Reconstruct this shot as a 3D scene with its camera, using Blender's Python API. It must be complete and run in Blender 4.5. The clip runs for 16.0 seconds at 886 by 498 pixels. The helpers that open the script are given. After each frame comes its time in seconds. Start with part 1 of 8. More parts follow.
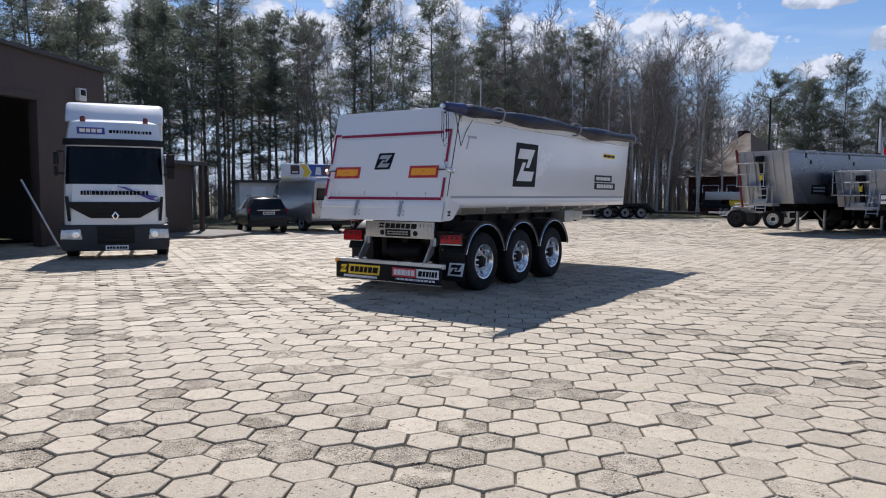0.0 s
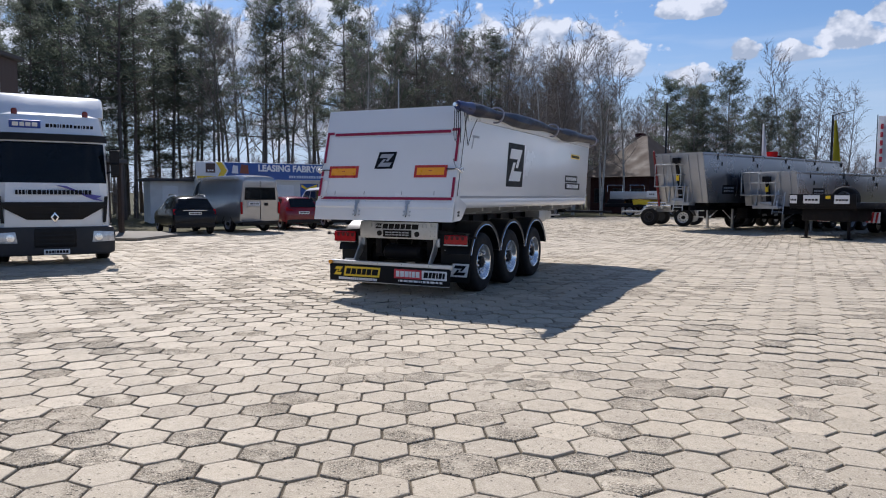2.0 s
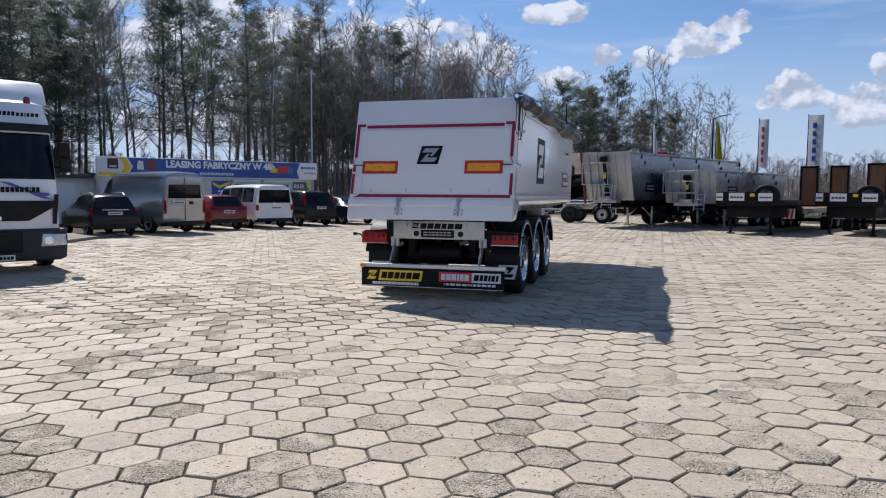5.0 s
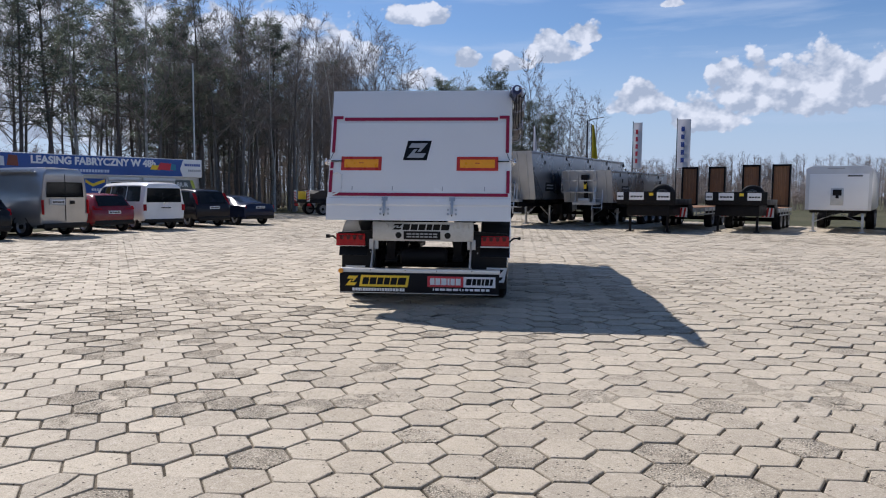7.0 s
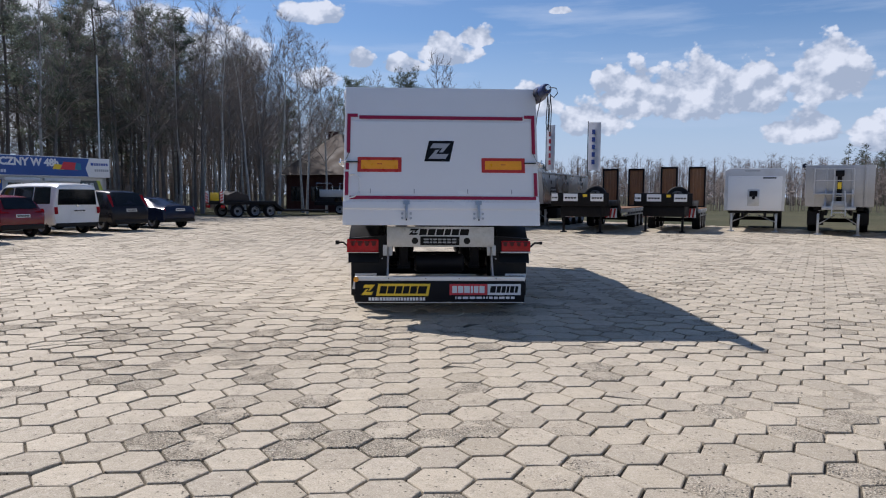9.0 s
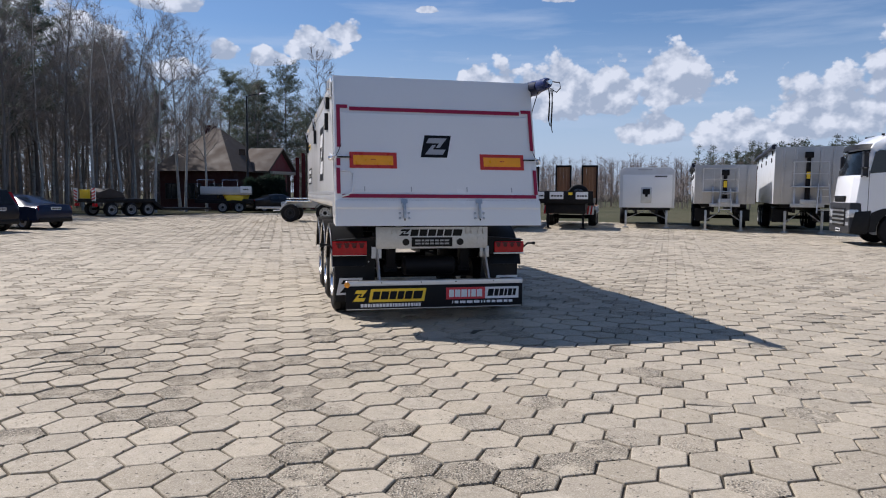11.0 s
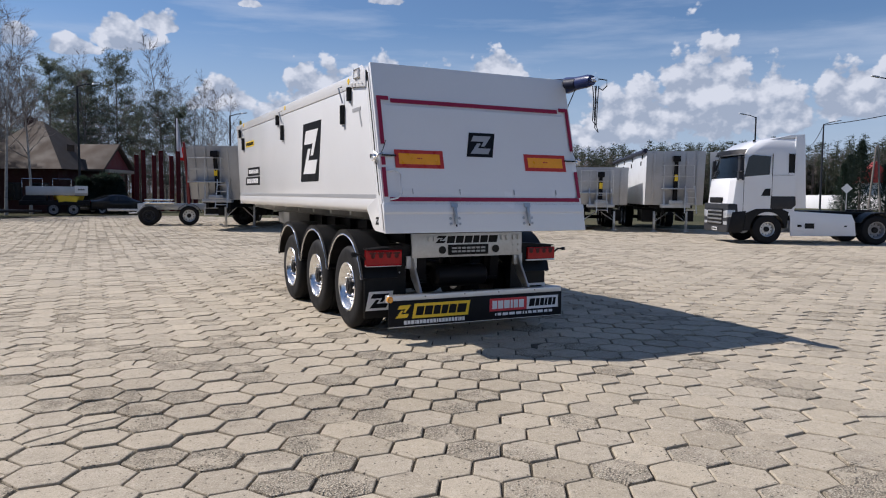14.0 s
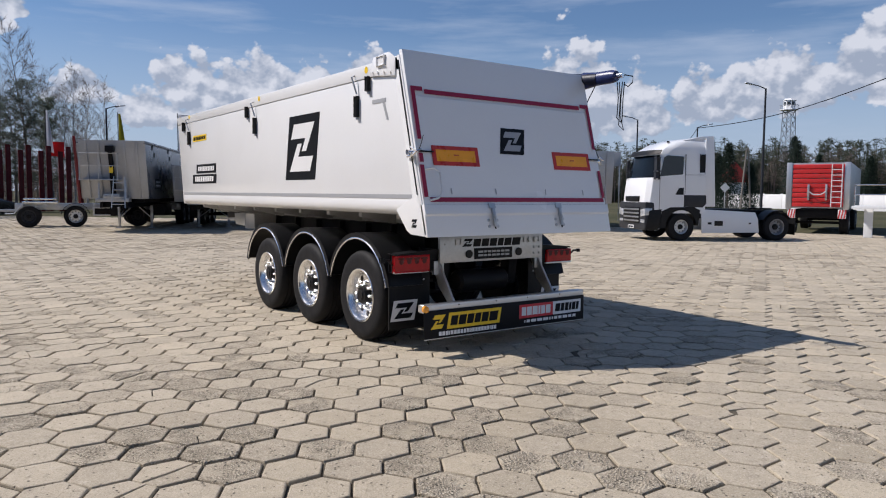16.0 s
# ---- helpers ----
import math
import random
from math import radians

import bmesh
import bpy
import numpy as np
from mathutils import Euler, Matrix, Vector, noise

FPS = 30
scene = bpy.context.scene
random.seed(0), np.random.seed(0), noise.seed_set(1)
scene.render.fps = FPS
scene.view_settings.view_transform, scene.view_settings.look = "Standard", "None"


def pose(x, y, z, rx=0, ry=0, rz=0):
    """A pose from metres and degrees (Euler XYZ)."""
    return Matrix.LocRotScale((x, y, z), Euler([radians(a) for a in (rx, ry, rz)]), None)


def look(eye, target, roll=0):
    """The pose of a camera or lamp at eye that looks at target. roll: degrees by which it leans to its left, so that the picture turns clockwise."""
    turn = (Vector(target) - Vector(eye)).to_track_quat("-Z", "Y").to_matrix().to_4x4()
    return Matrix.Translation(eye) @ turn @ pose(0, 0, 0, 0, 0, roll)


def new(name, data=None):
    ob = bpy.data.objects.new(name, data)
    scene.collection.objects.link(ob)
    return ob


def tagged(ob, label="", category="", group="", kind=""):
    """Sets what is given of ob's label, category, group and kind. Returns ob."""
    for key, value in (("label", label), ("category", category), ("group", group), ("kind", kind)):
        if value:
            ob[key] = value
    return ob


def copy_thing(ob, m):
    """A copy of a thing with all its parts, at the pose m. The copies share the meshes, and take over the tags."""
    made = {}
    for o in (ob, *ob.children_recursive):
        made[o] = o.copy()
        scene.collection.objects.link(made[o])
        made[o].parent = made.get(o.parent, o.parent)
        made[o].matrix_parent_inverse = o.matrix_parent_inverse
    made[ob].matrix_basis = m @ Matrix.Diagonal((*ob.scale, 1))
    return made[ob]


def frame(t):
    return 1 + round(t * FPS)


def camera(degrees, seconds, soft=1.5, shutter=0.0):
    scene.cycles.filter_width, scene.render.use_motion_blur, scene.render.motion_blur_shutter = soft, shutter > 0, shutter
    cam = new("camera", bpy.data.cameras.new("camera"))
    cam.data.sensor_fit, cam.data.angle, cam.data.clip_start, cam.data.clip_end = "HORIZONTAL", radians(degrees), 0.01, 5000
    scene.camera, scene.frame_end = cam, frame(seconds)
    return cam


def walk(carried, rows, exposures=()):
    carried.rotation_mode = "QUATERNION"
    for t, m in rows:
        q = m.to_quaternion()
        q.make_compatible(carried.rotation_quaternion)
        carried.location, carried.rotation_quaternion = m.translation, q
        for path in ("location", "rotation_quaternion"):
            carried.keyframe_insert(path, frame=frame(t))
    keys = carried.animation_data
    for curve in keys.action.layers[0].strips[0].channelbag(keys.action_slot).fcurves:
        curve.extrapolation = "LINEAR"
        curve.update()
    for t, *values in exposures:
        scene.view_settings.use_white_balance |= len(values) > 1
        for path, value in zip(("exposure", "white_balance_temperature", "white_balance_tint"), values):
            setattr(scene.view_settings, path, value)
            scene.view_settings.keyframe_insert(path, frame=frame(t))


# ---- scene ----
cam = camera(63.1, 16.0, soft=1.1)
METRES, EYE, TILT, LEAN, TURN = 14.6, 1.65, 0.0, 0.0, 34.7
ROWS = [
    (0.0, 0.0, 0.0, 0.0, 0.02, -4.34, -0.32),
    (0.5, -0.0325, 0.0001, 0.0007, -2.36, -4.29, -0.33),
    (1.0, -0.0632, 0.0063, 0.0001, -5.12, -4.34, -0.33),
    (1.5, -0.0939, 0.0135, 0.0002, -7.08, -4.37, -0.36),
    (2.0, -0.126, 0.0209, 0.0001, -8.66, -4.35, -0.36),
    (2.5, -0.1572, 0.031, -0.0014, -10.15, -4.38, -0.34),
    (3.0, -0.186, 0.0428, -0.0015, -11.7, -4.38, -0.35),
    (3.5, -0.2149, 0.057, -0.0012, -13.37, -4.41, -0.35),
    (6.0, -0.3416, 0.1579, -0.0023, -23.55, -4.44, -0.38),
    (6.5, -0.363, 0.184, -0.0024, -26.67, -4.45, -0.41),
    (7.0, -0.3852, 0.2103, -0.0033, -29.16, -4.43, -0.42),
    (7.5, -0.4068, 0.2349, -0.0021, -31.26, -4.4, -0.41),
    (8.0, -0.4252, 0.26, -0.0011, -32.95, -4.42, -0.4),
    (8.5, -0.4448, 0.2825, -0.0013, -34.72, -4.35, -0.39),
    (9.0, -0.464, 0.3058, -0.0019, -37.38, -4.32, -0.39),
    (9.5, -0.4804, 0.3302, -0.0016, -40.02, -4.36, -0.4),
    (12.0, -0.5396, 0.4675, -0.0029, -52.3, -4.42, -0.46),
    (12.5, -0.5485, 0.4965, -0.0037, -54.54, -4.36, -0.47),
    (13.0, -0.5597, 0.524, -0.0027, -57.25, -4.3, -0.48),
    (13.5, -0.568, 0.5537, -0.0013, -59.41, -4.34, -0.49),
    (14.0, -0.5759, 0.5834, -0.0013, -61.11, -4.32, -0.49),
    (14.5, -0.5822, 0.612, -0.0004, -63.48, -4.32, -0.47),
    (15.0, -0.5839, 0.6416, -0.0005, -65.8, -4.38, -0.48),
    (15.5, -0.5848, 0.6716, 0.0001, -67.92, -4.37, -0.49),
    (16.0, -0.5841, 0.7026, -0.0012, -70.65, -4.36, -0.5),
]
walk(cam, [(t, pose(0, 0, EYE, TILT, LEAN, TURN) @ pose(METRES * x, METRES * y, METRES * z, 90 + pitch, roll, yaw)) for t, x, y, z, yaw, pitch, roll in ROWS], [(0.0, 0.29, 5810, 14), (7.0, 0.24, 5780, 14), (12.5, 0.13, 5820, 14), (16.0, 0.06, 5960, 14)])

# ---- world and sun ----
SUN_WAY = Vector((-0.67, 0.60, 1.0)).normalized()  # from the ground to the sun
world = bpy.data.worlds.new("sky")
scene.world = world
world.use_nodes = True
wn, wl = world.node_tree.nodes, world.node_tree.links
wn.clear()


def wmath(op, a, b=None, c=None, clamp=False):
    nd = wn.new("ShaderNodeMath")
    nd.operation, nd.use_clamp = op, clamp
    for k, v in enumerate((a, b, c)):
        if v is None:
            continue
        if isinstance(v, (int, float)):
            nd.inputs[k].default_value = v
        else:
            wl.new(v, nd.inputs[k])
    return nd.outputs[0]


def wmix(fac, a, b):
    nd = wn.new("ShaderNodeMix")
    nd.data_type = "RGBA"
    for k, v in ((0, fac), (6, a), (7, b)):
        if isinstance(v, tuple):
            nd.inputs[k].default_value = (*v, 1)
        elif isinstance(v, (int, float)):
            nd.inputs[k].default_value = v
        else:
            wl.new(v, nd.inputs[k])
    return nd.outputs[2]


sky = wn.new("ShaderNodeTexSky")
sky.sky_type, sky.sun_disc = "NISHITA", False
sky.sun_elevation = math.asin(SUN_WAY.z)
sky.sun_rotation = math.atan2(SUN_WAY.x, SUN_WAY.y)
sky.air_density, sky.dust_density, sky.ozone_density = 1.0, 0.3, 2.5
SKY_STRENGTH = 0.078
wc = wn.new("ShaderNodeTexCoord")
ws = wn.new("ShaderNodeSeparateXYZ")
wl.new(wc.outputs["Generated"], ws.inputs[0])
az = wmath("ARCTAN2", ws.outputs[0], ws.outputs[1])
el = wmath("ARCSINE", ws.outputs[2])
# cumulus clouds: azimuth, elevation of the base, half width, height, in degrees
CLOUDS = [
    (46.3, 4.2, 4.4, 7.6), (41.0, 3.6, 4.0, 5.8), (50.5, 4.4, 3.6, 5.4), (36.0, 3.0, 4.5, 2.6), (60.5, 5.6, 4.2, 5.2), (66.8, 6.2, 3.4, 7.0), (55.5, 5.2, 3.2, 4.2), (73.0, 5.0, 5.0, 6.0),
    (17.0, 5.8, 3.2, 5.0), (20.8, 5.6, 3.4, 5.4), (25.5, 5.8, 3.0, 4.4), (30.8, 6.4, 3.6, 5.0), (14.0, 4.6, 3.0, 3.2), (28.8, 3.8, 3.2, 2.8), (34.0, 4.0, 3.0, 2.4), (9.2, 6.0, 3.2, 2.6), (22.0, 14.2, 1.8, 1.6),
    (2.8, 10.0, 2.6, 2.6), (5.0, 11.4, 1.8, 1.8), (-0.6, 9.4, 2.0, 1.4), (-7.4, 12.8, 3.0, 1.7), (-7.6, 8.0, 2.0, 1.8), (-3.8, 9.6, 1.6, 1.8), (11.7, 13.6, 1.0, 0.8),
    (-14.0, 8.6, 4.0, 4.8), (-18.5, 8.8, 3.8, 5.6), (-23.5, 8.6, 4.0, 5.6), (-28.5, 8.5, 4.5, 6.0), (-36.0, 7.0, 7.0, 9.5), (-47.0, 5.0, 8.0, 12.0), (-58.0, 4.0, 8.0, 11.0), (-75.0, 4.0, 12.0, 11.0), (-30.0, 3.0, 12.0, 5.0), (-14.0, 3.0, 8.0, 3.0),
]
wv = wn.new("ShaderNodeCombineXYZ")
wl.new(wmath("MULTIPLY", az, 9.0), wv.inputs[0])
wl.new(wmath("MULTIPLY", el, 11.0), wv.inputs[1])


def wnoise(vec, scale, detail, rough):
    nd = wn.new("ShaderNodeTexNoise")
    nd.inputs["Scale"].default_value, nd.inputs["Detail"].default_value, nd.inputs["Roughness"].default_value = scale, detail, rough
    wl.new(vec, nd.inputs["Vector"])
    return nd.outputs["Fac"]


def wlumps(vec):
    nd = wn.new("ShaderNodeTexVoronoi")
    nd.feature = "SMOOTH_F1"
    nd.inputs["Scale"].default_value, nd.inputs["Detail"].default_value, nd.inputs["Roughness"].default_value = 3.0, 3.0, 0.55
    nd.inputs["Smoothness"].default_value = 0.35
    wl.new(vec, nd.inputs["Vector"])
    return nd.outputs["Distance"]


puff, soft_n = wnoise(wv.outputs[0], 2.4, 9, 0.58), wnoise(wv.outputs[0], 0.9, 4, 0.5)
lump = wlumps(wv.outputs[0])
bank = height = None
for a0, e0, sa, se in CLOUDS:
    u = wmath("MULTIPLY_ADD", az, 57.2958 / sa, -a0 / sa)
    v = wmath("MULTIPLY_ADD", el, 57.2958 / se, -e0 / se)
    low_v = wmath("MULTIPLY", wmath("MINIMUM", wmath("SUBTRACT", v, 0.25), 0.0), 3.6)
    top_v = wmath("MULTIPLY", wmath("MAXIMUM", wmath("SUBTRACT", v, 0.25), 0.0), 1.35)
    d = wmath("ADD", wmath("MULTIPLY", u, u), wmath("ADD", wmath("MULTIPLY", low_v, low_v), wmath("MULTIPLY", top_v, top_v)))
    g = wmath("POWER", 2.71828, wmath("MULTIPLY", d, -0.8))
    gv = wmath("MULTIPLY", g, v)
    bank = g if bank is None else wmath("MAXIMUM", bank, g)
    height = gv if height is None else wmath("MAXIMUM", height, gv)
rough_edge = wmath("ADD", wmath("MULTIPLY", wmath("SUBTRACT", puff, 0.5), 1.1), wmath("MULTIPLY", wmath("SUBTRACT", 0.42, lump), 0.75))
dens = wmath("ADD", wmath("MULTIPLY", bank, 1.6), wmath("ADD", rough_edge, wmath("MULTIPLY", wmath("SUBTRACT", soft_n, 0.52), 0.7)))
cover = wn.new("ShaderNodeMapRange")
cover.interpolation_type = "SMOOTHSTEP"
cover.inputs["From Min"].default_value, cover.inputs["From Max"].default_value = 0.30, 0.52
wl.new(dens, cover.inputs["Value"])
# thin high streaks
wv2 = wn.new("ShaderNodeCombineXYZ")
wl.new(wmath("MULTIPLY", az, 3.0), wv2.inputs[0])
wl.new(wmath("MULTIPLY", el, 22.0), wv2.inputs[1])
streak = wn.new("ShaderNodeMapRange")
streak.inputs["From Min"].default_value, streak.inputs["From Max"].default_value, streak.inputs["To Max"].default_value = 0.50, 0.78, 0.55
wl.new(wnoise(wv2.outputs[0], 1.1, 7, 0.55), streak.inputs["Value"])
low = wn.new("ShaderNodeMapRange")
low.inputs["From Min"].default_value, low.inputs["From Max"].default_value = 0.03, 0.22
low.inputs["To Min"].default_value, low.inputs["To Max"].default_value = 0.85, 0.0
wl.new(el, low.inputs["Value"])
upv = wn.new("ShaderNodeVectorMath")
upv.inputs[1].default_value = (-0.06, 0.16, 0.0)
wl.new(wv.outputs[0], upv.inputs[0])
relief = wmath("ADD", wmath("MULTIPLY", wmath("SUBTRACT", puff, wnoise(upv.outputs[0], 2.4, 6, 0.55)), 2.4), wmath("MULTIPLY", wmath("SUBTRACT", wlumps(upv.outputs[0]), lump), 1.5))
lit = wmath("ADD", wmath("MULTIPLY_ADD", height, 1.05, 0.03), relief, clamp=True)
shade = wmix(lit, (4.5, 5.0, 5.8), (8.7, 8.7, 8.8))
deep = wn.new("ShaderNodeMix")
deep.data_type, deep.blend_type = "RGBA", "MULTIPLY"
deep.inputs[0].default_value = 1.0
deep.inputs[7].default_value = (0.86, 0.93, 1.0, 1)
wl.new(sky.outputs[0], deep.inputs[6])
haze = wmix(low.outputs[0], wmix(streak.outputs[0], deep.outputs[2], (7.0, 7.6, 8.4)), (5.4, 6.25, 7.5))
heaven = wmix(wmath("MULTIPLY", cover.outputs[0], 0.95), haze, shade)
bg = wn.new("ShaderNodeBackground")
bg.inputs["Strength"].default_value = SKY_STRENGTH
wo = wn.new("ShaderNodeOutputWorld")
wl.new(heaven, bg.inputs["Color"])
wl.new(bg.outputs[0], wo.inputs["Surface"])

sun = new("sun", bpy.data.lights.new("sun", "SUN"))
sun.data.energy, sun.data.angle, sun.data.color = 5.0, radians(0.53), (1.0, 0.905, 0.775)
sun.matrix_world = look(SUN_WAY * 100, (0, 0, 0))


# ---- building tools ----
def B():
    return bmesh.new()


def merge(bm, tmp, m=None):
    me = bpy.data.meshes.new("tmp")
    if m is not None:
        tmp.transform(m)
    tmp.to_mesh(me)
    tmp.free()
    bm.from_mesh(me)
    bpy.data.meshes.remove(me)
    return bm


def box(bm, x0, x1, y0, y1, z0, z1, bev=0.0, seg=2, m=None):
    t = B()
    bmesh.ops.create_cube(t, size=1.0)
    for v in t.verts:
        v.co = Vector((x0 if v.co.x < 0 else x1, y0 if v.co.y < 0 else y1, z0 if v.co.z < 0 else z1))
    if bev:
        bmesh.ops.bevel(t, geom=t.edges[:], offset=bev, segments=seg, affect="EDGES", profile=0.6)
    return merge(bm, t, m)


def prism(bm, pts, axis, a, b, bev=0.0, seg=2, m=None):
    """A polygon pushed along an axis from a to b. axis x: points are (y, z); y: (x, z); z: (x, y)."""
    def at(p, h):
        return {"x": (h, p[0], p[1]), "y": (p[0], h, p[1]), "z": (p[0], p[1], h)}[axis]
    t = B()
    lo, hi = [t.verts.new(at(p, a)) for p in pts], [t.verts.new(at(p, b)) for p in pts]
    t.faces.new(lo), t.faces.new(hi[::-1])
    n = len(pts)
    for i in range(n):
        t.faces.new((lo[i], hi[i], hi[(i + 1) % n], lo[(i + 1) % n]))
    bmesh.ops.recalc_face_normals(t, faces=t.faces[:])
    if bev:
        bmesh.ops.bevel(t, geom=t.edges[:], offset=bev, segments=seg, affect="EDGES", profile=0.6)
    return merge(bm, t, m)


def ring_frame(way):
    way = Vector(way).normalized()
    side = way.orthogonal().normalized() if abs(way.z) > 0.95 else way.cross(Vector((0, 0, 1))).normalized()
    return side, way.cross(side).normalized()


def tube(bm, pts, r, n=8, caps=True):
    """A round bar along points; r is one radius or one for each point."""
    pts = [Vector(p) for p in pts]
    rr = r if isinstance(r, (list, tuple)) else [r] * len(pts)
    rings = []
    for i, p in enumerate(pts):
        way = pts[min(i + 1, len(pts) - 1)] - pts[max(i - 1, 0)]
        u, v = ring_frame(way)
        rings.append([bm.verts.new(p + (u * math.cos(2 * math.pi * k / n) + v * math.sin(2 * math.pi * k / n)) * rr[i]) for k in range(n)])
    for a, b in zip(rings, rings[1:]):
        for k in range(n):
            f = bm.faces.new((a[k], b[k], b[(k + 1) % n], a[(k + 1) % n]))
            f.smooth = True
    if caps:
        bm.faces.new(rings[0]), bm.faces.new(rings[-1][::-1])
    return bm


def lathe(bm, prof, n=32, m=None, close=True):
    """(radius, x) pairs turned round the x axis."""
    t = B()
    rings = [[t.verts.new((x, r * math.cos(2 * math.pi * k / n), r * math.sin(2 * math.pi * k / n))) for k in range(n)] for r, x in prof]
    for a, b in zip(rings, rings[1:]):
        for k in range(n):
            t.faces.new((a[k], b[k], b[(k + 1) % n], a[(k + 1) % n]))
    if close:
        for ring in (rings[0], rings[-1]):
            t.faces.new(ring)
    bmesh.ops.recalc_face_normals(t, faces=t.faces[:])
    return merge(bm, t, m)


def loft(bm, rings, m=None, ends=True):
    """Skins equal closed rings of points one after another."""
    t = B()
    rs = [[t.verts.new(p) for p in r] for r in rings]
    n = len(rs[0])
    for a, b in zip(rs, rs[1:]):
        for k in range(n):
            t.faces.new((a[k], b[k], b[(k + 1) % n], a[(k + 1) % n]))
    if ends:
        t.faces.new(rs[0]), t.faces.new(rs[-1])
    bmesh.ops.recalc_face_normals(t, faces=t.faces[:])
    return merge(bm, t, m)


def part(name, bm, material, parent=None, label="", smooth=35):
    me = bpy.data.meshes.new(name)
    bm.to_mesh(me)
    bm.free()
    me.materials.append(material)
    if smooth:
        me.polygons.foreach_set("use_smooth", [True] * len(me.polygons))
        me.set_sharp_from_angle(angle=radians(smooth))
    ob = new(name, me)
    ob.parent = parent
    if label:
        tagged(ob, label)
    return ob


def thing(name, label, category, m=None, group="", kind=""):
    ob = new(name)
    ob.empty_display_size = 0.2
    if m is not None:
        ob.matrix_world = m
    return tagged(ob, label, category, group, kind)


def lettering(body, height, material, parent, m, label="", name="lettering", bold=0.0, squeeze=1.0):
    cu = bpy.data.curves.new("t", "FONT")
    cu.body, cu.size, cu.align_x, cu.align_y, cu.extrude, cu.offset = body, height / 0.7, "CENTER", "CENTER", 0.002, bold
    cu.resolution_u = 3
    tmp = bpy.data.objects.new("t", cu)
    me = bpy.data.meshes.new_from_object(tmp)
    bpy.data.objects.remove(tmp)
    me.transform(m @ Matrix.Diagonal((squeeze, 1, 1, 1)))
    me.materials.append(material)
    ob = new(name, me)
    ob.parent = parent
    if label:
        tagged(ob, label)
    return ob


def bars(widths, height, gap, material, parent, m, name="lettering_bar", slant=0.0, depth=0.002, label=""):
    """A row of plain bars in place of writing, centred on m, in its xy plane."""
    bm = B()
    total = sum(widths) + gap * (len(widths) - 1)
    x = -total / 2
    for w in widths:
        prism(bm, [(x - slant * height / 2, -height / 2), (x + w - slant * height / 2, -height / 2), (x + w + slant * height / 2, height / 2), (x + slant * height / 2, height / 2)], "z", 0, depth)
        x += w + gap
    bm.transform(m)
    return part(name, bm, material, parent, label, smooth=0)


def plate(bm, w, h, m, depth=0.003, slant=0.0):
    return prism(bm, [(-w / 2 - slant * h / 2, -h / 2), (w / 2 - slant * h / 2, -h / 2), (w / 2 + slant * h / 2, h / 2), (-w / 2 + slant * h / 2, h / 2)], "z", 0, depth, m=m)


REAR = pose(0, 0, 0, 90, 0, 0)  # xy plane upright, read from behind (facing -y)


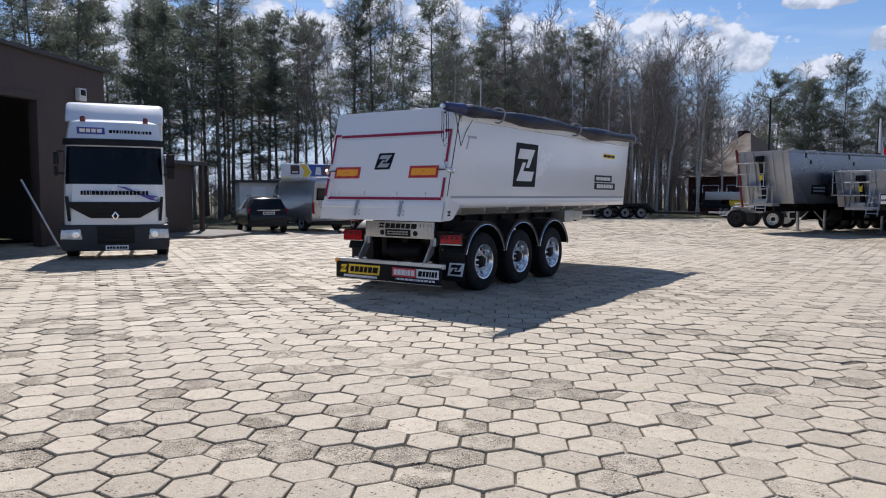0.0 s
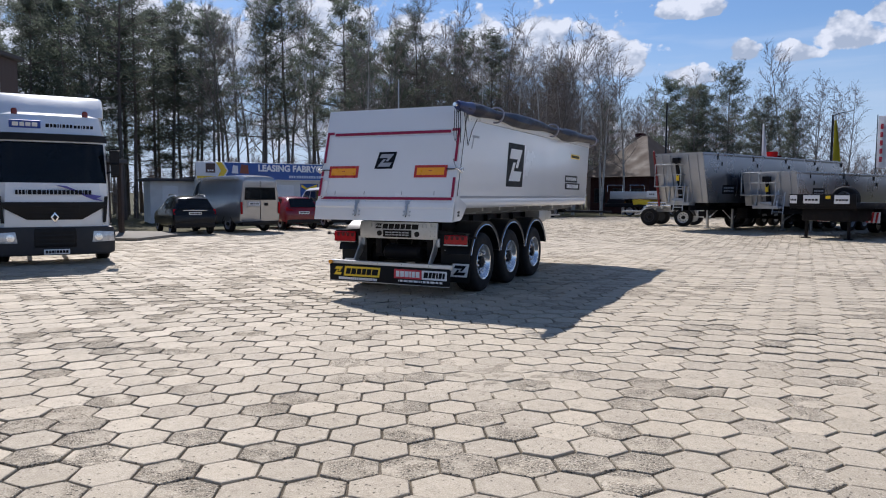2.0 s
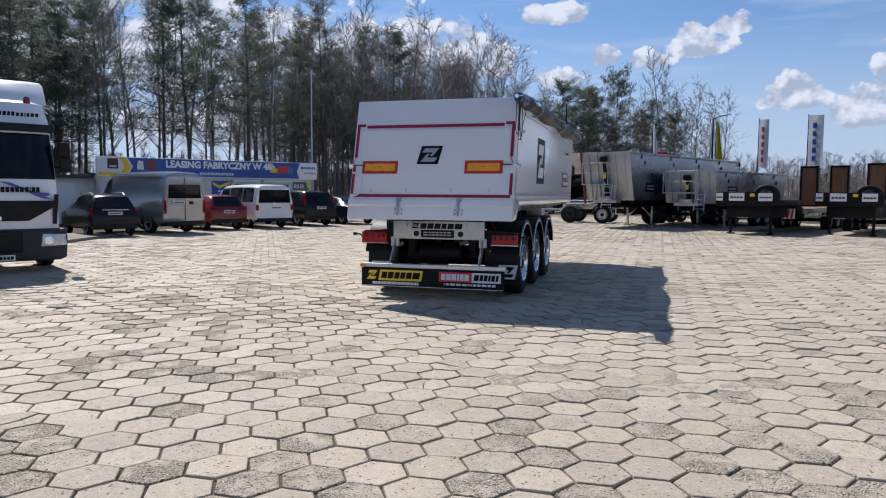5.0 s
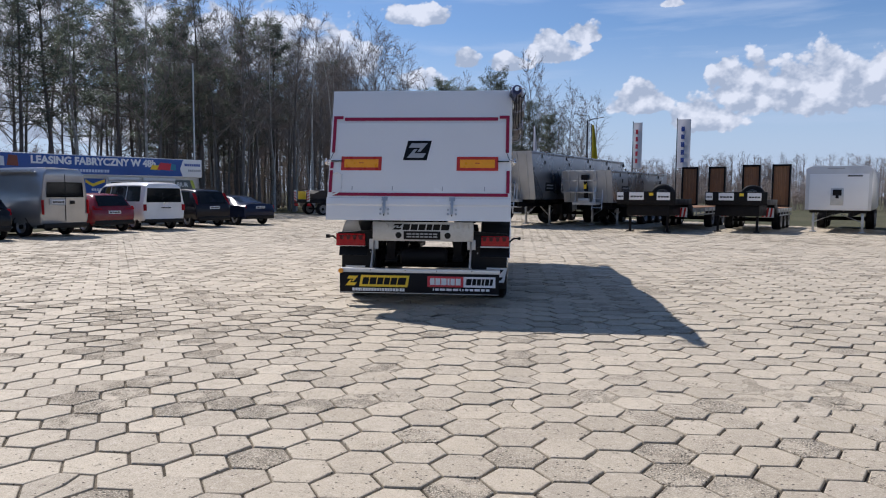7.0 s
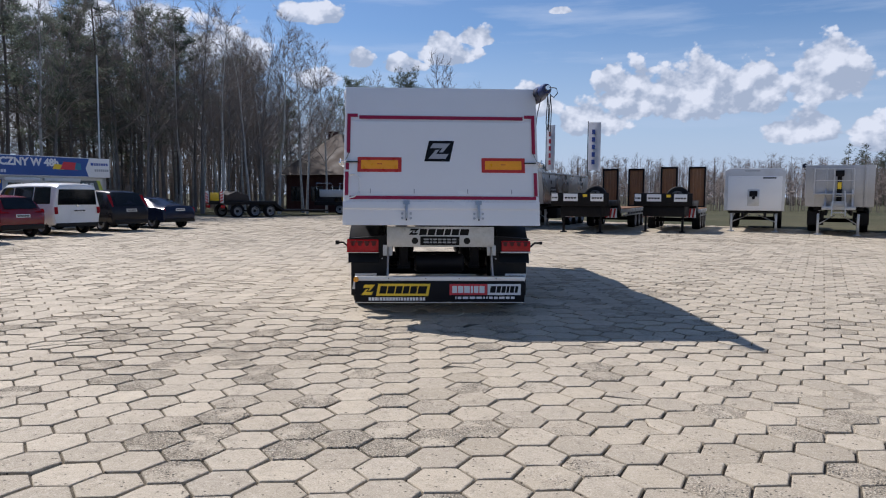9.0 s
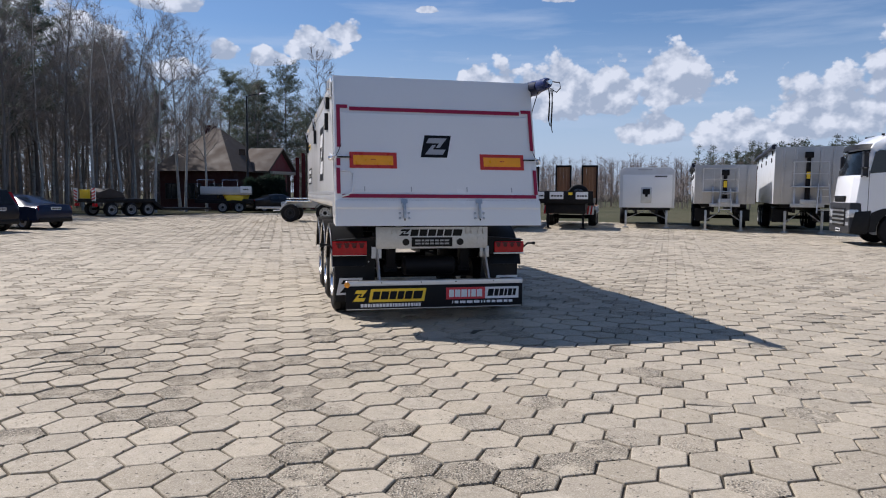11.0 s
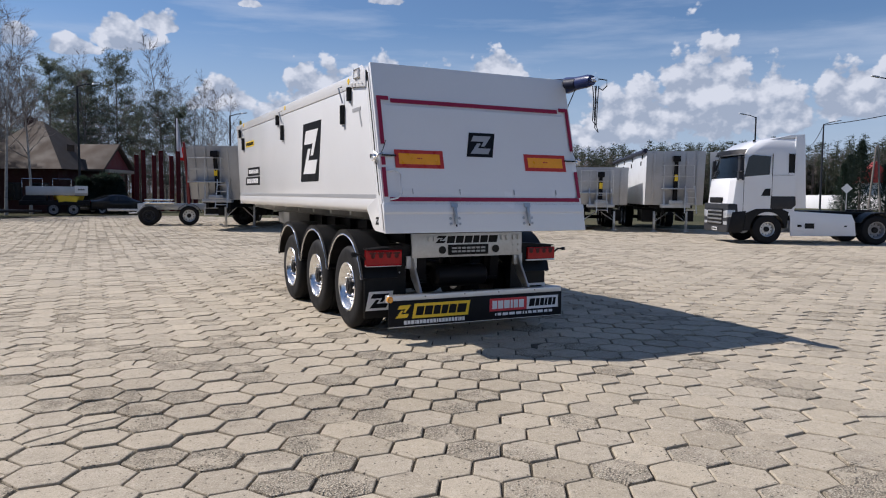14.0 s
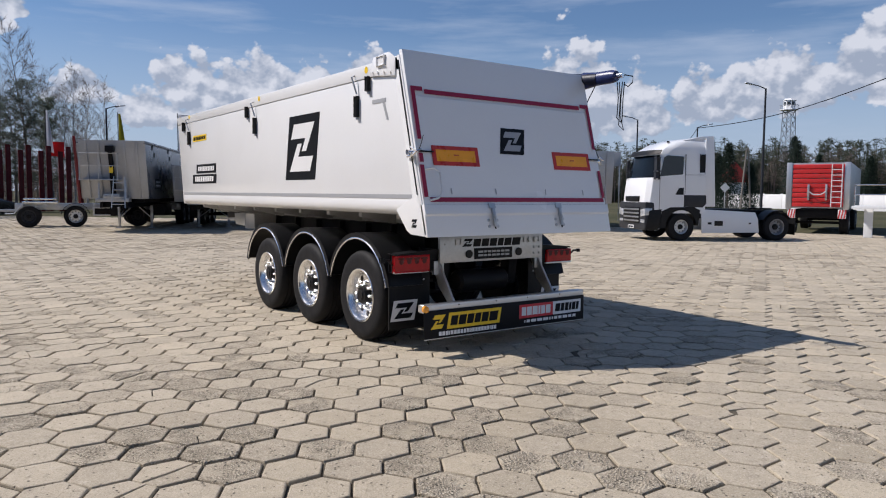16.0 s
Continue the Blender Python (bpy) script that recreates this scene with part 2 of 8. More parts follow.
# ---- materials ----
def material(name, rgb, rough=0.5, metal=0.0, var=0.08, scale=2.0, fine=60.0, bump=0.0, dirt=0.0, dirt_rgb=(0.12, 0.10, 0.08), coat=0.0, spec=0.5, stretch=(1, 1, 1), emit=0.0, alpha=1.0):
    mat = bpy.data.materials.new(name)
    mat.use_nodes = True
    nt = mat.node_tree
    n, l = nt.nodes, nt.links
    p = n["Principled BSDF"]
    p.inputs["Metallic"].default_value = metal
    p.inputs["Coat Weight"].default_value = coat
    p.inputs["Coat Roughness"].default_value = 0.08
    p.inputs["Specular IOR Level"].default_value = spec
    co = n.new("ShaderNodeTexCoord")
    mp = n.new("ShaderNodeMapping")
    mp.inputs["Scale"].default_value = stretch
    l.new(co.outputs["Object"], mp.inputs["Vector"])
    big, small = n.new("ShaderNodeTexNoise"), n.new("ShaderNodeTexNoise")
    for t, s, d in ((big, scale, 5), (small, fine, 3)):
        t.inputs["Scale"].default_value, t.inputs["Detail"].default_value = s, d
        l.new(mp.outputs[0], t.inputs["Vector"])
    add = n.new("ShaderNodeMath")
    add.operation = "MULTIPLY_ADD"
    l.new(small.outputs["Fac"], add.inputs[0])
    add.inputs[1].default_value = 0.5
    l.new(big.outputs["Fac"], add.inputs[2])
    rng = n.new("ShaderNodeMapRange")
    rng.inputs["From Min"].default_value, rng.inputs["From Max"].default_value = 0.45, 1.05
    rng.inputs["To Min"].default_value, rng.inputs["To Max"].default_value = 1 - var, 1 + var
    l.new(add.outputs[0], rng.inputs["Value"])
    hsv = n.new("ShaderNodeHueSaturation")
    hsv.inputs["Color"].default_value = (*rgb, 1)
    l.new(rng.outputs[0], hsv.inputs["Value"])
    out = hsv.outputs[0]
    if dirt:
        mask = n.new("ShaderNodeTexNoise")
        mask.inputs["Scale"].default_value, mask.inputs["Detail"].default_value = scale * 1.7, 8
        l.new(mp.outputs[0], mask.inputs["Vector"])
        mr = n.new("ShaderNodeMapRange")
        mr.inputs["From Min"].default_value, mr.inputs["From Max"].default_value = 0.48, 0.75
        mr.inputs["To Max"].default_value = dirt
        l.new(mask.outputs["Fac"], mr.inputs["Value"])
        mix = n.new("ShaderNodeMix")
        mix.data_type = "RGBA"
        mix.inputs[7].default_value = (*dirt_rgb, 1)
        l.new(mr.outputs[0], mix.inputs[0])
        l.new(out, mix.inputs[6])
        out = mix.outputs[2]
    l.new(out, p.inputs["Base Color"])
    rr = n.new("ShaderNodeMapRange")
    rr.inputs["From Min"].default_value, rr.inputs["From Max"].default_value = 0.3, 0.7
    rr.inputs["To Min"].default_value, rr.inputs["To Max"].default_value = max(0.02, rough * 0.85), min(1, rough * 1.15)
    l.new(big.outputs["Fac"], rr.inputs["Value"])
    l.new(rr.outputs[0], p.inputs["Roughness"])
    if bump:
        bu = n.new("ShaderNodeBump")
        bu.inputs["Strength"].default_value, bu.inputs["Distance"].default_value = 0.6, bump
        l.new(add.outputs[0], bu.inputs["Height"])
        l.new(bu.outputs[0], p.inputs["Normal"])
    if emit:
        p.inputs["Emission Color"].default_value, p.inputs["Emission Strength"].default_value = (*rgb, 1), emit
    return mat


WHITE = material("white_paint", (0.80, 0.81, 0.82), 0.3, var=0.03, scale=0.8, dirt=0.10, dirt_rgb=(0.5, 0.48, 0.44), coat=0.4)
BLACK_PLASTIC = material("black_plastic", (0.009, 0.0095, 0.011), 0.42, var=0.2, scale=4, dirt=0.05, spec=0.22)
RUBBER = material("tyre_rubber", (0.011, 0.011, 0.0125), 0.7, var=0.2, scale=6, dirt=0.10, spec=0.22, dirt_rgb=(0.07, 0.063, 0.055), bump=0.002)
GALV = material("galvanised_steel", (0.50, 0.51, 0.52), 0.42, 0.85, var=0.15, scale=6, fine=40, bump=0.001)
ALU = material("polished_aluminium", (0.86, 0.86, 0.86), 0.24, 1.0, var=0.04, scale=5)
ALU_DULL = material("brushed_aluminium", (0.62, 0.63, 0.64), 0.38, 0.9, var=0.08, scale=1.2, fine=25)
CHASSIS = material("black_chassis_paint", (0.006, 0.006, 0.008), 0.5, var=0.2, scale=3, dirt=0.05, spec=0.18)
REDTAPE = material("red_reflective_tape", (0.30, 0.008, 0.045), 0.35, var=0.06, scale=9)
ORANGE = material("orange_reflector", (0.95, 0.38, 0.01), 0.3, var=0.08, scale=9)
REDEDGE = material("red_reflector", (0.52, 0.032, 0.022), 0.3, var=0.08, scale=9)
REDGLASS = material("red_lamp_glass", (0.40, 0.006, 0.012), 0.2, var=0.15, scale=12, coat=0.15, spec=0.3)
EMBLEM = material("black_emblem", (0.007, 0.008, 0.011), 0.5, var=0.1, scale=6, spec=0.16)
YELLOW = material("yellow_film", (0.85, 0.58, 0.02), 0.35, var=0.05, scale=6)
REDFILM = material("red_film", (0.62, 0.03, 0.05), 0.35, var=0.05, scale=6)
WHITEFILM = material("white_film", (0.8, 0.8, 0.8), 0.4, var=0.03, scale=6)
GREYFILM = material("grey_film", (0.36, 0.37, 0.39), 0.4, var=0.05, scale=6)
TARP = material("dark_blue_tarpaulin", (0.014, 0.016, 0.034), 0.48, var=0.25, scale=3, bump=0.004, spec=0.3)


# ---- ground ----
def nodes_of(name):
    mat = bpy.data.materials.new(name)
    mat.use_nodes = True
    n, l = mat.node_tree.nodes, mat.node_tree.links
    return mat, n, l, n["Principled BSDF"]


def nmath(n, l, op, a, b=None, c=None, clamp=False):
    nd = n.new("ShaderNodeMath")
    nd.operation, nd.use_clamp = op, clamp
    for k, v in enumerate((a, b, c)):
        if v is None:
            continue
        if isinstance(v, (int, float)):
            nd.inputs[k].default_value = v
        else:
            l.new(v, nd.inputs[k])
    return nd.outputs[0]


def nmix(n, l, fac, a, b, blend="MIX"):
    nd = n.new("ShaderNodeMix")
    nd.data_type, nd.blend_type = "RGBA", blend
    for k, v in ((0, fac), (6, a), (7, b)):
        if isinstance(v, tuple):
            nd.inputs[k].default_value = (*v, 1)
        elif isinstance(v, (int, float)):
            nd.inputs[k].default_value = v
        else:
            l.new(v, nd.inputs[k])
    return nd.outputs[2]


def nnoise(n, l, vec, scale, detail=4, rough=0.5):
    nd = n.new("ShaderNodeTexNoise")
    nd.inputs["Scale"].default_value, nd.inputs["Detail"].default_value, nd.inputs["Roughness"].default_value = scale, detail, rough
    l.new(vec, nd.inputs["Vector"])
    return nd.outputs["Fac"]


def nstep(n, l, v, a, b, lo=0.0, hi=1.0):
    nd = n.new("ShaderNodeMapRange")
    nd.interpolation_type = "SMOOTHSTEP"
    for k, x in (("From Min", a), ("From Max", b), ("To Min", lo), ("To Max", hi)):
        nd.inputs[k].default_value = x
    l.new(v, nd.inputs["Value"])
    return nd.outputs[0]


def hexpaver(name, per_object):
    """Worn concrete: some slabs smooth, some weathered down to their pebbles."""
    mat, n, l, p = nodes_of(name)
    if per_object:
        rnd = n.new("ShaderNodeObjectInfo").outputs["Random"]
    else:
        rnd = n.new("ShaderNodeNewGeometry").outputs["Random Per Island"]
    pos = n.new("ShaderNodeNewGeometry").outputs["Position"]
    rnd2 = nmath(n, l, "FRACT", nmath(n, l, "MULTIPLY", rnd, 7.31))
    rnd3 = nmath(n, l, "FRACT", nmath(n, l, "MULTIPLY", rnd, 23.7))
    base = nmix(n, l, rnd, (0.385, 0.330, 0.242), (0.525, 0.452, 0.335))
    base = nmix(n, l, nmath(n, l, "MULTIPLY", rnd3, 0.35), base, (0.41, 0.37, 0.31))
    wide = nnoise(n, l, pos, 0.22, 5, 0.6)
    mid = nnoise(n, l, pos, 5.0, 6, 0.65)
    blot = nnoise(n, l, pos, 16.0, 7, 0.72)
    fine = nnoise(n, l, pos, 85.0, 5, 0.7)
    worn = nstep(n, l, nmath(n, l, "ADD", rnd2, nmath(n, l, "MULTIPLY", nmath(n, l, "SUBTRACT", wide, 0.5), 1.7)), 0.66, 0.90)
    worn = nmath(n, l, "MULTIPLY", worn, nstep(n, l, mid, 0.36, 0.56))
    vor = n.new("ShaderNodeTexVoronoi")
    vor.inputs["Scale"].default_value = 80.0
    l.new(pos, vor.inputs["Vector"])
    sep = n.new("ShaderNodeSeparateColor")
    l.new(vor.outputs["Color"], sep.inputs[0])
    pebble = nmix(n, l, sep.outputs[0], (0.30, 0.26, 0.195), (0.86, 0.765, 0.61))
    pebble = nmix(n, l, nstep(n, l, vor.outputs["Distance"], 0.3, 0.6), pebble, (0.23, 0.198, 0.148))
    col = nmix(n, l, nmath(n, l, "MULTIPLY", worn, 0.8), base, pebble)
    big = n.new("ShaderNodeTexVoronoi")
    big.inputs["Scale"].default_value = 36.0
    l.new(pos, big.inputs["Vector"])
    bsep = n.new("ShaderNodeSeparateColor")
    l.new(big.outputs["Color"], bsep.inputs[0])
    often = nmath(n, l, "GREATER_THAN", nmath(n, l, "ADD", bsep.outputs[1], nmath(n, l, "MULTIPLY", nmath(n, l, "ADD", worn, nstep(n, l, blot, 0.48, 0.62, 0, 0.45)), 0.55)), 0.92)
    pit = nmath(n, l, "MULTIPLY", often, nstep(n, l, big.outputs["Distance"], 0.34, 0.16))
    col = nmix(n, l, nstep(n, l, blot, 0.52, 0.68, 0, 0.5), col, (0.27, 0.235, 0.18))
    col = nmix(n, l, nstep(n, l, blot, 0.46, 0.34, 0, 0.5), col, (0.60, 0.54, 0.44))
    col = nmix(n, l, nstep(n, l, mid, 0.52, 0.74, 0, 0.35), col, (0.25, 0.215, 0.16))
    speck = nmath(n, l, "MULTIPLY_ADD", worn, 0.35, 0.45)
    col = nmix(n, l, nmath(n, l, "MULTIPLY", nstep(n, l, fine, 0.54, 0.64), speck), col, (0.12, 0.10, 0.078))
    col = nmix(n, l, nstep(n, l, fine, 0.45, 0.36, 0, 0.6), col, (0.66, 0.59, 0.48))
    col = nmix(n, l, nstep(n, l, wide, 0.45, 0.70, 0, 0.25), col, (0.36, 0.30, 0.215))
    col = nmix(n, l, nmath(n, l, "MULTIPLY", pit, 0.8), col, (0.06, 0.05, 0.04))
    l.new(col, p.inputs["Base Color"])
    l.new(nmath(n, l, "ADD", nstep(n, l, rnd3, 0.0, 1.0, 0.60, 0.78), nmath(n, l, "MULTIPLY", worn, 0.25)), p.inputs["Roughness"])
    p.inputs["Specular IOR Level"].default_value = 0.30
    hgt = nmath(n, l, "ADD", nmath(n, l, "MULTIPLY", fine, 0.5), nmath(n, l, "ADD", nmath(n, l, "MULTIPLY", mid, 0.5), nmath(n, l, "MULTIPLY", worn, nmath(n, l, "SUBTRACT", 1.0, vor.outputs["Distance"]))))
    hgt = nmath(n, l, "SUBTRACT", hgt, nmath(n, l, "MULTIPLY", pit, 1.2))
    bu = n.new("ShaderNodeBump")
    bu.inputs["Strength"].default_value, bu.inputs["Distance"].default_value = 1.0, 0.015
    l.new(hgt, bu.inputs["Height"])
    l.new(bu.outputs[0], p.inputs["Normal"])
    return mat


def grit(name, a, b, scale, pebbly=False):
    mat, n, l, p = nodes_of(name)
    pos = n.new("ShaderNodeNewGeometry").outputs["Position"]
    wide, mid, fine = nnoise(n, l, pos, scale, 5, 0.6), nnoise(n, l, pos, scale * 12, 5), nnoise(n, l, pos, 95, 4, 0.7)
    col = nmix(n, l, nstep(n, l, wide, 0.35, 0.65), a, b)
    col = nmix(n, l, nstep(n, l, mid, 0.45, 0.7, 0, 0.5), col, tuple(0.6 * c for c in a))
    col = nmix(n, l, nstep(n, l, fine, 0.5, 0.66, 0, 0.75), col, tuple(0.45 * c for c in b))
    if pebbly:
        vor = n.new("ShaderNodeTexVoronoi")
        vor.inputs["Scale"].default_value = 70.0
        l.new(pos, vor.inputs["Vector"])
        sep = n.new("ShaderNodeSeparateColor")
        l.new(vor.outputs["Color"], sep.inputs[0])
        stone = nmix(n, l, sep.outputs[0], (0.12, 0.10, 0.08), (0.66, 0.59, 0.47))
        col = nmix(n, l, nstep(n, l, vor.outputs["Distance"], 0.55, 0.30, 0, 0.7), col, stone)
    l.new(col, p.inputs["Base Color"])
    p.inputs["Roughness"].default_value = 0.95
    p.inputs["Specular IOR Level"].default_value = 0.2
    bu = n.new("ShaderNodeBump")
    bu.inputs["Strength"].default_value, bu.inputs["Distance"].default_value = 0.8, 0.012
    l.new(nmath(n, l, "ADD", fine, mid), bu.inputs["Height"])
    l.new(bu.outputs[0], p.inputs["Normal"])
    return mat


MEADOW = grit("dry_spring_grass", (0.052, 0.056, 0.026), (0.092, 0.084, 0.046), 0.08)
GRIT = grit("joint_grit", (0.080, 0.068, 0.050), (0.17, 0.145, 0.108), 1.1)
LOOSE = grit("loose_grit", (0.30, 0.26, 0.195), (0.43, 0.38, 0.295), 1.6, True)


def smooth01(f):
    f = max(0.0, min(1.0, f))
    return f * f * (3 - 2 * f)


def fall(x, y):
    """The yard dips a little before the trailer's tail."""
    return -0.046 * smooth01((9.7 - y) / 3.0) * smooth01((x + 17.0) / 3.0)


bm = B()
gx = [-1500, -300, -80, -30] + [-24 + 2.0 * k for k in range(25)] + [30, 80, 300, 1500]
gy = [-1500, -300, -80, -20] + [-12 + 2.0 * k for k in range(16)] + [30, 80, 300, 1500]
net = [[bm.verts.new((x, y, -0.05 - (0.07 if -20 < x < 18 and -9 < y < 13 else 0.0))) for x in gx] for y in gy]
for a, b in zip(net, net[1:]):
    for k in range(len(gx) - 1):
        bm.faces.new((a[k], a[k + 1], b[k + 1], b[k]))
tagged(part("ground", bm, MEADOW, smooth=0), "dry spring grass and bare soil", "ground", kind="structure")

YARD = [(-24.6, -10), (20, -10), (22, 16), (16, 29), (9.5, 38), (1, 48), (-8, 57), (-24.6, 52)]


def in_yard(x, y):
    inside = False
    for (x0, y0), (x1, y1) in zip(YARD, YARD[1:] + YARD[:1]):
        if (y0 > y) != (y1 > y) and x < x0 + (y - y0) / (y1 - y0) * (x1 - x0):
            inside = not inside
    return inside


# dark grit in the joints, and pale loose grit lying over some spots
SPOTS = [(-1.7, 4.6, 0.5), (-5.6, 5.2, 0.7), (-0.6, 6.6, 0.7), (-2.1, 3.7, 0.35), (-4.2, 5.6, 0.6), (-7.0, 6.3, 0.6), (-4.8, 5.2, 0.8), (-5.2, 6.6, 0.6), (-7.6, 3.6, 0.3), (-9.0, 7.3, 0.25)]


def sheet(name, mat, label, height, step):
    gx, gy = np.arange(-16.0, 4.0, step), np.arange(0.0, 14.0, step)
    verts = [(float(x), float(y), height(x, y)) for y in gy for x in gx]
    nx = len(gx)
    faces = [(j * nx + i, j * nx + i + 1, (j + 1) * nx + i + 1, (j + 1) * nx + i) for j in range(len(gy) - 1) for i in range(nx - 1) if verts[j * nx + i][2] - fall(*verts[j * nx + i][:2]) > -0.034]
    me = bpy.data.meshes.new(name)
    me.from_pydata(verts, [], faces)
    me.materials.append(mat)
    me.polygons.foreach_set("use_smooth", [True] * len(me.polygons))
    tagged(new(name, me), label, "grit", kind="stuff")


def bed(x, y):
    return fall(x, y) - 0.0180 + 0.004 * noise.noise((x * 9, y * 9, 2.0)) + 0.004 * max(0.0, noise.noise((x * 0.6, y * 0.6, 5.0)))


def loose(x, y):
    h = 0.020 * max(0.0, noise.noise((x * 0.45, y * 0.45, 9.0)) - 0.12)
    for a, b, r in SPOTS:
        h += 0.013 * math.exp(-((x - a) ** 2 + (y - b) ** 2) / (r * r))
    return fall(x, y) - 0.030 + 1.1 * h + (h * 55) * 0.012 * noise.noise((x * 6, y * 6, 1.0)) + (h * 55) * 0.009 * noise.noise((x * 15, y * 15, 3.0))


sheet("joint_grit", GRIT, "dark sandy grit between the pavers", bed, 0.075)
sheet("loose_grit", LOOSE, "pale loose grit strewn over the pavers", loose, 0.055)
bm = B()
ring = [bm.verts.new((x, y, -0.045)) for x, y in YARD]
inner = [bm.verts.new((x, y, -0.085)) for x, y in ((-16, -9), (16, -9), (16, 13), (-16, 13))]
for f in ((ring[0], ring[1], inner[1], inner[0]), (ring[1], ring[2], ring[3], inner[2], inner[1]), (ring[3], ring[4], ring[5], ring[6], ring[7], inner[3], inner[2]), (ring[7], ring[0], inner[0], inner[3]), inner):
    bm.faces.new(f)
tagged(part("paving_bed", bm, GRIT, smooth=0), "sandy bed under the paving", "ground", kind="structure")


# ---- wheels, shared by all vehicles ----
WHEELS = {}
spin = random.Random(3)


def wheel(parent, x, y, z, side, R=0.5, w=0.36, rim_r=0.287, rim_mat=None, nuts=10, dish=0.10):
    """A wheel whose outer face lies at x, turned to the side (-1 or 1)."""
    rim_mat = rim_mat or ALU
    key = (R, w, rim_r, rim_mat.name, nuts, dish)
    if key not in WHEELS:
        made = []
        bm = B()
        prof = [(rim_r, -0.035), (rim_r + 0.012, -0.008), (R * 0.80, 0.0), (R * 0.90, -0.004), (R * 0.965, -0.022), (R, -0.05)]
        for g in range(1, 5):
            gx = -0.05 - (w - 0.1) * g / 5
            prof += [(R, gx + 0.009), (R - 0.012, gx + 0.006), (R - 0.012, gx - 0.006), (R, gx - 0.009)]
        prof += [(R, -w + 0.05), (R * 0.965, -w + 0.022), (R * 0.85, -w), (rim_r, -w + 0.03)]
        lathe(bm, prof, 48 if rim_mat is ALU else 28, close=False)
        made.append(("tyre", bm, RUBBER))
        bm = B()
        lathe(bm, [(rim_r, -w + 0.04), (rim_r, -0.035), (rim_r + 0.012, -0.006), (rim_r + 0.006, 0.002), (rim_r - 0.012, -0.004), (rim_r - 0.03, -0.03), (rim_r - 0.038, -dish + 0.01), (rim_r - 0.05, -dish - 0.008), (rim_r * 0.62, -dish - 0.008), (rim_r * 0.58, -dish + 0.012), (rim_r * 0.40, -dish + 0.012), (rim_r * 0.40, -dish - 0.05)], 40 if rim_mat is ALU else 24)
        apart = rim_mat is ALU
        if not apart:
            for k in range(nuts):
                a = 2 * math.pi * k / nuts
                lathe(bm, [(rim_r * 0.055, -dish), (rim_r * 0.055, -dish + 0.035), (rim_r * 0.03, -dish + 0.042)], 6, pose(0, rim_r * 0.50 * math.cos(a), rim_r * 0.50 * math.sin(a)))
        made.append(("rim", bm, rim_mat))
        bm = B()
        hr = rim_r * 0.36
        lathe(bm, [(hr, -dish - 0.05), (hr, -dish + 0.05), (hr * 0.85, -dish + 0.075), (hr * 0.5, -dish + 0.08), (hr * 0.45, -dish + 0.09), (0.005, -dish + 0.09)], 24)
        made.append(("hub", bm, BLACK_PLASTIC))
        for k in range(nuts if apart else 0):
            a = 2 * math.pi * k / nuts
            bm = B()
            lathe(bm, [(rim_r * 0.075, -dish), (rim_r * 0.075, -dish + 0.02), (rim_r * 0.06, -dish + 0.024), (rim_r * 0.058, -dish + 0.062), (rim_r * 0.03, -dish + 0.070)], 8, pose(0, rim_r * 0.50 * math.cos(a), rim_r * 0.50 * math.sin(a)))
            made.append(("wheel_nut", bm, ALU))
        if apart or nuts == 10:
            # round hand holes, each a near-black disc in place of a shaded opening
            hole = 0.105 if apart else 0.085
            for k in range(nuts):
                a = 2 * math.pi * (k + 0.5) / nuts
                bm = B()
                lathe(bm, [(rim_r * hole, -dish - 0.024), (rim_r * hole, -dish - 0.006), (rim_r * hole * 0.9, -dish - 0.005), (0.003, -dish - 0.006)], 12 if apart else 8, pose(0, rim_r * 0.735 * math.cos(a), rim_r * 0.735 * math.sin(a)))
                made.append(("hand_hole_disc", bm, CHASSIS))
        WHEELS[key] = []
        for nm, b, mt in made:
            me = bpy.data.meshes.new(nm)
            b.to_mesh(me)
            b.free()
            me.materials.append(mt)
            me.polygons.foreach_set("use_smooth", [True] * len(me.polygons))
            me.set_sharp_from_angle(angle=radians(32))
            WHEELS[key].append((nm, me))
    hub = new("wheel")
    hub.parent = parent
    hub.matrix_local = pose(x, y, z, spin.uniform(0, 90), 0, 0) if side > 0 else pose(x, y, z, 0, 0, 180)
    for nm, me in WHEELS[key]:
        new(nm, me).parent = hub
    return hub


def zmark(bm, w, h, slant, m, depth=0.002):
    """The two angular halves of an emblem."""
    for s in (1, -1):
        pts = [(-0.32, 0.37), (0.36, 0.37), (0.15, -0.06), (0.01, -0.06), (0.10, 0.14), (-0.39, 0.14)]
        prism(bm, [(s * (u * w + slant * v * h), s * v * h) for u, v in pts][::1], "z", 0, depth, m=m)


def emblem(parent, w, h, slant, m, ground=None, mark=None):
    bm = B()
    plate(bm, w, h, m, 0.002, slant)
    base = part("emblem", bm, ground or EMBLEM, parent, "", 0)
    bm = B()
    zmark(bm, w, h, slant, m @ pose(0, 0, 0.002))
    part("emblem_mark", bm, mark or WHITEFILM, base, "", 0)


def number_plate(parent, m, w=0.52, h=0.114, ground=None, ink=None):
    bm = B()
    box(bm, -w / 2, w / 2, -h / 2, h / 2, 0, 0.008, 0.004, m=m)
    p = part("number_plate", bm, ground or WHITEFILM, parent)
    bars([0.05, 0.05, 0.05, 0.02, 0.05, 0.05, 0.05, 0.05], h * 0.55, 0.012, ink or EMBLEM, p, m @ pose(0, 0, 0.0085), "lettering_bar")
    return p


LEFT = pose(0, 0, 0, 90, 0, -90)
RIGHT = pose(0, 0, 0, 90, 0, 90)

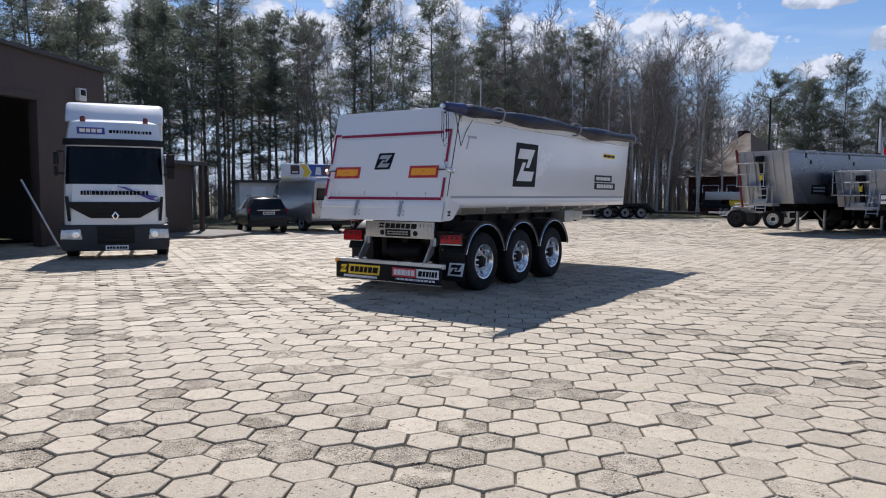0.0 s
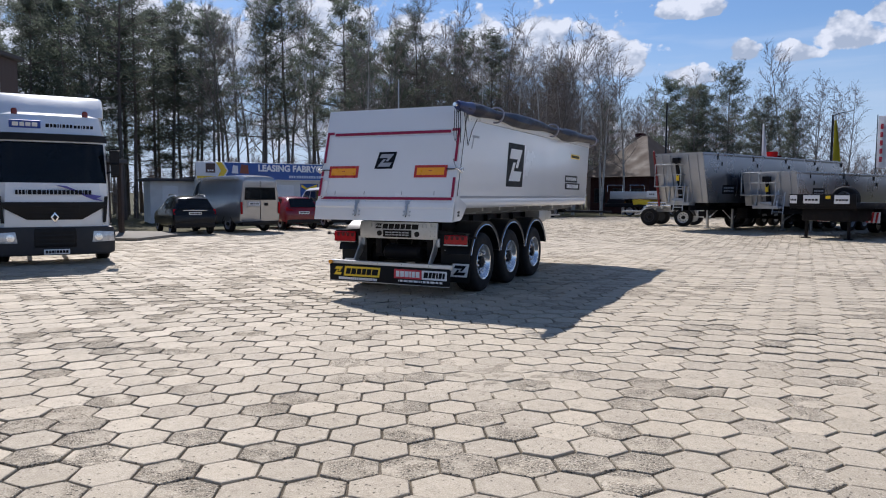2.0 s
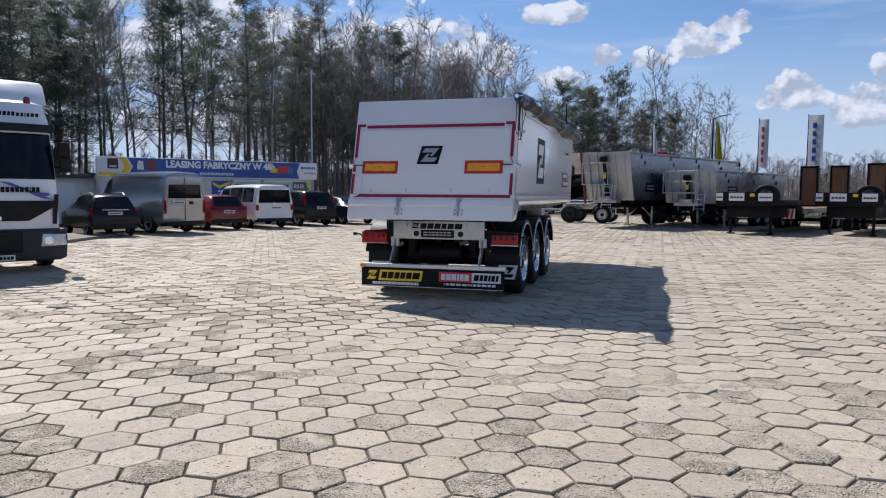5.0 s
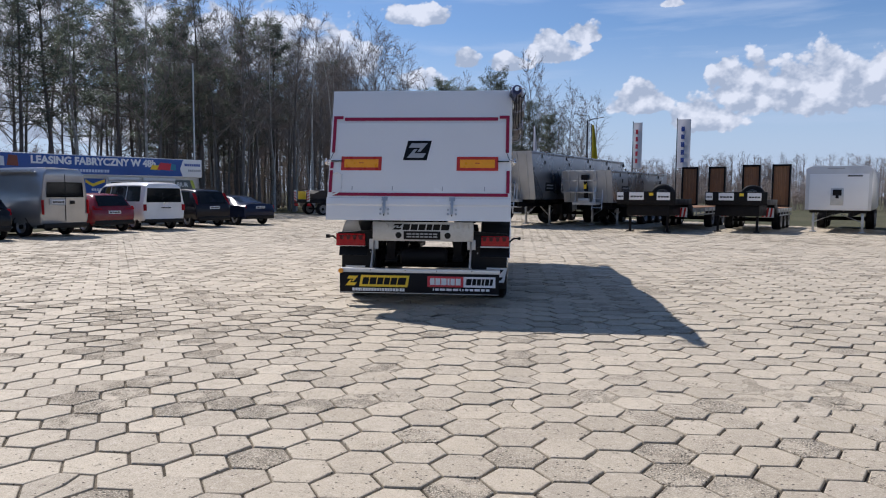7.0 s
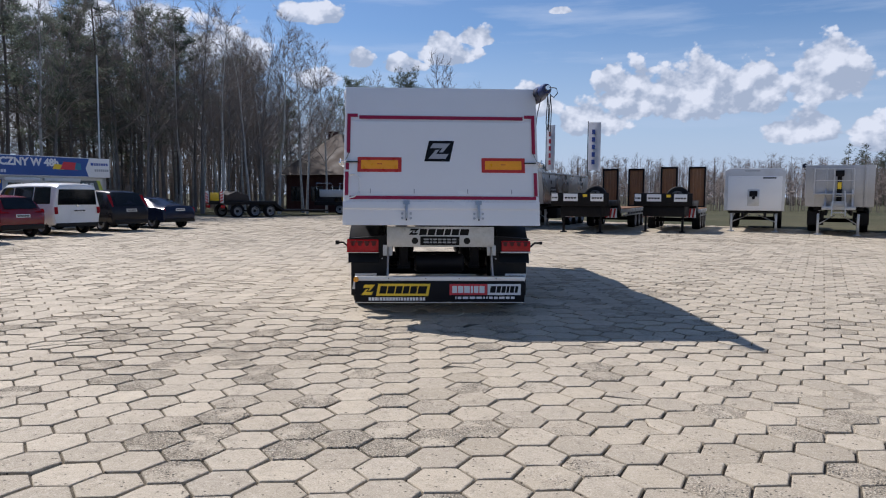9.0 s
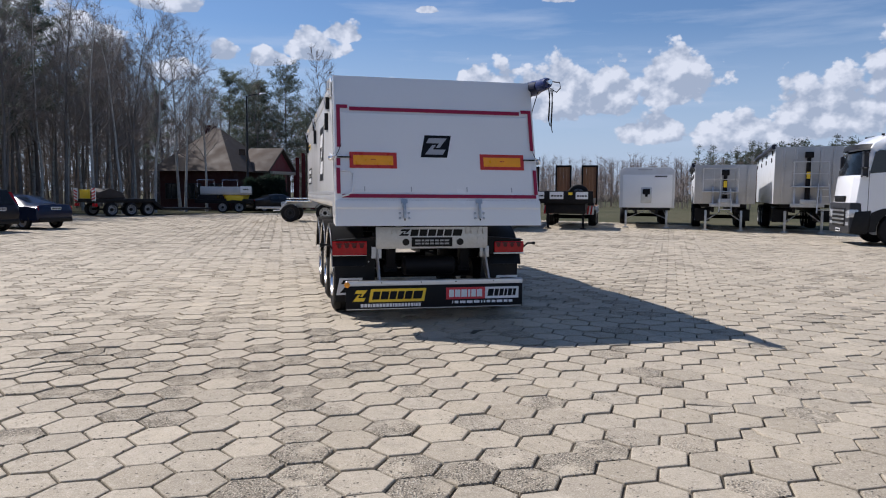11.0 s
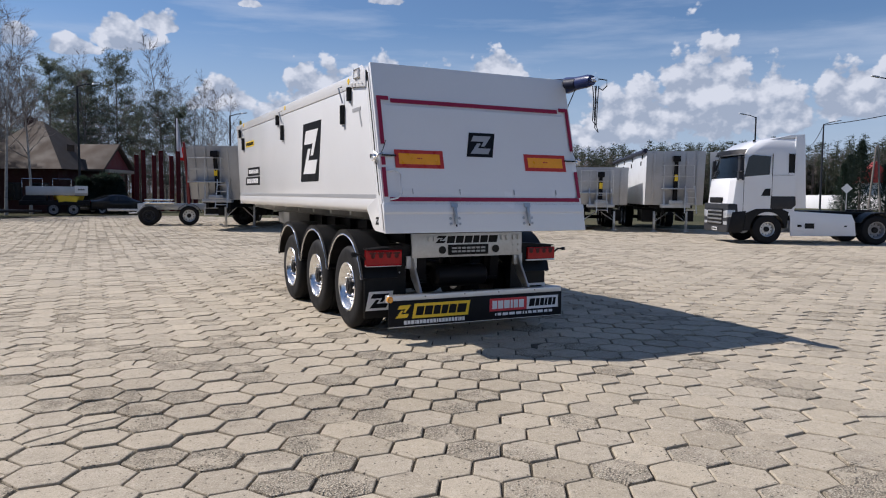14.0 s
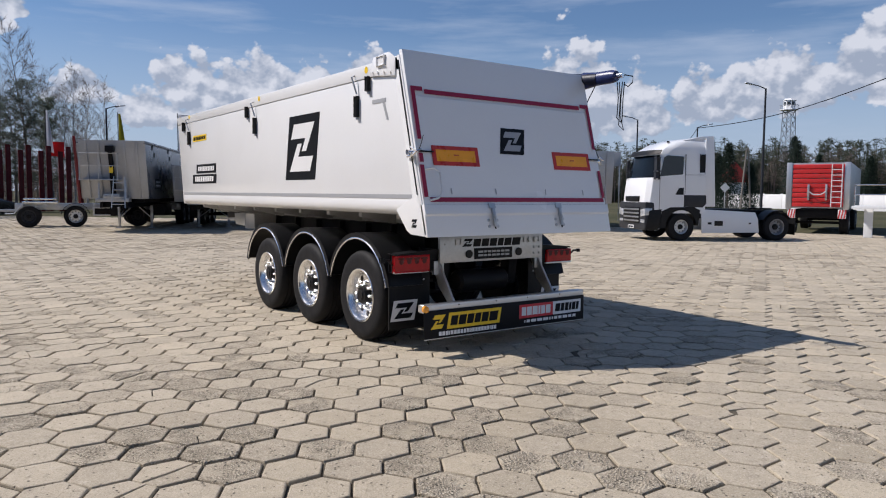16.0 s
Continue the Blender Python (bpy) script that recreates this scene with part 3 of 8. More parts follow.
# ---- the white tipper semi-trailer ----
TX, TILT_BACK = -7.685, 14.8
tip = thing("tipper_trailer", "clean white three-axle tipper semi-trailer with rolled dark blue cover", "semi-trailer", pose(TX, 0, 0))


def tail_y(z):
    return 9.17 + 0.264 * (z - 1.22)


def tail_m(x, z, out=0.0):
    return pose(x, tail_y(z), z, 90 - TILT_BACK) @ pose(0, 0, out)


HULL = material("white_trailer_paint", (0.82, 0.825, 0.83), 0.24, var=0.025, scale=0.7, dirt=0.07, dirt_rgb=(0.55, 0.53, 0.5), coat=0.5)
for s in (-1, 1):
    bm = B()
    prism(bm, [(9.36, 1.54), (16.93, 1.54), (17.20, 2.83), (9.68, 2.84)], "x", s * 1.225, s * 1.275, 0.004)
    part("side_wall", bm, HULL, tip)
    bm = B()
    prism(bm, [(9.68, 2.846), (17.20, 2.836), (17.24, 2.965), (9.72, 2.99)], "x", s * 1.20, s * 1.285, 0.012)
    part("top_rail", bm, HULL, tip)
    bm = B()
    prism(bm, [(s * 1.275, 1.575), (s * 1.283, 1.53), (s * 1.277, 1.475), (s * 1.25, 1.437), (s * 1.205, 1.42), (s * 1.0, 1.415), (s * 1.0, 1.575)], "y", 9.40, 16.93, 0.0)
    part("floor_sill", bm, HULL, tip)
    bm = B()
    box(bm, s * 1.276, s * 1.2785, 9.46, 16.9, 1.585, 1.625)
    part("grey_stripe", bm, GREYFILM, tip, smooth=0)
    # rear post and skirt plate
    bm = B()
    prism(bm, [(9.19, 1.25), (9.23, 1.225), (9.46, 1.235), (9.53, 1.265), (9.73, 1.47), (9.43, 1.60), (9.80, 2.99), (9.69, 3.0)], "x", s * 1.20, s * 1.285, 0.006)
    part("rear_post", bm, HULL, tip)
    bm = B()
    m = (LEFT if s < 0 else RIGHT)
    zmark(bm, 0.12, 0.11, 0.15, pose(s * 1.286, 9.40, 1.345) @ m)
    part("emblem_mark", bm, EMBLEM, tip, smooth=0)
    # dark rubber gasket between gate and post
    bm = B()
    prism(bm, [(tail_y(1.62) + 0.062, 1.62), (tail_y(1.62) + 0.082, 1.62), (tail_y(2.95) + 0.092, 2.95), (tail_y(2.95) + 0.066, 2.95)], "x", s * 1.255, s * 1.288)
    part("gasket", bm, BLACK_PLASTIC, tip, smooth=0)
    emblem(tip, 0.86, 0.80, 0.17, pose(s * 1.2765, 11.94, 2.195) @ m)
    # yellow maker's label and dark contact label
    bm = B()
    plate(bm, 0.72, 0.10, pose(s * 1.2765, 15.98, 2.54) @ m, 0.002, 0.1)
    lab = part("yellow_label", bm, YELLOW, tip, smooth=0)
    bars([0.10, 0.07, 0.07, 0.07, 0.06, 0.07, 0.08], 0.055, 0.018, EMBLEM, lab, pose(s * 1.2790, 15.98, 2.54) @ m, slant=0.15)
    bm = B()
    plate(bm, 1.00, 0.15, pose(s * 1.2765, 15.66, 2.02) @ m, 0.002, 0.1)
    plate(bm, 1.22, 0.15, pose(s * 1.2765, 15.76, 1.85) @ m, 0.002, 0.1)
    lab = part("dark_label", bm, EMBLEM, tip, smooth=0)
    bars([0.07] + [0.06] * 9, 0.075, 0.022, WHITEFILM, lab, pose(s * 1.2790, 15.66, 2.02) @ m, slant=0.1)
    bars([0.07, 0.09, 0.07, 0.07, 0.07, 0.07, 0.07, 0.07, 0.07, 0.07], 0.085, 0.025, WHITEFILM, lab, pose(s * 1.2790, 15.76, 1.85) @ m, slant=0.1)
    bm = B()
    plate(bm, 0.27, 0.04, pose(s * 1.2765, 10.08, 2.585) @ m)
    prism(bm, [(9.97, 2.565), (10.01, 2.565), (9.93, 2.38), (9.89, 2.38)], "x", s * 1.2765, s * 1.279)
    part("grey_mark", bm, GREYFILM, tip, smooth=0)
    # rubber cover hooks with their bent steel arms
    for y in (10.28, 13.74, 16.80) if s < 0 else ():
        for dy, z0, z1 in ((0.0, 2.71, 2.85), (0.24 if y < 11 else -0.30, 2.46, 2.67)):
            bm = B()
            box(bm, s * 1.277, s * 1.315, y + dy - 0.022, y + dy + 0.022, z0, z1, 0.008)
            hook = part("cover_hook", bm, BLACK_PLASTIC, tip)
            bm = B()
            box(bm, s * 1.277, s * 1.295, y + dy - 0.012, y + dy + 0.012, z0 - 0.03, z0, 0.003)
            part("hook_foot", bm, GALV, hook)
        bm = B()
        tube(bm, [(s * 1.285, y + 0.30 if y < 11 else y - 0.25, 2.90), (s * 1.33, y + 0.29 if y < 11 else y - 0.24, 2.88), (s * 1.295, y + 0.24 if y < 11 else y - 0.3, 2.70)], 0.010, 6)
        part("hook_arm", bm, GALV, tip)
    if s < 0:
        for y in (10.33, 13.3, 16.5):
            bm = B()
            lathe(bm, [(0.035, 0), (0.035, 0.003)], 16, pose(-1.288, y, 2.93))
            part("yellow_dot", bm, YELLOW, tip, smooth=0)
    # hinge plates at the rear top corner
    bm = B()
    prism(bm, [(9.74, 2.80), (10.22, 2.85), (10.22, 2.92), (10.16, 3.035), (9.86, 3.05), (9.74, 2.98)], "x", s * 1.285, s * 1.300, 0.004)
    for y in (9.82, 9.94, 10.06, 10.16):
        lathe(bm, [(0.012, 0), (0.012, 0.012), (0.004, 0.016)], 8, pose(s * 1.300 - (0.016 if s < 0 else 0), y, 2.845 + 0.1 * (y - 9.82)))
    box(bm, s * 1.300, s * 1.312, 9.92, 10.06, 2.93, 3.02, 0.012)
    part("hinge_plate", bm, HULL, tip)
    # gate lock at mid height, with wire and cord
    bm = B()
    lathe(bm, [(0.026, -0.05), (0.026, 0.05)], 12, pose(s * 1.30, tail_y(2.03) + 0.05, 2.03))
    tube(bm, [(s * 1.29, tail_y(2.03) - 0.03, 2.05), (s * 1.32, tail_y(2.03) + 0.0, 2.00), (s * 1.30, tail_y(2.03) + 0.12, 1.99)], 0.012, 6)
    tube(bm, [(s * 1.25, tail_y(2.03) - 0.04, 2.06), (s * 1.31, tail_y(2.03) - 0.05, 2.04), (s * 1.33, tail_y(2.03) + 0.02, 2.08)], 0.009, 6)
    part("gate_lock", bm, ALU, tip)
    bm = B()
    tube(bm, [(s * 1.27, tail_y(2.05) - 0.03, 2.05), (s * 1.24, tail_y(2.1) - 0.04, 2.10), (s * 1.20, tail_y(2.2) - 0.05, 2.20)], 0.004, 5)
    box(bm, s * 1.09, s * 1.25, tail_y(2.03) - 0.03, tail_y(2.03) - 0.005, 2.035, 2.05)
    part("lock_cord", bm, BLACK_PLASTIC, tip)

bm = B()
prism(bm, [(16.90, 1.42), (16.95, 1.42), (17.25, 2.96), (17.20, 2.96)], "x", -1.27, 1.27, 0.006)
part("front_wall", bm, HULL, tip)
bm = B()
box(bm, -1.24, 1.24, 9.35, 16.92, 1.43, 1.47)
part("load_floor", bm, HULL, tip)

# tailgate: main sheet, pressed panel, kick plate
bm = B()
prism(bm, [(tail_y(1.50), 1.50), (tail_y(1.50) + 0.06, 1.50), (tail_y(3.05) + 0.06, 3.05), (tail_y(3.05), 3.05)], "x", -1.275, 1.275, 0.010)
gate = part("tailgate", bm, HULL, tip)
bm = B()
t = B()
outer = [(-1.20, 2.60), (1.20, 2.60), (1.22, 1.66), (-1.22, 1.66)]
inner = [(-1.13, 2.58), (1.13, 2.58), (0.93, 1.74), (-0.93, 1.74)]
lo = [t.verts.new((x, (z - 2.1) / 0.967, 0.0)) for x, z in outer]
hi = [t.verts.new((x, (z - 2.1) / 0.967, 0.010)) for x, z in inner]
t.faces.new(hi)
for i in range(4):
    t.faces.new((lo[i], lo[(i + 1) % 4], hi[(i + 1) % 4], hi[i]))
bmesh.ops.recalc_face_normals(t, faces=t.faces[:])
merge(bm, t, tail_m(0, 2.1, 0.0005))
part("pressed_panel", bm, HULL, gate, smooth=8)
bm = B()
prism(bm, [(tail_y(1.22), 1.22), (tail_y(1.22) + 0.05, 1.22), (tail_y(1.53) + 0.05, 1.53), (tail_y(1.53) - 0.02, 1.53), (tail_y(1.44) - 0.022, 1.44), (tail_y(1.42) - 0.008, 1.42)], "x", -1.285, 1.285, 0.006)
part("kick_plate", bm, HULL, gate)
for x in (-0.93, -0.36, 0.34, 0.92):
    bm = B()
    plate(bm, 0.012, 0.06, tail_m(x, 1.66, 0.008))
    part("drain_slot", bm, GREYFILM, gate, smooth=0)

TM = 0.0115
for x, z, w, h in ((0.0, 2.637, 2.18, 0.048), (0.02, 1.575, 2.44, 0.045)):
    bm = B()
    plate(bm, w, h, tail_m(x, z, TM), 0.0015)
    part("reflective_tape", bm, REDTAPE, gate, smooth=0)
for s in (-1, 1):
    for x, z, w, h in ((s * 1.175, 2.66, 0.13, 0.045), (s * 1.225, 2.42, 0.045, 0.54), (s * 1.235, 1.98, 0.045, 0.09), (s * 1.240, 1.755, 0.045, 0.32)):
        if s > 0 and z == 1.98:
            continue
        bm = B()
        plate(bm, w, h, tail_m(x, z, TM + 0.001), 0.0015)
        part("reflective_tape", bm, REDTAPE, gate, smooth=0)
    bm = B()
    plate(bm, 0.575, 0.20, tail_m(s * 0.815, 2.005, 0.012), 0.006)
    refl = part("rear_reflector", bm, REDEDGE, gate, smooth=0)
    bm = B()
    plate(bm, 0.485, 0.118, tail_m(s * 0.815, 2.005, 0.018), 0.002)
    part("reflector_field", bm, ORANGE, refl, smooth=0)
    bars([0.035, 0.02], 0.012, 0.006, REDEDGE, refl, tail_m(s * 0.815, 2.012, 0.0205))
    # toggle latches on the kick plate
    x = -0.46 if s < 0 else 0.48
    bm = B()
    plate(bm, 0.08, 0.05, tail_m(x, 1.51, 0.022), 0.012)
    box(bm, -0.018, 0.018, -0.10, 0.09, 0, 0.028, 0.008, m=tail_m(x, 1.40, 0.022))
    tube(bm, [tail_m(x, 1.45, 0.05) @ Vector((-0.02, 0, 0)), tail_m(x, 1.39, 0.06) @ Vector((0.0, 0, 0)), tail_m(x, 1.30, 0.035) @ Vector((0.0, 0, 0))], 0.009, 6)
    latch = part("toggle_latch", bm, GALV, gate)
    for dx in (-0.055, 0.055):
        for z in (1.37, 1.31):
            bm = B()
            lathe(bm, [(0.016, 0.0), (0.016, 0.008), (0.006, 0.012)], 10, tail_m(x + dx, z, 0.004) @ pose(0, 0, 0, 0, -90, 0))
            part("bolt", bm, GALV, latch)
    bm = B()
    box(bm, -0.008, 0.008, -0.055, 0.055, 0.03, 0.036, m=tail_m(x, 1.33, 0.0))
    part("latch_slot", bm, BLACK_PLASTIC, latch, smooth=0)
emblem(gate, 0.335, 0.285, 0.22, tail_m(-0.03, 2.19, 0.0125), None, GREYFILM)
bm = B()
tube(bm, [tail_m(-1.20, 1.87, 0.01) @ Vector((0, 0, 0)), tail_m(-1.13, 1.87, 0.05) @ Vector((0, 0, 0)), tail_m(-1.07, 1.83, 0.055) @ Vector((0, 0, 0)), tail_m(-1.08, 1.62, 0.055) @ Vector((0, 0, 0)), tail_m(-1.13, 1.58, 0.05) @ Vector((0, 0, 0)), tail_m(-1.20, 1.57, 0.01) @ Vector((0, 0, 0))], 0.011, 8)
part("grab_handle", bm, HULL, gate)

# rolled cover along one top edge, with its straps, end and cords
bm = B()
N, K = 150, 18
rings = []
for i in range(N + 1):
    y = 9.45 + (17.62 - 9.45) * i / N
    near = min(abs(y - c) for c in (10.80, 13.95, 17.15))
    swell = (0.098 + 0.045 * min(1, near / 0.9)) * min(1, 0.72 + 0.5 * (y - 9.45)) * (0.75 + 0.5 * noise.noise((y * 0.7, 3, 1)))
    ring = []
    for k in range(K):
        a = 2 * math.pi * k / K
        wr = 1 + 0.16 * noise.noise((y * 1.6 + 0.9 * math.cos(a), 2.2 * math.sin(a), 2.0 * math.cos(a) + y * 0.3)) + 0.06 * noise.noise((y * 6, a * 2, 4))
        ring.append((1.335 + swell * 1.25 * wr * math.cos(a), y, 3.0 + 0.03 * noise.noise((y * 0.5, 7, 7)) + swell * wr * math.sin(a)))
    rings.append(ring)
loft(bm, rings)
cover = part("rolled_cover", bm, TARP, tip, "rolled dark blue tarpaulin", smooth=50)
STRAP = material("grey_strap", (0.30, 0.30, 0.36), 0.6, var=0.1, scale=12)
for y in (10.80, 13.95, 17.15):
    bm = B()
    tube(bm, [(1.335 + 0.142 * math.cos(a), y + 0.01 * math.sin(3 * a), 3.0 + 0.128 * math.sin(a)) for a in [2 * math.pi * k / 20 for k in range(21)]], 0.016, 6)
    part("strap", bm, STRAP, cover)
BLUE = material("blue_cover_end", (0.02, 0.03, 0.11), 0.35, var=0.2, scale=6, bump=0.003)
bm = B()
lathe(bm, [(0.060, 0.0), (0.075, 0.06), (0.078, 0.30), (0.10, 0.48)], 20, pose(1.345, 9.20, 2.995, 0, 0, 90))
part("cover_end", bm, BLUE, cover)
bm = B()
lathe(bm, [(0.030, 0.0), (0.030, 0.14)], 16, pose(1.345, 9.10, 2.995, 0, 0, 90))
part("roller_shaft", bm, ALU, cover)
bm = B()
for d, zz in ((0.0, 2.46), (0.035, 2.38)):
    tube(bm, [(1.36 + d, 9.20, 2.93), (1.375 + d, 9.19, 2.75), (1.37 + d, 9.20, zz + 0.06), (1.35 + d, 9.11, zz), (1.33 + d, 9.12, zz + 0.08), (1.34 + d, 9.12, 2.75), (1.345 + d, 9.11, 2.92)], 0.006, 5)
tube(bm, [(1.36, 9.11, 3.0), (1.44, 9.04, 2.98), (1.46, 9.06, 2.92), (1.42, 9.09, 2.87), (1.38, 9.12, 2.9)], 0.007, 5)
part("cord", bm, BLACK_PLASTIC, cover)
bm = B()
tube(bm, [(1.33, 9.5, 2.92), (1.30, 9.62, 2.70), (1.295, 9.72, 2.42), (1.30, 9.86, 2.66), (1.32, 10.02, 2.86)], 0.006, 5)
part("cord", bm, BLACK_PLASTIC, cover)

# chassis
SUBFRAME = material("grey_subframe_paint", (0.42, 0.42, 0.42), 0.5, var=0.12, scale=3, dirt=0.3)
for s in (-1, 1):
    bm = B()
    prism(bm, [(9.85, 1.02), (14.2, 1.02), (14.9, 1.12), (16.75, 1.14), (16.75, 1.27), (9.85, 1.27)], "x", s * 0.46, s * 0.54, 0.004)
    for y in (10.2, 10.9, 11.5, 12.2, 12.9, 13.6, 14.3, 15.0, 15.7):
        box(bm, s * 0.54, s * 0.62, y - 0.01, y + 0.01, 1.04, 1.26)
    part("chassis_beam", bm, CHASSIS, tip)
    bm = B()
    box(bm, s * 0.55, s * 0.66, 9.6, 16.7, 1.29, 1.41, 0.01)
    for y in (9.95, 10.75, 11.55, 12.35, 13.15, 13.95, 14.75, 15.55, 16.3):
        prism(bm, [(s * 0.66, 1.28), (s * 1.12, 1.37), (s * 1.12, 1.425), (s * 0.66, 1.425)], "y", y - 0.035, y + 0.035)
    part("body_subframe", bm, SUBFRAME, tip)
    bm = B()
    box(bm, s * 0.62, s * 0.95, 14.35, 14.75, 1.06, 1.30, 0.01)
    prism(bm, [(15.0, 1.22), (16.4, 1.18), (16.4, 1.15), (15.0, 1.17)], "x", s * 0.75, s * 0.80)
    prism(bm, [(14.9, 1.08), (15.45, 1.10), (15.5, 1.28), (14.9, 1.30)], "x", s * 0.80, s * 0.86, 0.004)
    part("front_bracket", bm, GALV, tip)
    for y in (10.57, 11.88, 13.2):
        bm = B()
        prism(bm, [(y - 0.62, 1.02), (y - 0.42, 1.02), (y - 0.46, 0.62), (y - 0.58, 0.62)], "x", s * 0.44, s * 0.56, 0.01)
        box(bm, s * 0.42, s * 0.58, y - 0.55, y + 0.35, 0.58, 0.66, 0.01)
        lathe(bm, [(0.13, -0.15), (0.15, -0.05), (0.15, 0.05), (0.13, 0.15)], 18, pose(s * 0.5, y + 0.32, 0.84, 0, 90, 0))
        part("air_suspension", bm, CHASSIS, tip)
for y in (10.57, 11.88, 13.2):
    bm = B()
    lathe(bm, [(0.065, -0.9), (0.065, 0.9)], 16, pose(0, y, 0.5))
    for s in (-1, 1):
        lathe(bm, [(0.20, -0.07), (0.20, 0.07)], 24, pose(s * 0.8, y, 0.5))
    part("axle", bm, CHASSIS, tip)
    for s in (-1, 1):
        wheel(tip, s * 1.235, y, 0.5, s, 0.5, 0.385, 0.29)
        # mudguard: a thin arched shell with a bright edge
        bm = B()
        arc = [radians(a) for a in range(14, 167, 8)]
        sec = lambda r: [(y + r * math.cos(a), 0.50 + r * math.sin(a)) for a in arc]
        prism(bm, sec(0.70) + sec(0.682)[::-1], "x", s * 0.84, s * 1.262)
        prism(bm, sec(0.70) + sec(0.635)[::-1], "x", s * 1.252, s * 1.268)
        guard = part("mudguard", bm, BLACK_PLASTIC, tip, smooth=40)
        bm = B()
        tube(bm, [(s * 1.268, yy, zz) for yy, zz in sec(0.640)], 0.011, 6)
        part("edge_trim", bm, ALU, guard)
        bm = B()
        tube(bm, [(s * 0.86, yy, zz) for yy, zz in sec(0.704)[3:9]], 0.006, 5)
        part("inner_trim", bm, GALV, guard)
bm = B()
lathe(bm, [(0.10, -0.35), (0.13, -0.32), (0.13, 0.32), (0.10, 0.35)], 20, pose(0, 9.98, 0.66))
part("air_tank", bm, CHASSIS, tip)
bm = B()
lathe(bm, [(0.10, -0.35), (0.13, -0.32), (0.13, 0.32), (0.10, 0.35)], 20, pose(0, 10.0, 1.28))
part("air_tank", bm, CHASSIS, tip)

# rear cross-member, lamps, flaps, bumper
bm = B()
box(bm, -0.73, 0.75, 9.74, 9.78, 0.90, 1.18, 0.006)
for x, z in ((0.62, 0.96), (0.62, 1.03), (0.70, 0.96), (0.70, 1.03), (-0.66, 1.1), (-0.5, 1.12), (0.52, 1.12), (0.66, 1.12)):
    lathe(bm, [(0.013, -0.012), (0.013, 0.0)], 8, pose(x, 9.74, z, 0, 0, 90))
beam = part("rear_beam", bm, GALV, tip, "bare galvanised steel plate")
for x in (-0.48, 0.50, 0.66):
    for dx in (-0.035, 0.035):
        bm = B()
        box(bm, x + dx - 0.018, x + dx + 0.018, 9.722, 9.74, 1.09, 1.15, 0.006)
        part("bracket", bm, GALV, beam)
bm = B()
zmark(bm, 0.17, 0.115, 0.35, pose(-0.36, 9.739, 1.108) @ REAR)
part("emblem_mark", bm, EMBLEM, beam, smooth=0)
bars([0.10, 0.10, 0.10, 0.08, 0.10, 0.12], 0.085, 0.016, EMBLEM, beam, pose(0.06, 9.739, 1.105) @ REAR, slant=0.2)
bm = B()
box(bm, -0.27, 0.27, 9.725, 9.74, 0.925, 1.045, 0.004)
holder = part("plate_holder", bm, EMBLEM, beam)
for z in (0.965, 1.005):
    bars([0.07, 0.035, 0.05, 0.05, 0.05, 0.05, 0.06], 0.022, 0.014, GREYFILM, holder, pose(0, 9.7245, z) @ REAR)
for x in (-0.345, 0.375):
    bm = B()
    lathe(bm, [(0.045, -0.01), (0.045, 0.006)], 20, pose(x, 9.735, 0.985, 0, 0, 90))
    part("plate_lamp", bm, BLACK_PLASTIC, beam)
for s in (-1, 1):
    bm = B()
    box(bm, s * 0.72, s * 1.24, 9.80, 9.90, 0.82, 1.005, 0.012)
    prism(bm, [(s * 0.72, 1.05), (s * 1.25, 1.012), (s * 1.25, 1.0), (s * 0.72, 1.0)], "y", 9.77, 9.95)
    mount = part("lamp_mount", bm, CHASSIS, tip)
    bm = B()
    box(bm, s * 0.86, s * 1.265, 9.765, 9.81, 0.835, 0.985, 0.014, 3)
    lamp = part("tail_lamp", bm, REDGLASS, mount)
    bm = B()
    for k in range(4):
        x = s * (0.91 + 0.095 * k)
        lathe(bm, [(0.030, -0.002), (0.024, 0.004)], 14, pose(x, 9.765, 0.935, 0, 0, -90))
        box(bm, x - 0.04, x + 0.04, 9.761, 9.766, 0.955, 0.975)
    part("lamp_lens", bm, material("pink_lamp_lens", (0.085, 0.010, 0.012), 0.25, spec=0.3) if "pink_lamp_lens" not in bpy.data.materials else bpy.data.materials["pink_lamp_lens"], lamp)
    bm = B()
    box(bm, s * 0.85, s * 1.27, 9.775, 9.805, 0.815, 0.833, 0.003)
    part("lamp_strip", bm, ALU_DULL, lamp)
    bm = B()
    tube(bm, [(s * 1.26, 9.82, 0.89), (s * 1.33, 9.80, 0.955), (s * 1.41, 9.79, 0.955)], 0.013, 8)
    box(bm, s * 1.39, s * 1.43, 9.775, 9.81, 0.935, 0.975, 0.006)
    part("side_marker", bm, BLACK_PLASTIC, mount)
    bm = B()
    box(bm, s * 0.72, s * 1.235, 9.94, 9.955, 0.20, 0.95)
    flap = part("mud_flap", bm, BLACK_PLASTIC, tip)
    bm = B()
    for x in (0.80, 0.96, 1.12, 1.2):
        lathe(bm, [(0.010, -0.004), (0.010, 0.0)], 8, pose(s * x, 9.94, 0.72, 0, 0, 90))
    part("flap_bolts", bm, GALV, flap)
    emblem(flap, 0.30, 0.22, 0.2, pose(s * 1.07 if s > 0 else -1.05, 9.937, 0.40) @ REAR, WHITEFILM, EMBLEM)
    bm = B()
    prism(bm, [(9.78, 0.92), (9.90, 0.92), (9.78, 0.66), (9.56, 0.46), (9.46, 0.46)], "x", s * 0.70, s * 0.725, 0.004)
    box(bm, s * 0.66, s * 0.78, 9.77, 9.81, 0.78, 0.92, 0.004)
    part("bumper_arm", bm, GALV, tip)
bm = B()
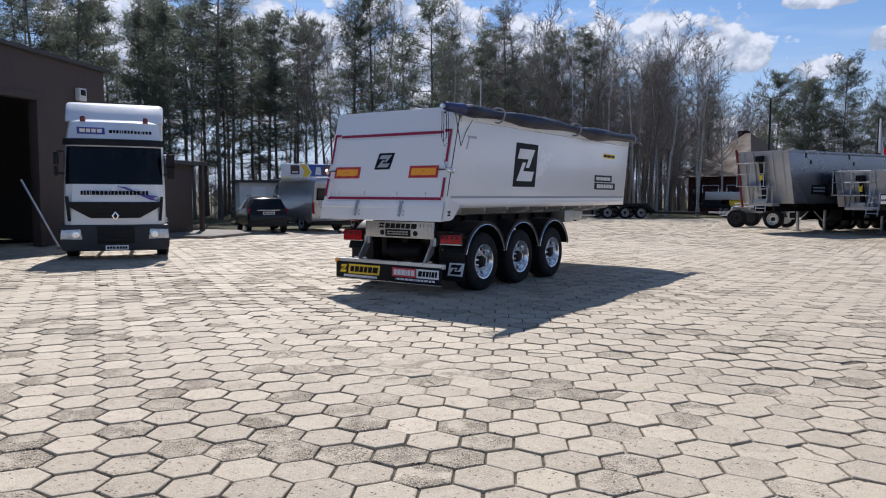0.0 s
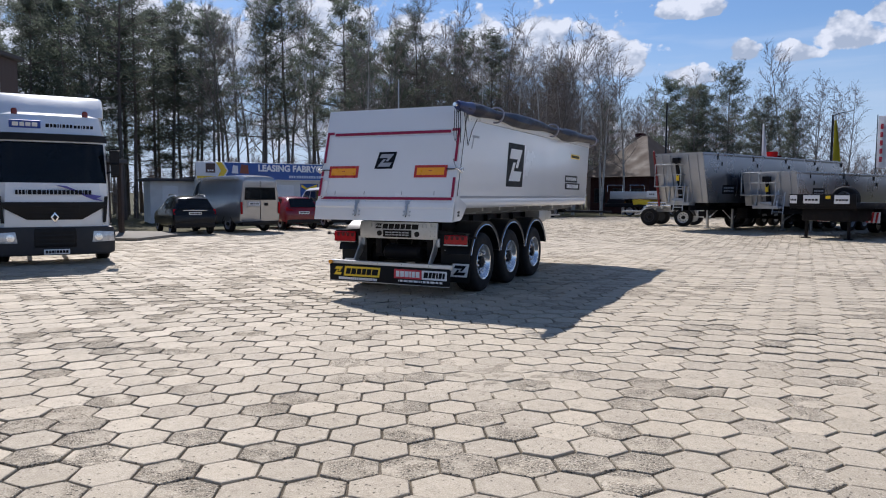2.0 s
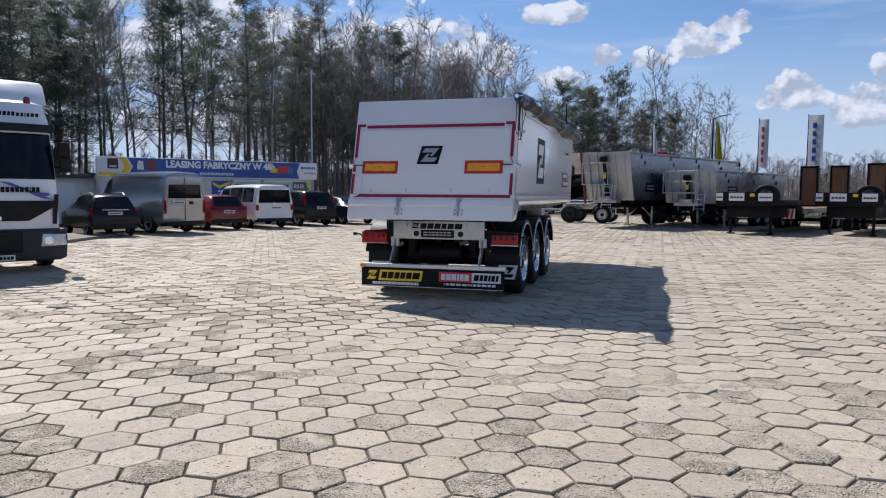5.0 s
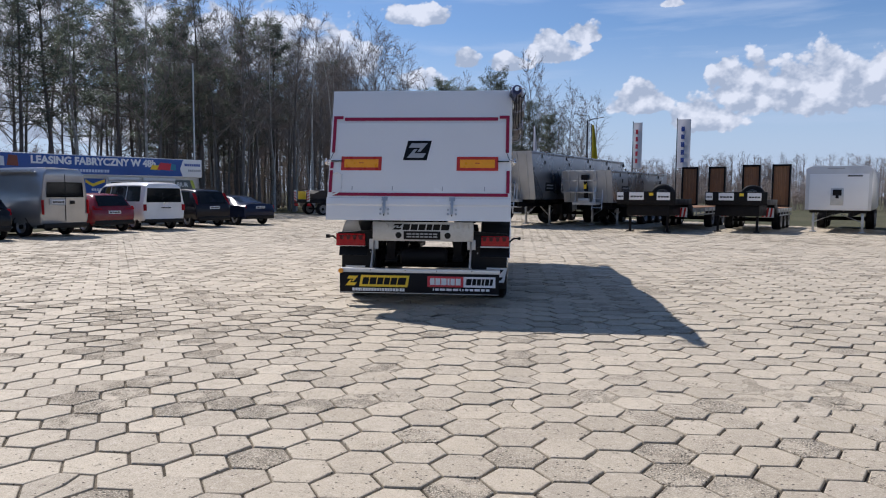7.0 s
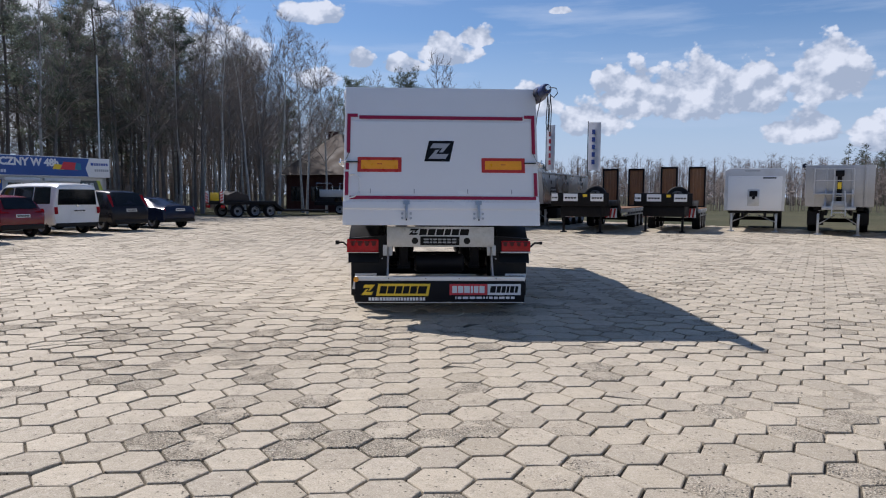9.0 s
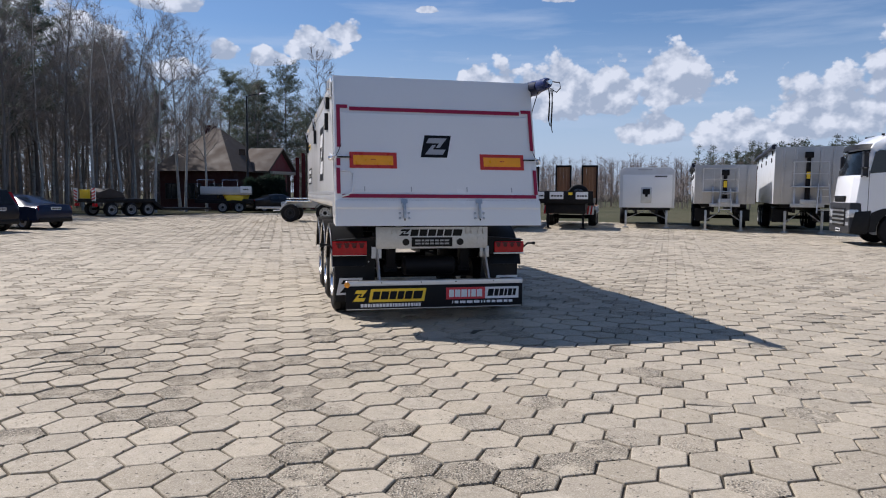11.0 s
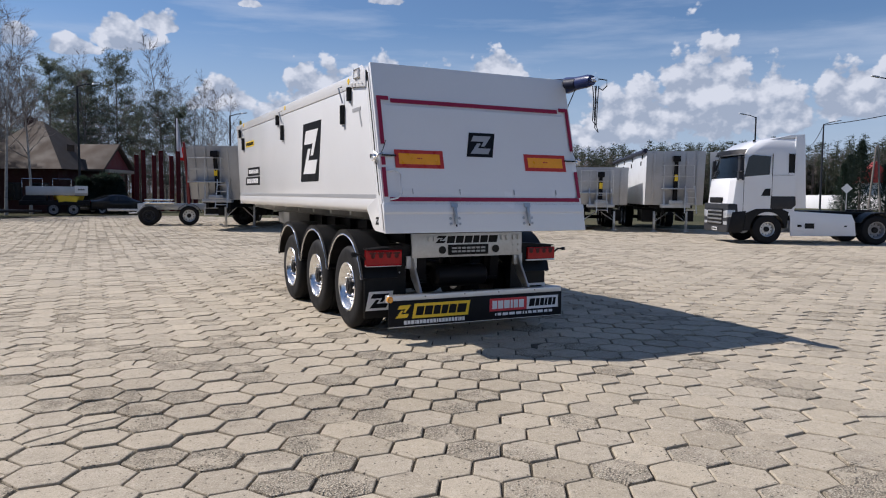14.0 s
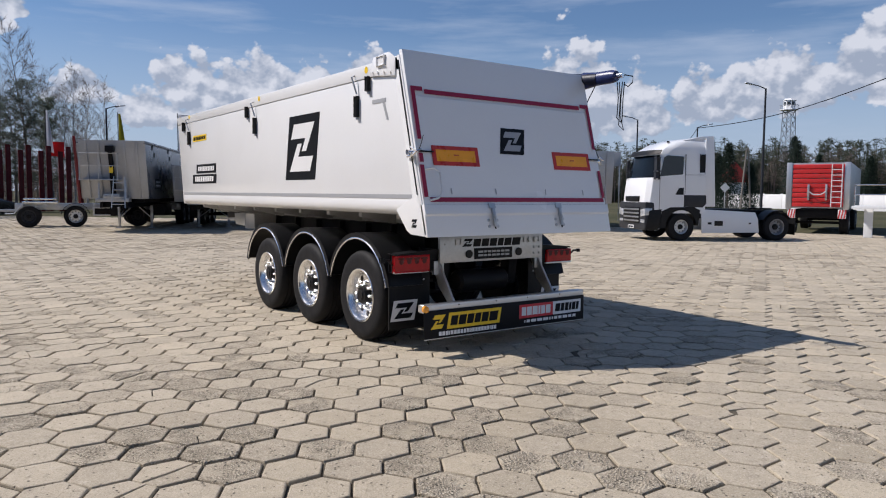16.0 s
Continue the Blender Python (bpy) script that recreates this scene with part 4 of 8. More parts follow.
box(bm, -1.145, 1.145, 9.44, 9.54, 0.44, 0.525, 0.018, 3)
bumper = part("bumper_bar", bm, ALU_DULL, tip, "brushed aluminium underrun bar")
bm = B()
box(bm, -1.145, 1.135, 9.425, 9.432, 0.165, 0.465, 0.002)
panel = part("advert_panel", bm, EMBLEM, bumper, "black rubber panel with coloured stickers")
bm = B()
box(bm, -1.14, 1.13, 9.423, 9.426, 0.172, 0.180)
part("panel_edge", bm, ALU_DULL, panel, smooth=0)
bm = B()
for x in (-0.7, -0.2, 0.25, 0.75):
    lathe(bm, [(0.008, -0.003), (0.008, 0)], 8, pose(x, 9.44, 0.50, 0, 0, 90))
part("bar_bolts", bm, CHASSIS, bumper)
bm = B()
lathe(bm, [(0.035, 0), (0.035, 0.03), (0.02, 0.04)], 18, pose(-1.13, 9.44, 0.485, 0, 0, -90))
part("marker_lamp", bm, material("amber_lamp", (0.85, 0.35, 0.02), 0.15, coat=0.6), bumper)
bm = B()
plate(bm, 0.70, 0.165, pose(-0.50, 9.4248, 0.345) @ REAR, 0.001, 0.18)
sticker = part("yellow_sticker", bm, YELLOW, panel, smooth=0)
bars([0.09, 0.095, 0.085, 0.08, 0.09, 0.115], 0.10, 0.014, EMBLEM, sticker, pose(-0.50, 9.4236, 0.345) @ REAR, slant=0.2, depth=0.001)
bm = B()
zmark(bm, 0.20, 0.19, 0.3, pose(-0.97, 9.4248, 0.345) @ REAR, 0.001)
part("yellow_mark", bm, YELLOW, panel, smooth=0)
bars([0.035] * 3 + [0.012] + [0.034] * 6 + [0.02] + [0.032] * 6 + [0.01] + [0.03] * 2, 0.042, 0.008, WHITEFILM, panel, pose(-0.585, 9.4248, 0.222) @ REAR, depth=0.001)
bm = B()
plate(bm, 0.51, 0.15, pose(0.375, 9.4248, 0.35) @ REAR, 0.001)
sticker = part("red_sticker", bm, REDFILM, panel, smooth=0)
bars([0.065, 0.07, 0.075, 0.03, 0.06, 0.07], 0.095, 0.013, WHITEFILM, sticker, pose(0.375, 9.4236, 0.35) @ REAR, depth=0.001)
bm = B()
plate(bm, 0.45, 0.15, pose(0.858, 9.4248, 0.35) @ REAR, 0.001)
sticker = part("white_sticker", bm, WHITEFILM, panel, smooth=0)
bars([0.075, 0.055, 0.055, 0.035, 0.055, 0.04], 0.09, 0.012, EMBLEM, sticker, pose(0.858, 9.4236, 0.352) @ REAR, slant=0.15, depth=0.001)
bars([0.014, 0.05, 0.075, 0.075, 0.075, 0.02, 0.02, 0.05, 0.05, 0.075, 0.05, 0.05], 0.032, 0.018, WHITEFILM, panel, pose(0.60, 9.4248, 0.238) @ REAR, depth=0.001)


# ---- trucks ----
GLASS = material("dark_glass", (0.012, 0.016, 0.020), 0.06, var=0.1, scale=2, spec=0.6)
LAMPGLASS = material("headlamp_glass", (0.55, 0.57, 0.60), 0.12, 0.3, var=0.3, scale=14, coat=0.7)
DARKGREY = material("grey_plastic", (0.030, 0.032, 0.038), 0.5, var=0.15, scale=4, dirt=0.08, spec=0.3)
BLUEFILM = material("blue_film", (0.03, 0.07, 0.33), 0.35, var=0.08, scale=5)
VIOLETFILM = material("violet_film", (0.10, 0.09, 0.36), 0.35, var=0.1, scale=5)
STEEL_RIM = material("grey_steel_rim", (0.32, 0.32, 0.33), 0.45, 0.5, var=0.12, scale=8, dirt=0.3)
BEACON = material("brown_beacon", (0.20, 0.035, 0.015), 0.2, coat=0.5)
FRONT = pose(0, 0, 0, 90, 0, 180)  # xy plane upright, read from in front of a vehicle that faces +y


def cab_rings(levels):
    """Skins rounded plans (z, half width, y front, y back, corner) into a cab."""
    rings = []
    for z, w, yf, yb, c in levels:
        rings.append([(-w, yb, z), (-w, yf - c * 2.1, z), (-w, yf - c * 1.6, z), (-w + c * 0.25, yf - c * 0.75, z), (-w + c, yf - c * 0.18, z), (-w * 0.4, yf, z), (w * 0.4, yf, z), (w - c, yf - c * 0.18, z), (w - c * 0.25, yf - c * 0.75, z), (w, yf - c * 1.6, z), (w, yf - c * 2.1, z), (w, yb, z)])
    return rings


def face(bm, levels, k0, k1, out, rows, span=(0.0, 1.0)):
    """A strip of a cab's skin between ring corners k0..k1 pushed outwards; rows picks two levels."""
    rings = [q[:1] + q[2:-2] + q[-1:] for q in cab_rings(levels)]
    a, b = rings[rows[0]], rings[rows[1]]
    t = B()
    lo, hi = [], []
    for k in range(k0, k1 + 1):
        pa, pb = Vector(a[k]), Vector(b[k])
        n = Vector((pa.x, pa.y - 0.4 * a[0][1] - 0.6 * a[4][1], 0)).normalized()
        if 3 <= k <= 6:
            n = Vector((0, 1, 0)) if 4 <= k <= 5 else Vector((0.35 if pa.x > 0 else -0.35, 0.94, 0))
        lo.append(t.verts.new(pa.lerp(pb, span[0]) + n * out))
        hi.append(t.verts.new(pa.lerp(pb, span[1]) + n * out))
    for k in range(len(lo) - 1):
        t.faces.new((lo[k], lo[k + 1], hi[k + 1], hi[k]))
    bmesh.ops.solidify(t, geom=t.faces[:], thickness=0.01)
    return merge(bm, t)


def mirror_pair(cab, w, y, z, mat, big=0.42):
    for s in (-1, 1):
        bm = B()
        box(bm, s * (w + 0.08), s * (w + 0.20), y - 0.02, y + 0.12, z - big, z, 0.04)
        box(bm, s * (w + 0.10), s * (w + 0.19), y - 0.02, y + 0.14, z - big - 0.28, z - big - 0.03, 0.04)
        tube(bm, [(s * (w - 0.02), y - 0.05, z + 0.02), (s * (w + 0.12), y + 0.03, z + 0.02)], 0.02, 6)
        tube(bm, [(s * (w - 0.02), y - 0.05, z - big - 0.22), (s * (w + 0.12), y + 0.03, z - big - 0.2)], 0.02, 6)
        part("mirror", bm, mat, cab)


# white tractor unit that faces the yard
elder = thing("tractor_truck", "older white tractor truck with dark bumper, parked by garage", "truck", pose(-16.68, 9.98, 0, 0, 0, -123.6))
LV = [(0.86, 1.15, -0.02, -2.15, 0.16), (1.05, 1.15, 0.0, -2.15, 0.18), (1.45, 1.15, -0.02, -2.15, 0.20), (1.82, 1.15, -0.06, -2.15, 0.22), (2.80, 1.13, -0.36, -2.15, 0.24), (2.97, 1.12, -0.36, -2.15, 0.24), (3.40, 1.08, -0.64, -2.15, 0.26), (3.47, 1.0, -0.82, -2.1, 0.26)]
bm = B()
loft(bm, cab_rings(LV))
cab = part("cab", bm, WHITE, elder, smooth=30)
bm = B()
face(bm, LV, 2, 7, 0.006, (3, 4), (0.03, 0.97))
part("windscreen", bm, GLASS, cab)
for s, ks in ((-1, (0, 1)), (1, (8, 9))):
    bm = B()
    prism(bm, [(-0.42, 1.80), (-1.35, 1.72), (-1.40, 2.55), (-0.62, 2.58)], "x", s * 1.142, s * 1.154)
    part("door_window", bm, GLASS, cab, smooth=0)
    bm = B()
    box(bm, s * 1.146, s * 1.156, -1.48, -1.455, 0.9, 2.7)
    part("door_seam", bm, BLACK_PLASTIC, cab, smooth=0)
bm = B()
face(bm, LV, 2, 7, 0.10, (4, 5), (0.0, 0.95))
part("sun_visor", bm, DARKGREY, cab)
bm = B()
prism(bm, [(-1.10, 1.42), (1.10, 1.42), (1.02, 1.30), (0.55, 1.02), (-0.55, 1.02), (-1.02, 1.30)], "y", -0.03, 0.025, 0.015)
grille = part("grille", bm, BLACK_PLASTIC, cab)
for k in range(4):
    bm = B()
    box(bm, -0.5, 0.5, 0.024, 0.034, 1.08 + 0.08 * k, 1.115 + 0.08 * k, 0.004)
    part("grille_bar", bm, BLACK_PLASTIC, grille)
bm = B()
prism(bm, [(0, 1.20), (0.088, 1.075), (0, 0.95), (-0.088, 1.075)], "y", 0.0, 0.05, 0.012)
badge = part("badge", bm, ALU, cab)
bm = B()
prism(bm, [(0, 1.145), (0.05, 1.075), (0, 1.005), (-0.05, 1.075)], "y", 0.05, 0.054)
part("badge_field", bm, BLACK_PLASTIC, badge, smooth=0)
for s in (-1, 1):
    bm = B()
    prism(bm, [(s * 1.03, 1.55), (s * 1.10, 1.55), (s * 1.05, 0.95), (s * 0.98, 0.95)], "y", -0.08, -0.005)
    part("air_slot", bm, BLACK_PLASTIC, cab, smooth=0)
bars([0.05] * 3 + [0.02] + [0.075] * 4 + [0.04] + [0.065] * 8 + [0.02] + [0.06] * 2, 0.10, 0.018, EMBLEM, cab, pose(0, 0.0, 1.64, 0, 0, 0) @ FRONT)
bm = B()
prism(bm, [(-0.25, 1.78), (-0.05, 1.80), (-0.55, 1.62), (-0.98, 1.56), (-0.86, 1.50), (-1.02, 1.44), (-0.80, 1.47), (-0.62, 1.55)], "y", -0.04, -0.012)
part("blue_swoosh", bm, VIOLETFILM, cab, smooth=0)
vis = pose(0, -0.42, 3.19, 90 + 33, 0, 180) @ pose(0, 0, 0.035)
bm = B()
plate(bm, 0.62, 0.19, pose(-0.52, 0, 0), 0.02)
bm.transform(vis)
lab = part("blue_label", bm, BLUEFILM, cab, smooth=0)
bars([0.12, 0.09, 0.10, 0.11], 0.10, 0.025, WHITEFILM, lab, vis @ pose(-0.52, 0, 0.021))
bars([0.07, 0.05, 0.06, 0.03, 0.03, 0.06, 0.05, 0.055], 0.09, 0.02, EMBLEM, cab, vis @ pose(0.16, -0.01, 0.018))
bars([0.06, 0.05, 0.02, 0.05, 0.06, 0.06], 0.08, 0.02, EMBLEM, cab, vis @ pose(0.66, -0.02, 0.018))
bm = B()
DF = [(3.42, 1.14, -0.85, -2.3, 0.10), (3.60, 1.15, -1.00, -2.3, 0.10), (3.86, 1.15, -1.22, -2.3, 0.10), (3.93, 1.13, -1.40, -2.3, 0.08), (3.97, 1.06, -1.65, -2.3, 0.06)]
loft(bm, cab_rings(DF))
part("roof_deflector", bm, WHITE, elder)
for s in (-1, 1):
    bm = B()
    lathe(bm, [(0.065, 0.0), (0.065, 0.10), (0.04, 0.14)], 14, pose(s * 0.72, -0.72, 3.40, 0, -90, 0))
    part("beacon", bm, BEACON, elder)
mirror_pair(cab, 1.15, -0.35, 2.62, BLACK_PLASTIC, 0.30)
bm = B()
prism(bm, [(-1.2, 0.86), (1.2, 0.86), (1.24, 0.70), (1.22, 0.27), (1.10, 0.22), (-1.10, 0.22), (-1.22, 0.27), (-1.24, 0.70)], "y", -0.75, 0.04, 0.05, 3)
bump = part("bumper", bm, DARKGREY, elder)
bm = B()
box(bm, -0.42, 0.42, 0.03, 0.05, 0.40, 0.83, 0.02)
for k in range(4):
    box(bm, -0.38, 0.38, 0.048, 0.056, 0.44 + 0.09 * k, 0.50 + 0.09 * k, 0.006)
part("lower_grille", bm, BLACK_PLASTIC, bump)
for s in (-1, 1):
    bm = B()
    prism(bm, [(s * 0.78, 0.76), (s * 1.20, 0.74), (s * 1.22, 0.52), (s * 0.74, 0.50)], "y", -0.1, 0.048, 0.015)
    hl = part("headlamp", bm, LAMPGLASS, bump)
    bm = B()
    lathe(bm, [(0.08, 0.0), (0.08, 0.012), (0.04, 0.016)], 20, pose(s * 0.88, 0.045, 0.62, 0, 0, 90))
    part("headlamp_reflector", bm, ALU, hl)
number_plate(bump, pose(-0.02, 0.05, 0.30) @ FRONT)
for s in (-1, 1):
    wheel(elder, s * 1.22, -1.35, 0.5, s, 0.5, 0.30, 0.287, STEEL_RIM)
    wheel(elder, s * 1.22, -5.1, 0.5, s, 0.5, 0.5, 0.287, STEEL_RIM)
    bm = B()
    prism(bm, [(-0.75, 0.90), (-0.80, 0.55), (-0.70, 0.30), (-0.6, 0.26), (-0.6, 0.9)], "x", s * 0.95, s * 1.22, 0.01)
    prism(bm, [(-1.95, 0.90), (-1.90, 0.45), (-2.1, 0.35), (-2.2, 0.9)], "x", s * 0.95, s * 1.2, 0.01)
    part("step_panel", bm, DARKGREY, elder)
    bm = B()
    box(bm, s * 0.35, s * 0.43, -6.2, -0.9, 0.78, 1.0)
    part("chassis_rail", bm, CHASSIS, elder)
bm = B()
box(bm, -0.55, 0.55, -5.5, -4.6, 1.05, 1.18, 0.02)
part("fifth_wheel", bm, CHASSIS, elder)
bm = B()
prism(bm, [(-2.12, 1.0), (-2.12, 3.9), (-2.75, 3.75), (-2.75, 1.0)], "x", -1.14, -1.10, 0.01)
prism(bm, [(-2.12, 1.0), (-2.12, 3.9), (-2.75, 3.75), (-2.75, 1.0)], "x", 1.10, 1.14, 0.01)
part("side_fairing", bm, WHITE, elder)

# white tractor unit seen from its side
trac = thing("tractor_truck", "modern white tractor truck with black wheel arches", "truck", pose(9.02, 21.52, 0, 0, 0, 62.6))
TWHITE = material("white_cab_paint", (0.80, 0.81, 0.83), 0.22, var=0.03, scale=0.8, coat=0.5)
LV = [(1.00, 1.19, 0.0, -2.30, 0.22), (1.40, 1.20, 0.0, -2.30, 0.24), (2.20, 1.20, -0.08, -2.30, 0.26), (2.28, 1.20, -0.10, -2.30, 0.26), (3.12, 1.16, -0.34, -2.30, 0.28), (3.30, 1.15, -0.42, -2.30, 0.30), (3.56, 1.08, -0.80, -2.30, 0.34), (3.71, 0.95, -1.35, -2.30, 0.34), (3.76, 0.80, -1.8, -2.2, 0.3)]
bm = B()
loft(bm, cab_rings(LV))
cab = part("cab", bm, TWHITE, trac, smooth=30)
bm = B()
face(bm, LV, 2, 7, 0.006, (3, 4), (0.02, 0.98))
part("windscreen", bm, GLASS, cab)
bm = B()
face(bm, LV, 2, 7, 0.16, (4, 5), (0.05, 1.0))
part("sun_visor", bm, DARKGREY, cab)
for s in (-1, 1):
    bm = B()
    prism(bm, [(-0.52, 2.34), (-1.40, 2.42), (-1.42, 3.06), (-0.78, 3.10), (-0.66, 3.02)], "x", s * 1.166, s * 1.198, 0.004)
    part("door_window", bm, GLASS, cab, smooth=0)
    for y0, y1, z0, z1 in ((-0.52, -0.505, 1.1, 2.42), (-1.50, -1.485, 1.65, 3.15), (-2.2, -1.50, 2.40, 2.41)):
        bm = B()
        box(bm, s * 1.17, s * 1.2035, y0, y1, z0, z1)
        part("panel_seam", bm, DARKGREY, cab, smooth=0)
    bm = B()
    box(bm, s * 1.15, s * 1.19, -2.26, -2.05, 2.30, 3.15, 0.01)
    part("dark_side_slot", bm, BLACK_PLASTIC, cab)
    bm = B()
    prism(bm, [(-1.25, 1.92), (-1.44, 1.94), (-1.44, 1.68), (-1.12, 1.68)], "x", s * 1.19, s * 1.207, 0.004)
    part("door_handle", bm, BLACK_PLASTIC, cab)
    bm = B()
    prism(bm, [(-1.46, 1.67), (-2.32, 1.67), (-2.34, 1.36), (-2.2, 1.22), (-1.46, 1.24)], "x", s * 1.12, s * 1.205, 0.01)
    part("grey_side_panel", bm, DARKGREY, trac)
    bm = B()
    arc = [radians(a) for a in range(-5, 186, 12)]
    prism(bm, [(-1.38 + 0.60 * math.cos(a), 0.52 + 0.60 * math.sin(a)) for a in arc] + [(-2.05, 0.55), (-2.10, 1.12), (-1.85, 1.24), (-0.95, 1.22), (-0.62, 1.08), (-0.55, 0.45)], "x", s * 0.85, s * 1.21, 0.0)
    part("wheel_arch", bm, BLACK_PLASTIC, trac)
    bm = B()
    prism(bm, [(-0.55, 0.45), (-0.62, 1.15), (-0.15, 1.1), (0.0, 0.4), (-0.3, 0.36)], "x", s * 1.0, s * 1.20, 0.01)
    part("step_panel", bm, BLACK_PLASTIC, trac)
    bm = B()
    prism(bm, [(-2.15, 1.16), (-4.30, 1.05), (-4.42, 0.80), (-4.48, 0.30), (-2.20, 0.28)], "x", s * 1.16, s * 1.20, 0.015)
    skirt = part("side_skirt", bm, TWHITE, trac)
    for y, h in ((-2.85, 0.18), (-2.50, 0.08), (-4.1, 0.05)):
        bm = B()
        box(bm, s * 1.198, s * 1.206, y - h * 0.9, y + h * 0.9, 0.64 - h / 2, 0.64 + h / 2, 0.004)
        part("skirt_opening", bm, BLACK_PLASTIC, skirt)
    wheel(trac, s * 1.22, -1.38, 0.51, s, 0.51, 0.32, 0.25, ALU_DULL)
    wheel(trac, s * 1.22, -5.18, 0.51, s, 0.51, 0.54, 0.29, STEEL_RIM, dish=0.14)
    bm = B()
    arc = [radians(a) for a in range(25, 165, 14)]
    sec = lambda r: [(-5.18 + r * math.cos(a), 0.51 + r * math.sin(a)) for a in arc]
    prism(bm, sec(0.62) + sec(0.59)[::-1], "x", s * 0.66, s * 1.23)
    part("mudguard", bm, BLACK_PLASTIC, trac)
    bm = B()
    box(bm, s * 0.66, s * 1.22, -5.92, -5.90, 0.22, 0.85)
    part("mud_flap", bm, BLACK_PLASTIC, trac)
    bm = B()
    box(bm, s * 0.35, s * 0.43, -6.1, -0.9, 0.80, 1.02)
    part("chassis_rail", bm, CHASSIS, trac)
    bm = B()
    prism(bm, [(-2.28, 1.25), (-2.28, 3.74), (-2.60, 3.72), (-2.73, 1.25)], "x", s * 1.10, s * 1.15, 0.02)
    part("side_fairing", bm, TWHITE, trac)
bm = B()
prism(bm, [(-1.5, 3.66), (-2.2, 3.82), (-2.66, 3.84), (-2.66, 3.74), (-2.2, 3.70)], "x", -1.0, 1.0, 0.02)
part("roof_spoiler", bm, TWHITE, trac)
for s in (-1, 1):
    bm = B()
    lathe(bm, [(0.05, 0), (0.05, 0.06)], 12, pose(s * 0.85, -0.95, 3.58, 0, -90, 0))
    part("roof_lamp", bm, BLACK_PLASTIC, cab)
mirror_pair(cab, 1.16, -0.40, 3.0, DARKGREY, 0.46)
bm = B()
prism(bm, [(-0.62, 1.62), (0.62, 1.62), (0.58, 1.42), (-0.58, 1.42)], "y", -0.02, 0.03, 0.02)
prism(bm, [(-0.75, 1.22), (0.75, 1.22), (0.70, 0.62), (-0.70, 0.62)], "y", -0.02, 0.04, 0.02)
grille = part("grille", bm, BLACK_PLASTIC, cab)
for k in range(4):
    bm = B()
    box(bm, -0.70, 0.70, 0.038, 0.055, 0.68 + 0.14 * k, 0.74 + 0.14 * k, 0.01)
    part("grille_bar", bm, ALU_DULL, grille)
bm = B()
prism(bm, [(-1.18, 1.40), (1.18, 1.40), (1.20, 0.45), (1.10, 0.38), (-1.10, 0.38), (-1.20, 0.45)], "y", -0.55, 0.015, 0.05, 3)
bump = part("bumper", bm, DARKGREY, trac, "dark grey bumper")
for s in (-1, 1):
    bm = B()
    prism(bm, [(s * 0.78, 1.12), (s * 1.19, 1.18), (s * 1.19, 0.92), (s * 0.80, 0.88)], "y", -0.25, 0.022, 0.01)
    part("headlamp", bm, LAMPGLASS, bump)
    bm = B()
    box(bm, s * 0.82, s * 1.15, -0.1, 0.02, 0.66, 0.76, 0.01)
    part("fog_lamp", bm, LAMPGLASS, bump)
number_plate(bump, pose(0, 0.03, 0.48) @ FRONT)
bm = B()
lathe(bm, [(0.45, 0), (0.45, 0.06)], 24, pose(0, -5.2, 1.14, 0, -90, 0))
box(bm, -0.5, 0.5, -5.9, -4.5, 1.02, 1.12, 0.02)
box(bm, -0.9, 0.9, -4.3, -2.9, 1.04, 1.16, 0.02)
part("fifth_wheel", bm, CHASSIS, trac)
bm = B()
tube(bm, [(0.3, -2.5, 1.2), (0.3, -2.9, 1.9), (0.3, -2.6, 2.6)], 0.02, 6)
part("air_hose", bm, CHASSIS, trac)


# ---- parked trailers in the far row; each one's front stands at its origin, its length runs along +y ----
STRIPE_W = material("white_stripe", (0.75, 0.75, 0.75), 0.4)
STRIPE_R = material("red_stripe", (0.55, 0.03, 0.03), 0.4)
PLANK = material("brown_plank", (0.20, 0.105, 0.05), 0.75, var=0.3, scale=3, stretch=(6, 6, 0.8))
GREYWHITE = material("off_white_panel", (0.62, 0.63, 0.64), 0.35, var=0.06, scale=1.2, dirt=0.15)
SILVER = material("weathered_aluminium", (0.42, 0.43, 0.45), 0.42, 0.5, var=0.16, scale=0.9, fine=30, dirt=0.2, dirt_rgb=(0.26, 0.25, 0.24))
SHEET = material("smooth_aluminium_sheet", (0.27, 0.285, 0.32), 0.28, 0.9, var=0.06, scale=0.7, fine=20)
REDPAINT = material("red_corrugated_paint", (0.48, 0.02, 0.02), 0.4, var=0.08, scale=2, dirt=0.1)


def legs(th, y, zt, x=0.68):
    for s in (-1, 1):
        bm = B()
        box(bm, s * x - 0.05, s * x + 0.05, y - 0.05, y + 0.05, 0.06, zt, 0.01)
        leg = part("landing_leg", bm, GALV, th)
        bm = B()
        box(bm, s * x - 0.14, s * x + 0.14, y - 0.11, y + 0.11, 0.0, 0.06, 0.01)
        part("leg_foot", bm, GALV, leg)
        bm = B()
        tube(bm, [(s * x, y, 0.45), (s * 0.12, y, zt - 0.05)], 0.025, 6)
        tube(bm, [(s * x, y, 0.5), (s * (x - 0.1), y + 0.9, zt - 0.02)], 0.025, 6)
        part("leg_brace", bm, GALV, th)


def running_gear(th, ys, w=1.25, R=0.5):
    for y in ys:
        bm = B()
        lathe(bm, [(0.06, -w + 0.3), (0.06, w - 0.3)], 12, pose(0, y, R))
        part("axle", bm, CHASSIS, th)
        for s in (-1, 1):
            wheel(th, s * w, y, R, s, R, 0.385, 0.287, STEEL_RIM)


def rail_run(bm, pts, r=0.018):
    tube(bm, pts, r, 6)


